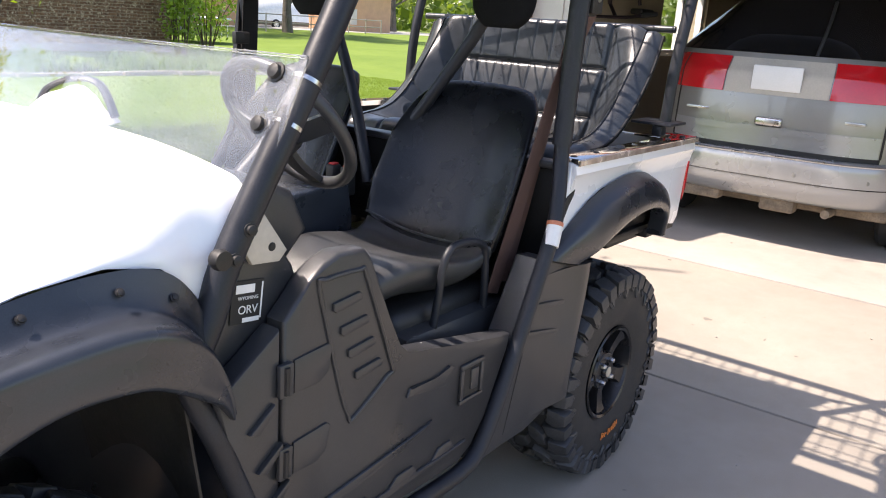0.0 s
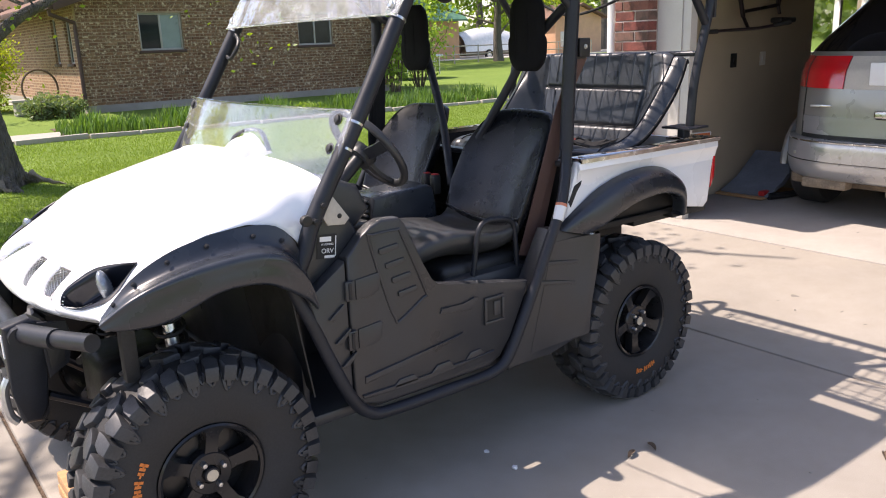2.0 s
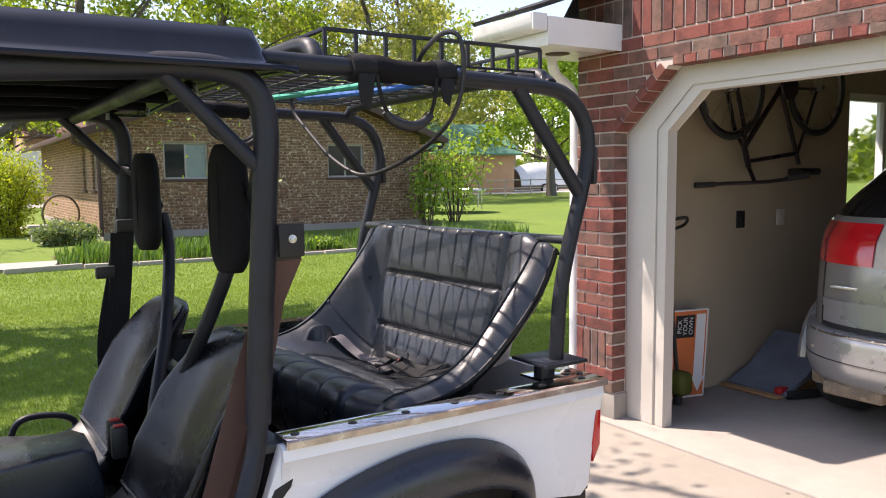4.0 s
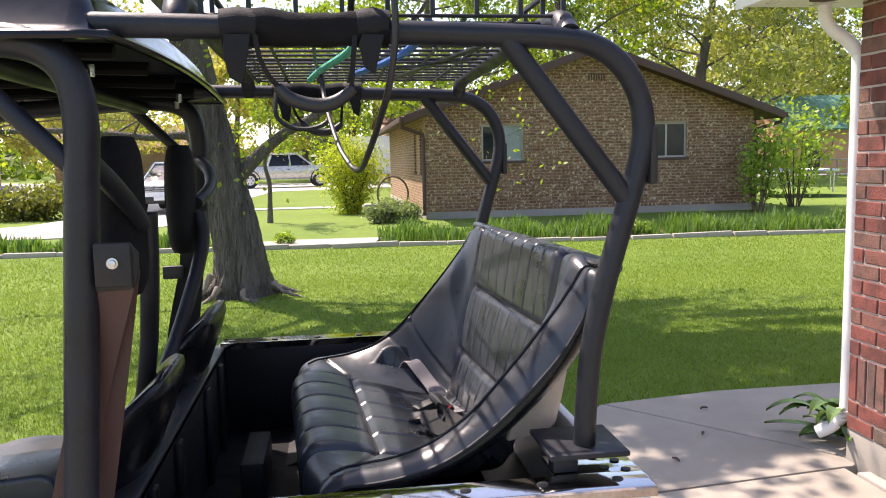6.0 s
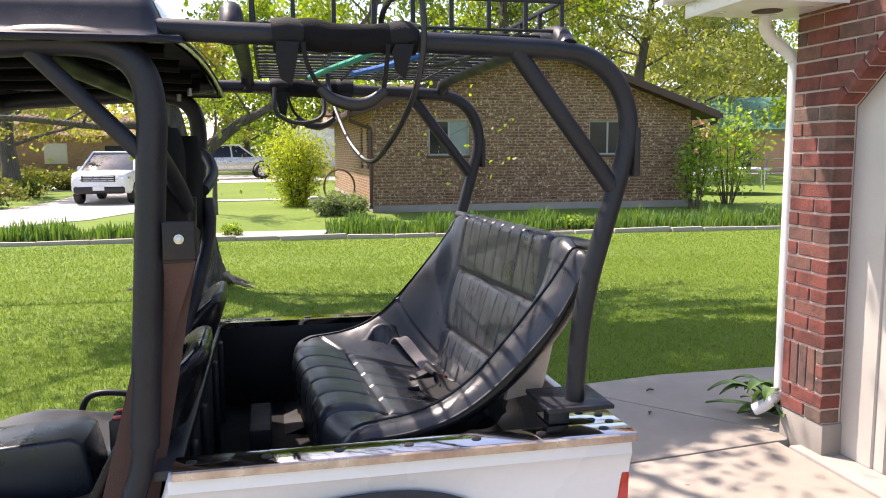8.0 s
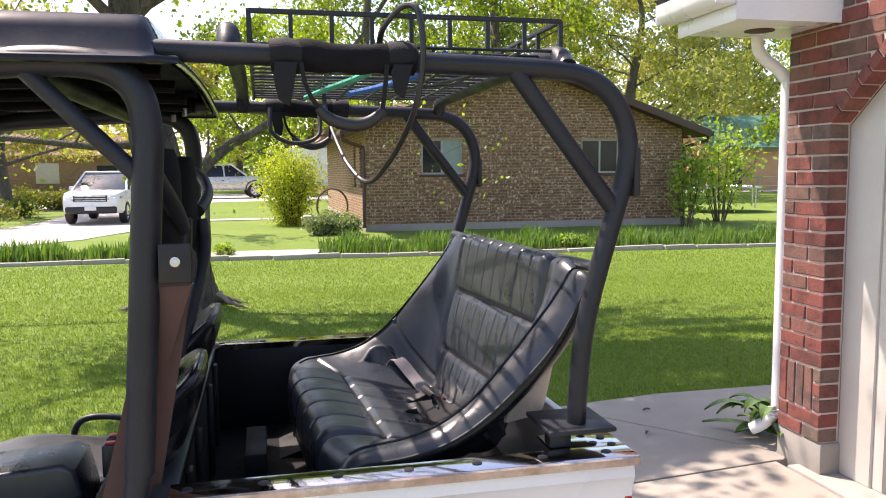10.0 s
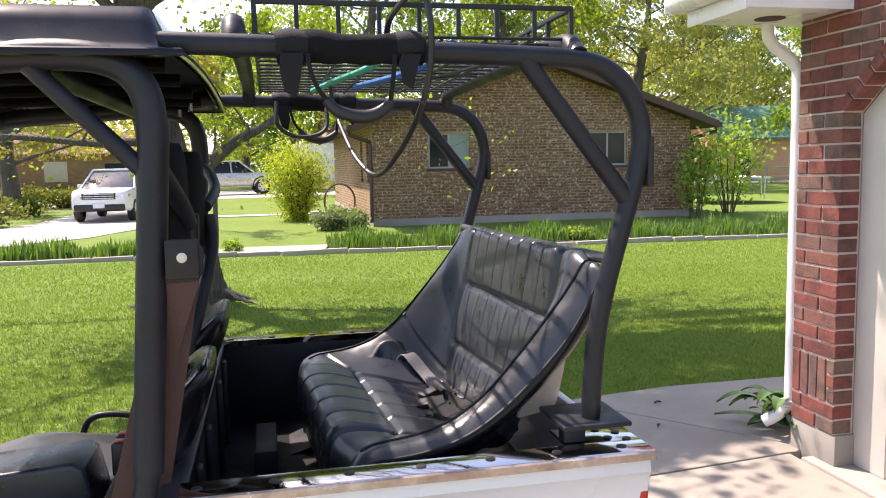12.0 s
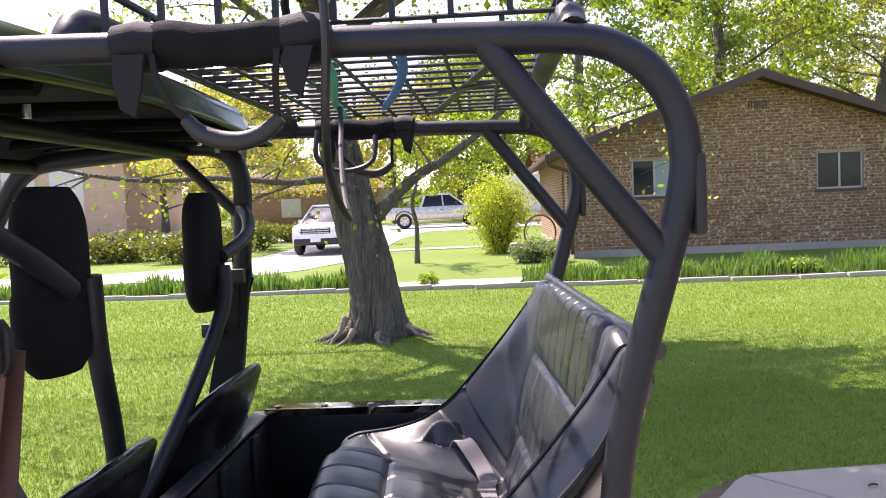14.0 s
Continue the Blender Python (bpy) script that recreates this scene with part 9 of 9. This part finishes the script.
# orange sign board leaning on the wall
SG = Matrix.Translation((4.02, 1.475, 0.095)) @ Matrix.Rotation(radians(-14), 4, "Z") @ Matrix.Rotation(radians(4), 4, "X")
signb = thing("sign_board", "orange sign board with white arrow leaning on the wall", "sign")
bm = B()
box(bm, (0.0, 0.0, 0.0), (0.40, 0.008, 0.61), 0.002, SG)
part("board", bm, SIGN_O, signb)
bm = B()
box(bm, (0.15, -0.003, 0.42), (0.30, 0.0, 0.575), 0.0, SG)
part("black_star", bm, INK, signb)
bm = B()
v = [bm.verts.new(SG @ Vector(p)) for p in ((0.31, -0.003, 0.58), (0.385, -0.003, 0.58), (0.385, -0.003, 0.14), (0.40, -0.003, 0.14), (0.35, -0.003, 0.03), (0.295, -0.003, 0.14), (0.31, -0.003, 0.14))]
bm.faces.new(v)
part("arrow", bm, LABELW, signb)
bm = B()
for a, b, c, d in ((-0.004, 0.004, 0, 0.61), (0.396, 0.404, 0, 0.61), (0.004, 0.396, -0.004, 0.006), (0.004, 0.396, 0.604, 0.614)):
    box(bm, (a, -0.006, c), (b, 0.012, d), 0.001, SG)
part("edge_band", bm, LABELW, signb)
SR = SG @ Matrix.Translation((0.225, -0.0045, 0.50)) @ Matrix.Rotation(radians(90), 4, "X") @ Matrix.Rotation(radians(90), 4, "Z")
for k, wd in enumerate(("PICK", "YOUR", "OWN")):
    lettering("word", wd, 0.046, LABELW, SR @ Matrix.Translation((0.0, 0.045 - 0.045 * k, 0.0)), signb)
bm = B()
for k in range(5):
    box(bm, (0.03 + 0.02 * (k % 2), -0.003, 0.08 + 0.095 * k), (0.12, 0.0, 0.15 + 0.095 * k), 0.0, SG)
part("plain_bar", bm, CORD_G, signb)
# folded sheet and tools on the floor near the wall
sheet_pile = thing("folded_panel", "grey folded sheet over cardboard on the floor", "sheet")
bm = B()
prism(bm, [(4.75, 0.13), (5.0, 0.22), (5.30, 0.44), (5.34, 0.43), (5.04, 0.19), (4.76, 0.11)], "y", 0.98, 1.44, 0.004)
part("sheet_body", bm, TARP, sheet_pile)
bm = B()
box(bm, (4.70, 1.0, 0.095), (5.30, 1.46, 0.115), 0.004, Matrix.Translation((0, 0, 0)))
part("cardboard", bm, PINE, sheet_pile)
tools = thing("hand_tools", "black and red tools lying under the sheet", "tools")
bm = B()
tube(bm, [(4.78, 0.98, 0.12), (4.98, 0.90, 0.125), (5.2, 0.90, 0.12)], 0.03, 8, 3)
part("tool_body", bm, BLACKP, tools)
bm = B()
box(bm, (4.74, 1.0, 0.12), (4.84, 1.06, 0.17), 0.015)
part("tool_grip", bm, RED_P, tools)
cab = thing("wall_cabinet", "white cabinet on the garage back wall", "cabinet")
bm = B()
box(bm, (10.25, -0.75, 1.55), (10.6, 0.35, 2.25), 0.008)
part("body", bm, TRIM, cab)
for a, b in ((-0.74, -0.21), (-0.19, 0.34)):
    bm = B()
    box(bm, (10.232, a, 1.56), (10.25, b, 2.24), 0.004)
    part("door", bm, TRIM, cab)

# ---- small things on the drive ----
blk = thing("wood_block", "raw pine block wedged by the front wheel", "wood block")
for k, (a, b) in enumerate(((0.002, 0.043), (0.045, 0.088))):
    bm = B()
    box(bm, (-1.235, -0.40, a), (-1.055, 0.165, b), 0.004, Matrix.Translation((0.004 * k, 0.006 * k, 0)))
    part("plank", bm, PINE, blk)
rg = random.Random(77)
for k, (x, y, s) in enumerate(((0.126, -0.626, 0.012), (0.125, -0.785, 0.013), (-0.5, -1.3, 0.007), (0.9, -1.5, 0.006), (2.4, -0.6, 0.008), (2.9, -1.2, 0.007), (1.3, -1.05, 0.006))):
    bm = B()
    bmesh.ops.create_icosphere(bm, subdivisions=1, radius=s)
    for v in bm.verts:
        v.co = Vector((v.co.x * rg.uniform(0.7, 1.4), v.co.y * rg.uniform(0.7, 1.3), v.co.z * 0.6)) + Vector((x, y, ramp(x) + s * 0.45))
    tagged(part("pebble", bm, LABELW if k < 2 else KERB_C), "small pale stone chip lying on the concrete drive", "pebble", "chips on the drive")
for k, (x, y, a) in enumerate(((0.519, -1.007, 15), (0.62, -1.02, 70), (1.2, -1.62, 30), (3.0, 2.2, 50), (2.7, 1.9, 110), (3.2, 2.6, 10))):
    bm = B()
    skin(bm, lambda u, w, x=x, y=y, a=a: Matrix.Translation((x, y, ramp(x) + 0.004)) @ Matrix.Rotation(radians(a), 4, "Z") @ Vector(((u - 0.5) * 0.055, (w - 0.5) * 0.022 * math.sin(math.pi * (0.1 + 0.8 * u)), 0.010 * abs(2 * w - 1) + 0.006 * math.sin(3 * u))), 6, 4)
    thicken(bm, 0.0008)
    tagged(part("dry_leaf", bm, TWIG), "dry brown curled leaf on the concrete", "leaf", "leaves on the drive")

# ---- bricks of the neighbour's gable ----
HC, HL, HJ = 0.0765, 0.215, 0.011
rg = random.Random(14)


def gable_span(z):
    """How far the gable reaches at a height."""
    cut_ = max(0.0, z + HC / 2 - HZ) / SL
    left, right = HX0 + cut_ * (RX - HX0) / (HX1 - RX), HX1 - cut_
    return left, right


def wall_pieces():
    out, row, z = [], 0, 0.37 + HC / 2
    while z < HZ + SL * (HX1 - RX) - 0.12:
        a, b = gable_span(z)
        x = a - (HL / 2 if row % 2 else 0.0)
        while x < b:
            lo, hi = max(x, a) + HJ / 2, min(x + HL, b) - HJ / 2
            for wa, wb, wc, wd in WINS:
                if wc - 0.075 < z < wd and lo < wb + 0.01 and hi > wa - 0.01:
                    if lo < wa - 0.04:
                        hi = min(hi, wa - 0.006)
                    elif hi > wb + 0.04:
                        lo = max(lo, wb + 0.006)
                    else:
                        hi = lo
            if hi - lo > 0.03:
                out.append((lo, hi, z))
            x += HL
        z += HC
        row += 1
    return out


PIECES = wall_pieces()
whole = None
loose_v, loose_f, near = [], [], 0
for lo, hi, z in PIECES:
    if abs(hi - lo - (HL - HJ)) < 1e-4 and 4.4 < lo < 8.2 and 0.5 < z < 1.75 and near < 300:
        near += 1
        at = Matrix.Translation(((lo + hi) / 2, HY0 + rg.uniform(-0.004, 0.002), z)) @ Matrix.Rotation(radians(rg.uniform(-0.5, 0.5)), 4, "Y")
        if whole is None:
            bm = B()
            box(bm, (-(HL - HJ) / 2, -0.012, -(HC - HJ) / 2), ((HL - HJ) / 2, 0.02, (HC - HJ) / 2))
            rounded(bm, [e for e in bm.edges if all(v.co.y < 0 for v in e.verts)], 0.004, 1)
            whole = part("brick", bm, HBRICK_P, house, m=at, flat=True)
        else:
            shared("brick", whole, house, at)
        continue
    d, e, h = rg.uniform(-0.016, -0.009), rg.uniform(-0.002, 0.002), (HC - HJ) / 2
    n = len(loose_v)
    loose_v += [(lo, HY0 + 0.01, z - h + e), (hi, HY0 + 0.01, z - h + e), (hi, HY0 + 0.01, z + h + e), (lo, HY0 + 0.01, z + h + e), (lo + 0.004, HY0 + d, z - h + e + 0.004), (hi - 0.004, HY0 + d, z - h + e + 0.004), (hi - 0.004, HY0 + d, z + h + e - 0.004), (lo + 0.004, HY0 + d, z + h + e - 0.004)]
    loose_f += [tuple(n + k for k in f) for f in ((4, 5, 6, 7), (0, 1, 5, 4), (1, 2, 6, 5), (2, 3, 7, 6), (3, 0, 4, 7))]
raw("brickwork", loose_v, loose_f, HBRICK_J, house)["kind"] = "stuff"

# ---- bricks of the garage front ----
COURSE, BL, JT = 0.0775, 0.235, 0.0105
PIER = 1.335


def brick_mesh(ly, lz, seed, deep=0.096):
    rg = random.Random(seed)
    bm = B()
    box(bm, (-0.012, -ly / 2, -lz / 2), (deep, ly / 2, lz / 2))
    rounded(bm, [e for e in bm.edges if any(v.co.x < 0 for v in e.verts)], 0.0035, 1)
    for v in bm.verts:
        v.co += Vector((rg.uniform(-1, 1) * 0.0014, rg.uniform(-1, 1) * 0.0014, rg.uniform(-1, 1) * 0.0010))
    bmesh.ops.recalc_face_normals(bm, faces=bm.faces)
    me = bpy.data.meshes.new("brick")
    bm.to_mesh(me)
    bm.free()
    me.materials.append(BRICK)
    return me


UP = [brick_mesh(0.068 - JT, 3 * COURSE - JT, 8 + k) for k in range(3)]
SOLDIER = [brick_mesh(COURSE - JT, BL - JT, 12 + k) for k in range(3)]
ROWLOCK = [brick_mesh(0.085 - JT, 0.057, 16 + k) for k in range(3)]
CUT = {}
rg = random.Random(4)


def lay(mesh, y, z, x=GX, roll=0.0):
    ob = new("brick", mesh)
    ob.parent = garage
    ob.matrix_basis = Matrix.Translation((x + rg.uniform(-0.002, 0.002), y, z)) @ Matrix.Rotation(radians(roll + rg.uniform(-0.5, 0.5)), 4, "X")


def cut_brick(ly):
    key = (round(ly / 0.005), rg.randrange(3))
    if key not in CUT:
        CUT[key] = brick_mesh(key[0] * 0.005, COURSE - JT, 20 + key[0] * 3 + key[1])
    return CUT[key]


def course(y1, y0, z, off):
    """One course from y1 down to y0, its joints shifted by off."""
    y = y1
    first = True
    while y - y0 > 0.03:
        ln = BL if not (first and off) else BL * off
        first = False
        end = max(y - ln, y0)
        if end - y0 < 0.035:
            end = y0
        lay(cut_brick(y - end - JT), (y + end) / 2, z)
        y = end


def ring_edge(z):
    """Where the courses end beside the ring of header bricks over the slanted corner."""
    return PIER if z < 1.89 else 1.311 - (z - 1.965) * 0.99 - 0.035


row, z = 0, 0.25 + COURSE / 2
while z < 2.40:
    if row == 2:
        for k in range(4):
            lay(rg.choice(UP), 1.674 - 0.068 * (k + 0.5), z + COURSE)
        for k in range(3):
            course(1.674 - 0.272, PIER, z + k * COURSE, 0)
        row, z = 5, z + 3 * COURSE
        continue
    course(1.674, max(ring_edge(z), 0.90) if z < HEAD + 0.06 else -1.7, z, 0.36 if row % 2 else 0.86)
    row, z = row + 1, z + COURSE
SLOPE = Vector((0, 0.931 - 1.335, 2.215 - 1.868)).normalized()
for k in range(6):
    c = Vector((GX, 1.335, 1.868)) + SLOPE * (0.048 + 0.085 * k) + Vector((0, -SLOPE.z, SLOPE.y)) * -0.031
    lay(rg.choice(ROWLOCK), c.y, c.z, GX - 0.003, math.degrees(math.atan2(SLOPE.z, SLOPE.y)))
y = 0.86
while y > -1.7:
    lay(rg.choice(ROWLOCK), y, HEAD + 0.031)
    y -= 0.085
top = z - COURSE / 2
y = 1.674 - COURSE / 2
while y > -1.7:
    lay(rg.choice(SOLDIER), y, top + BL / 2)
    y -= COURSE
z = top + BL + COURSE / 2
while z < 3.15:
    course(1.674, -1.7, z, 0.5 if row % 2 else 0)
    row, z = row + 1, z + COURSE
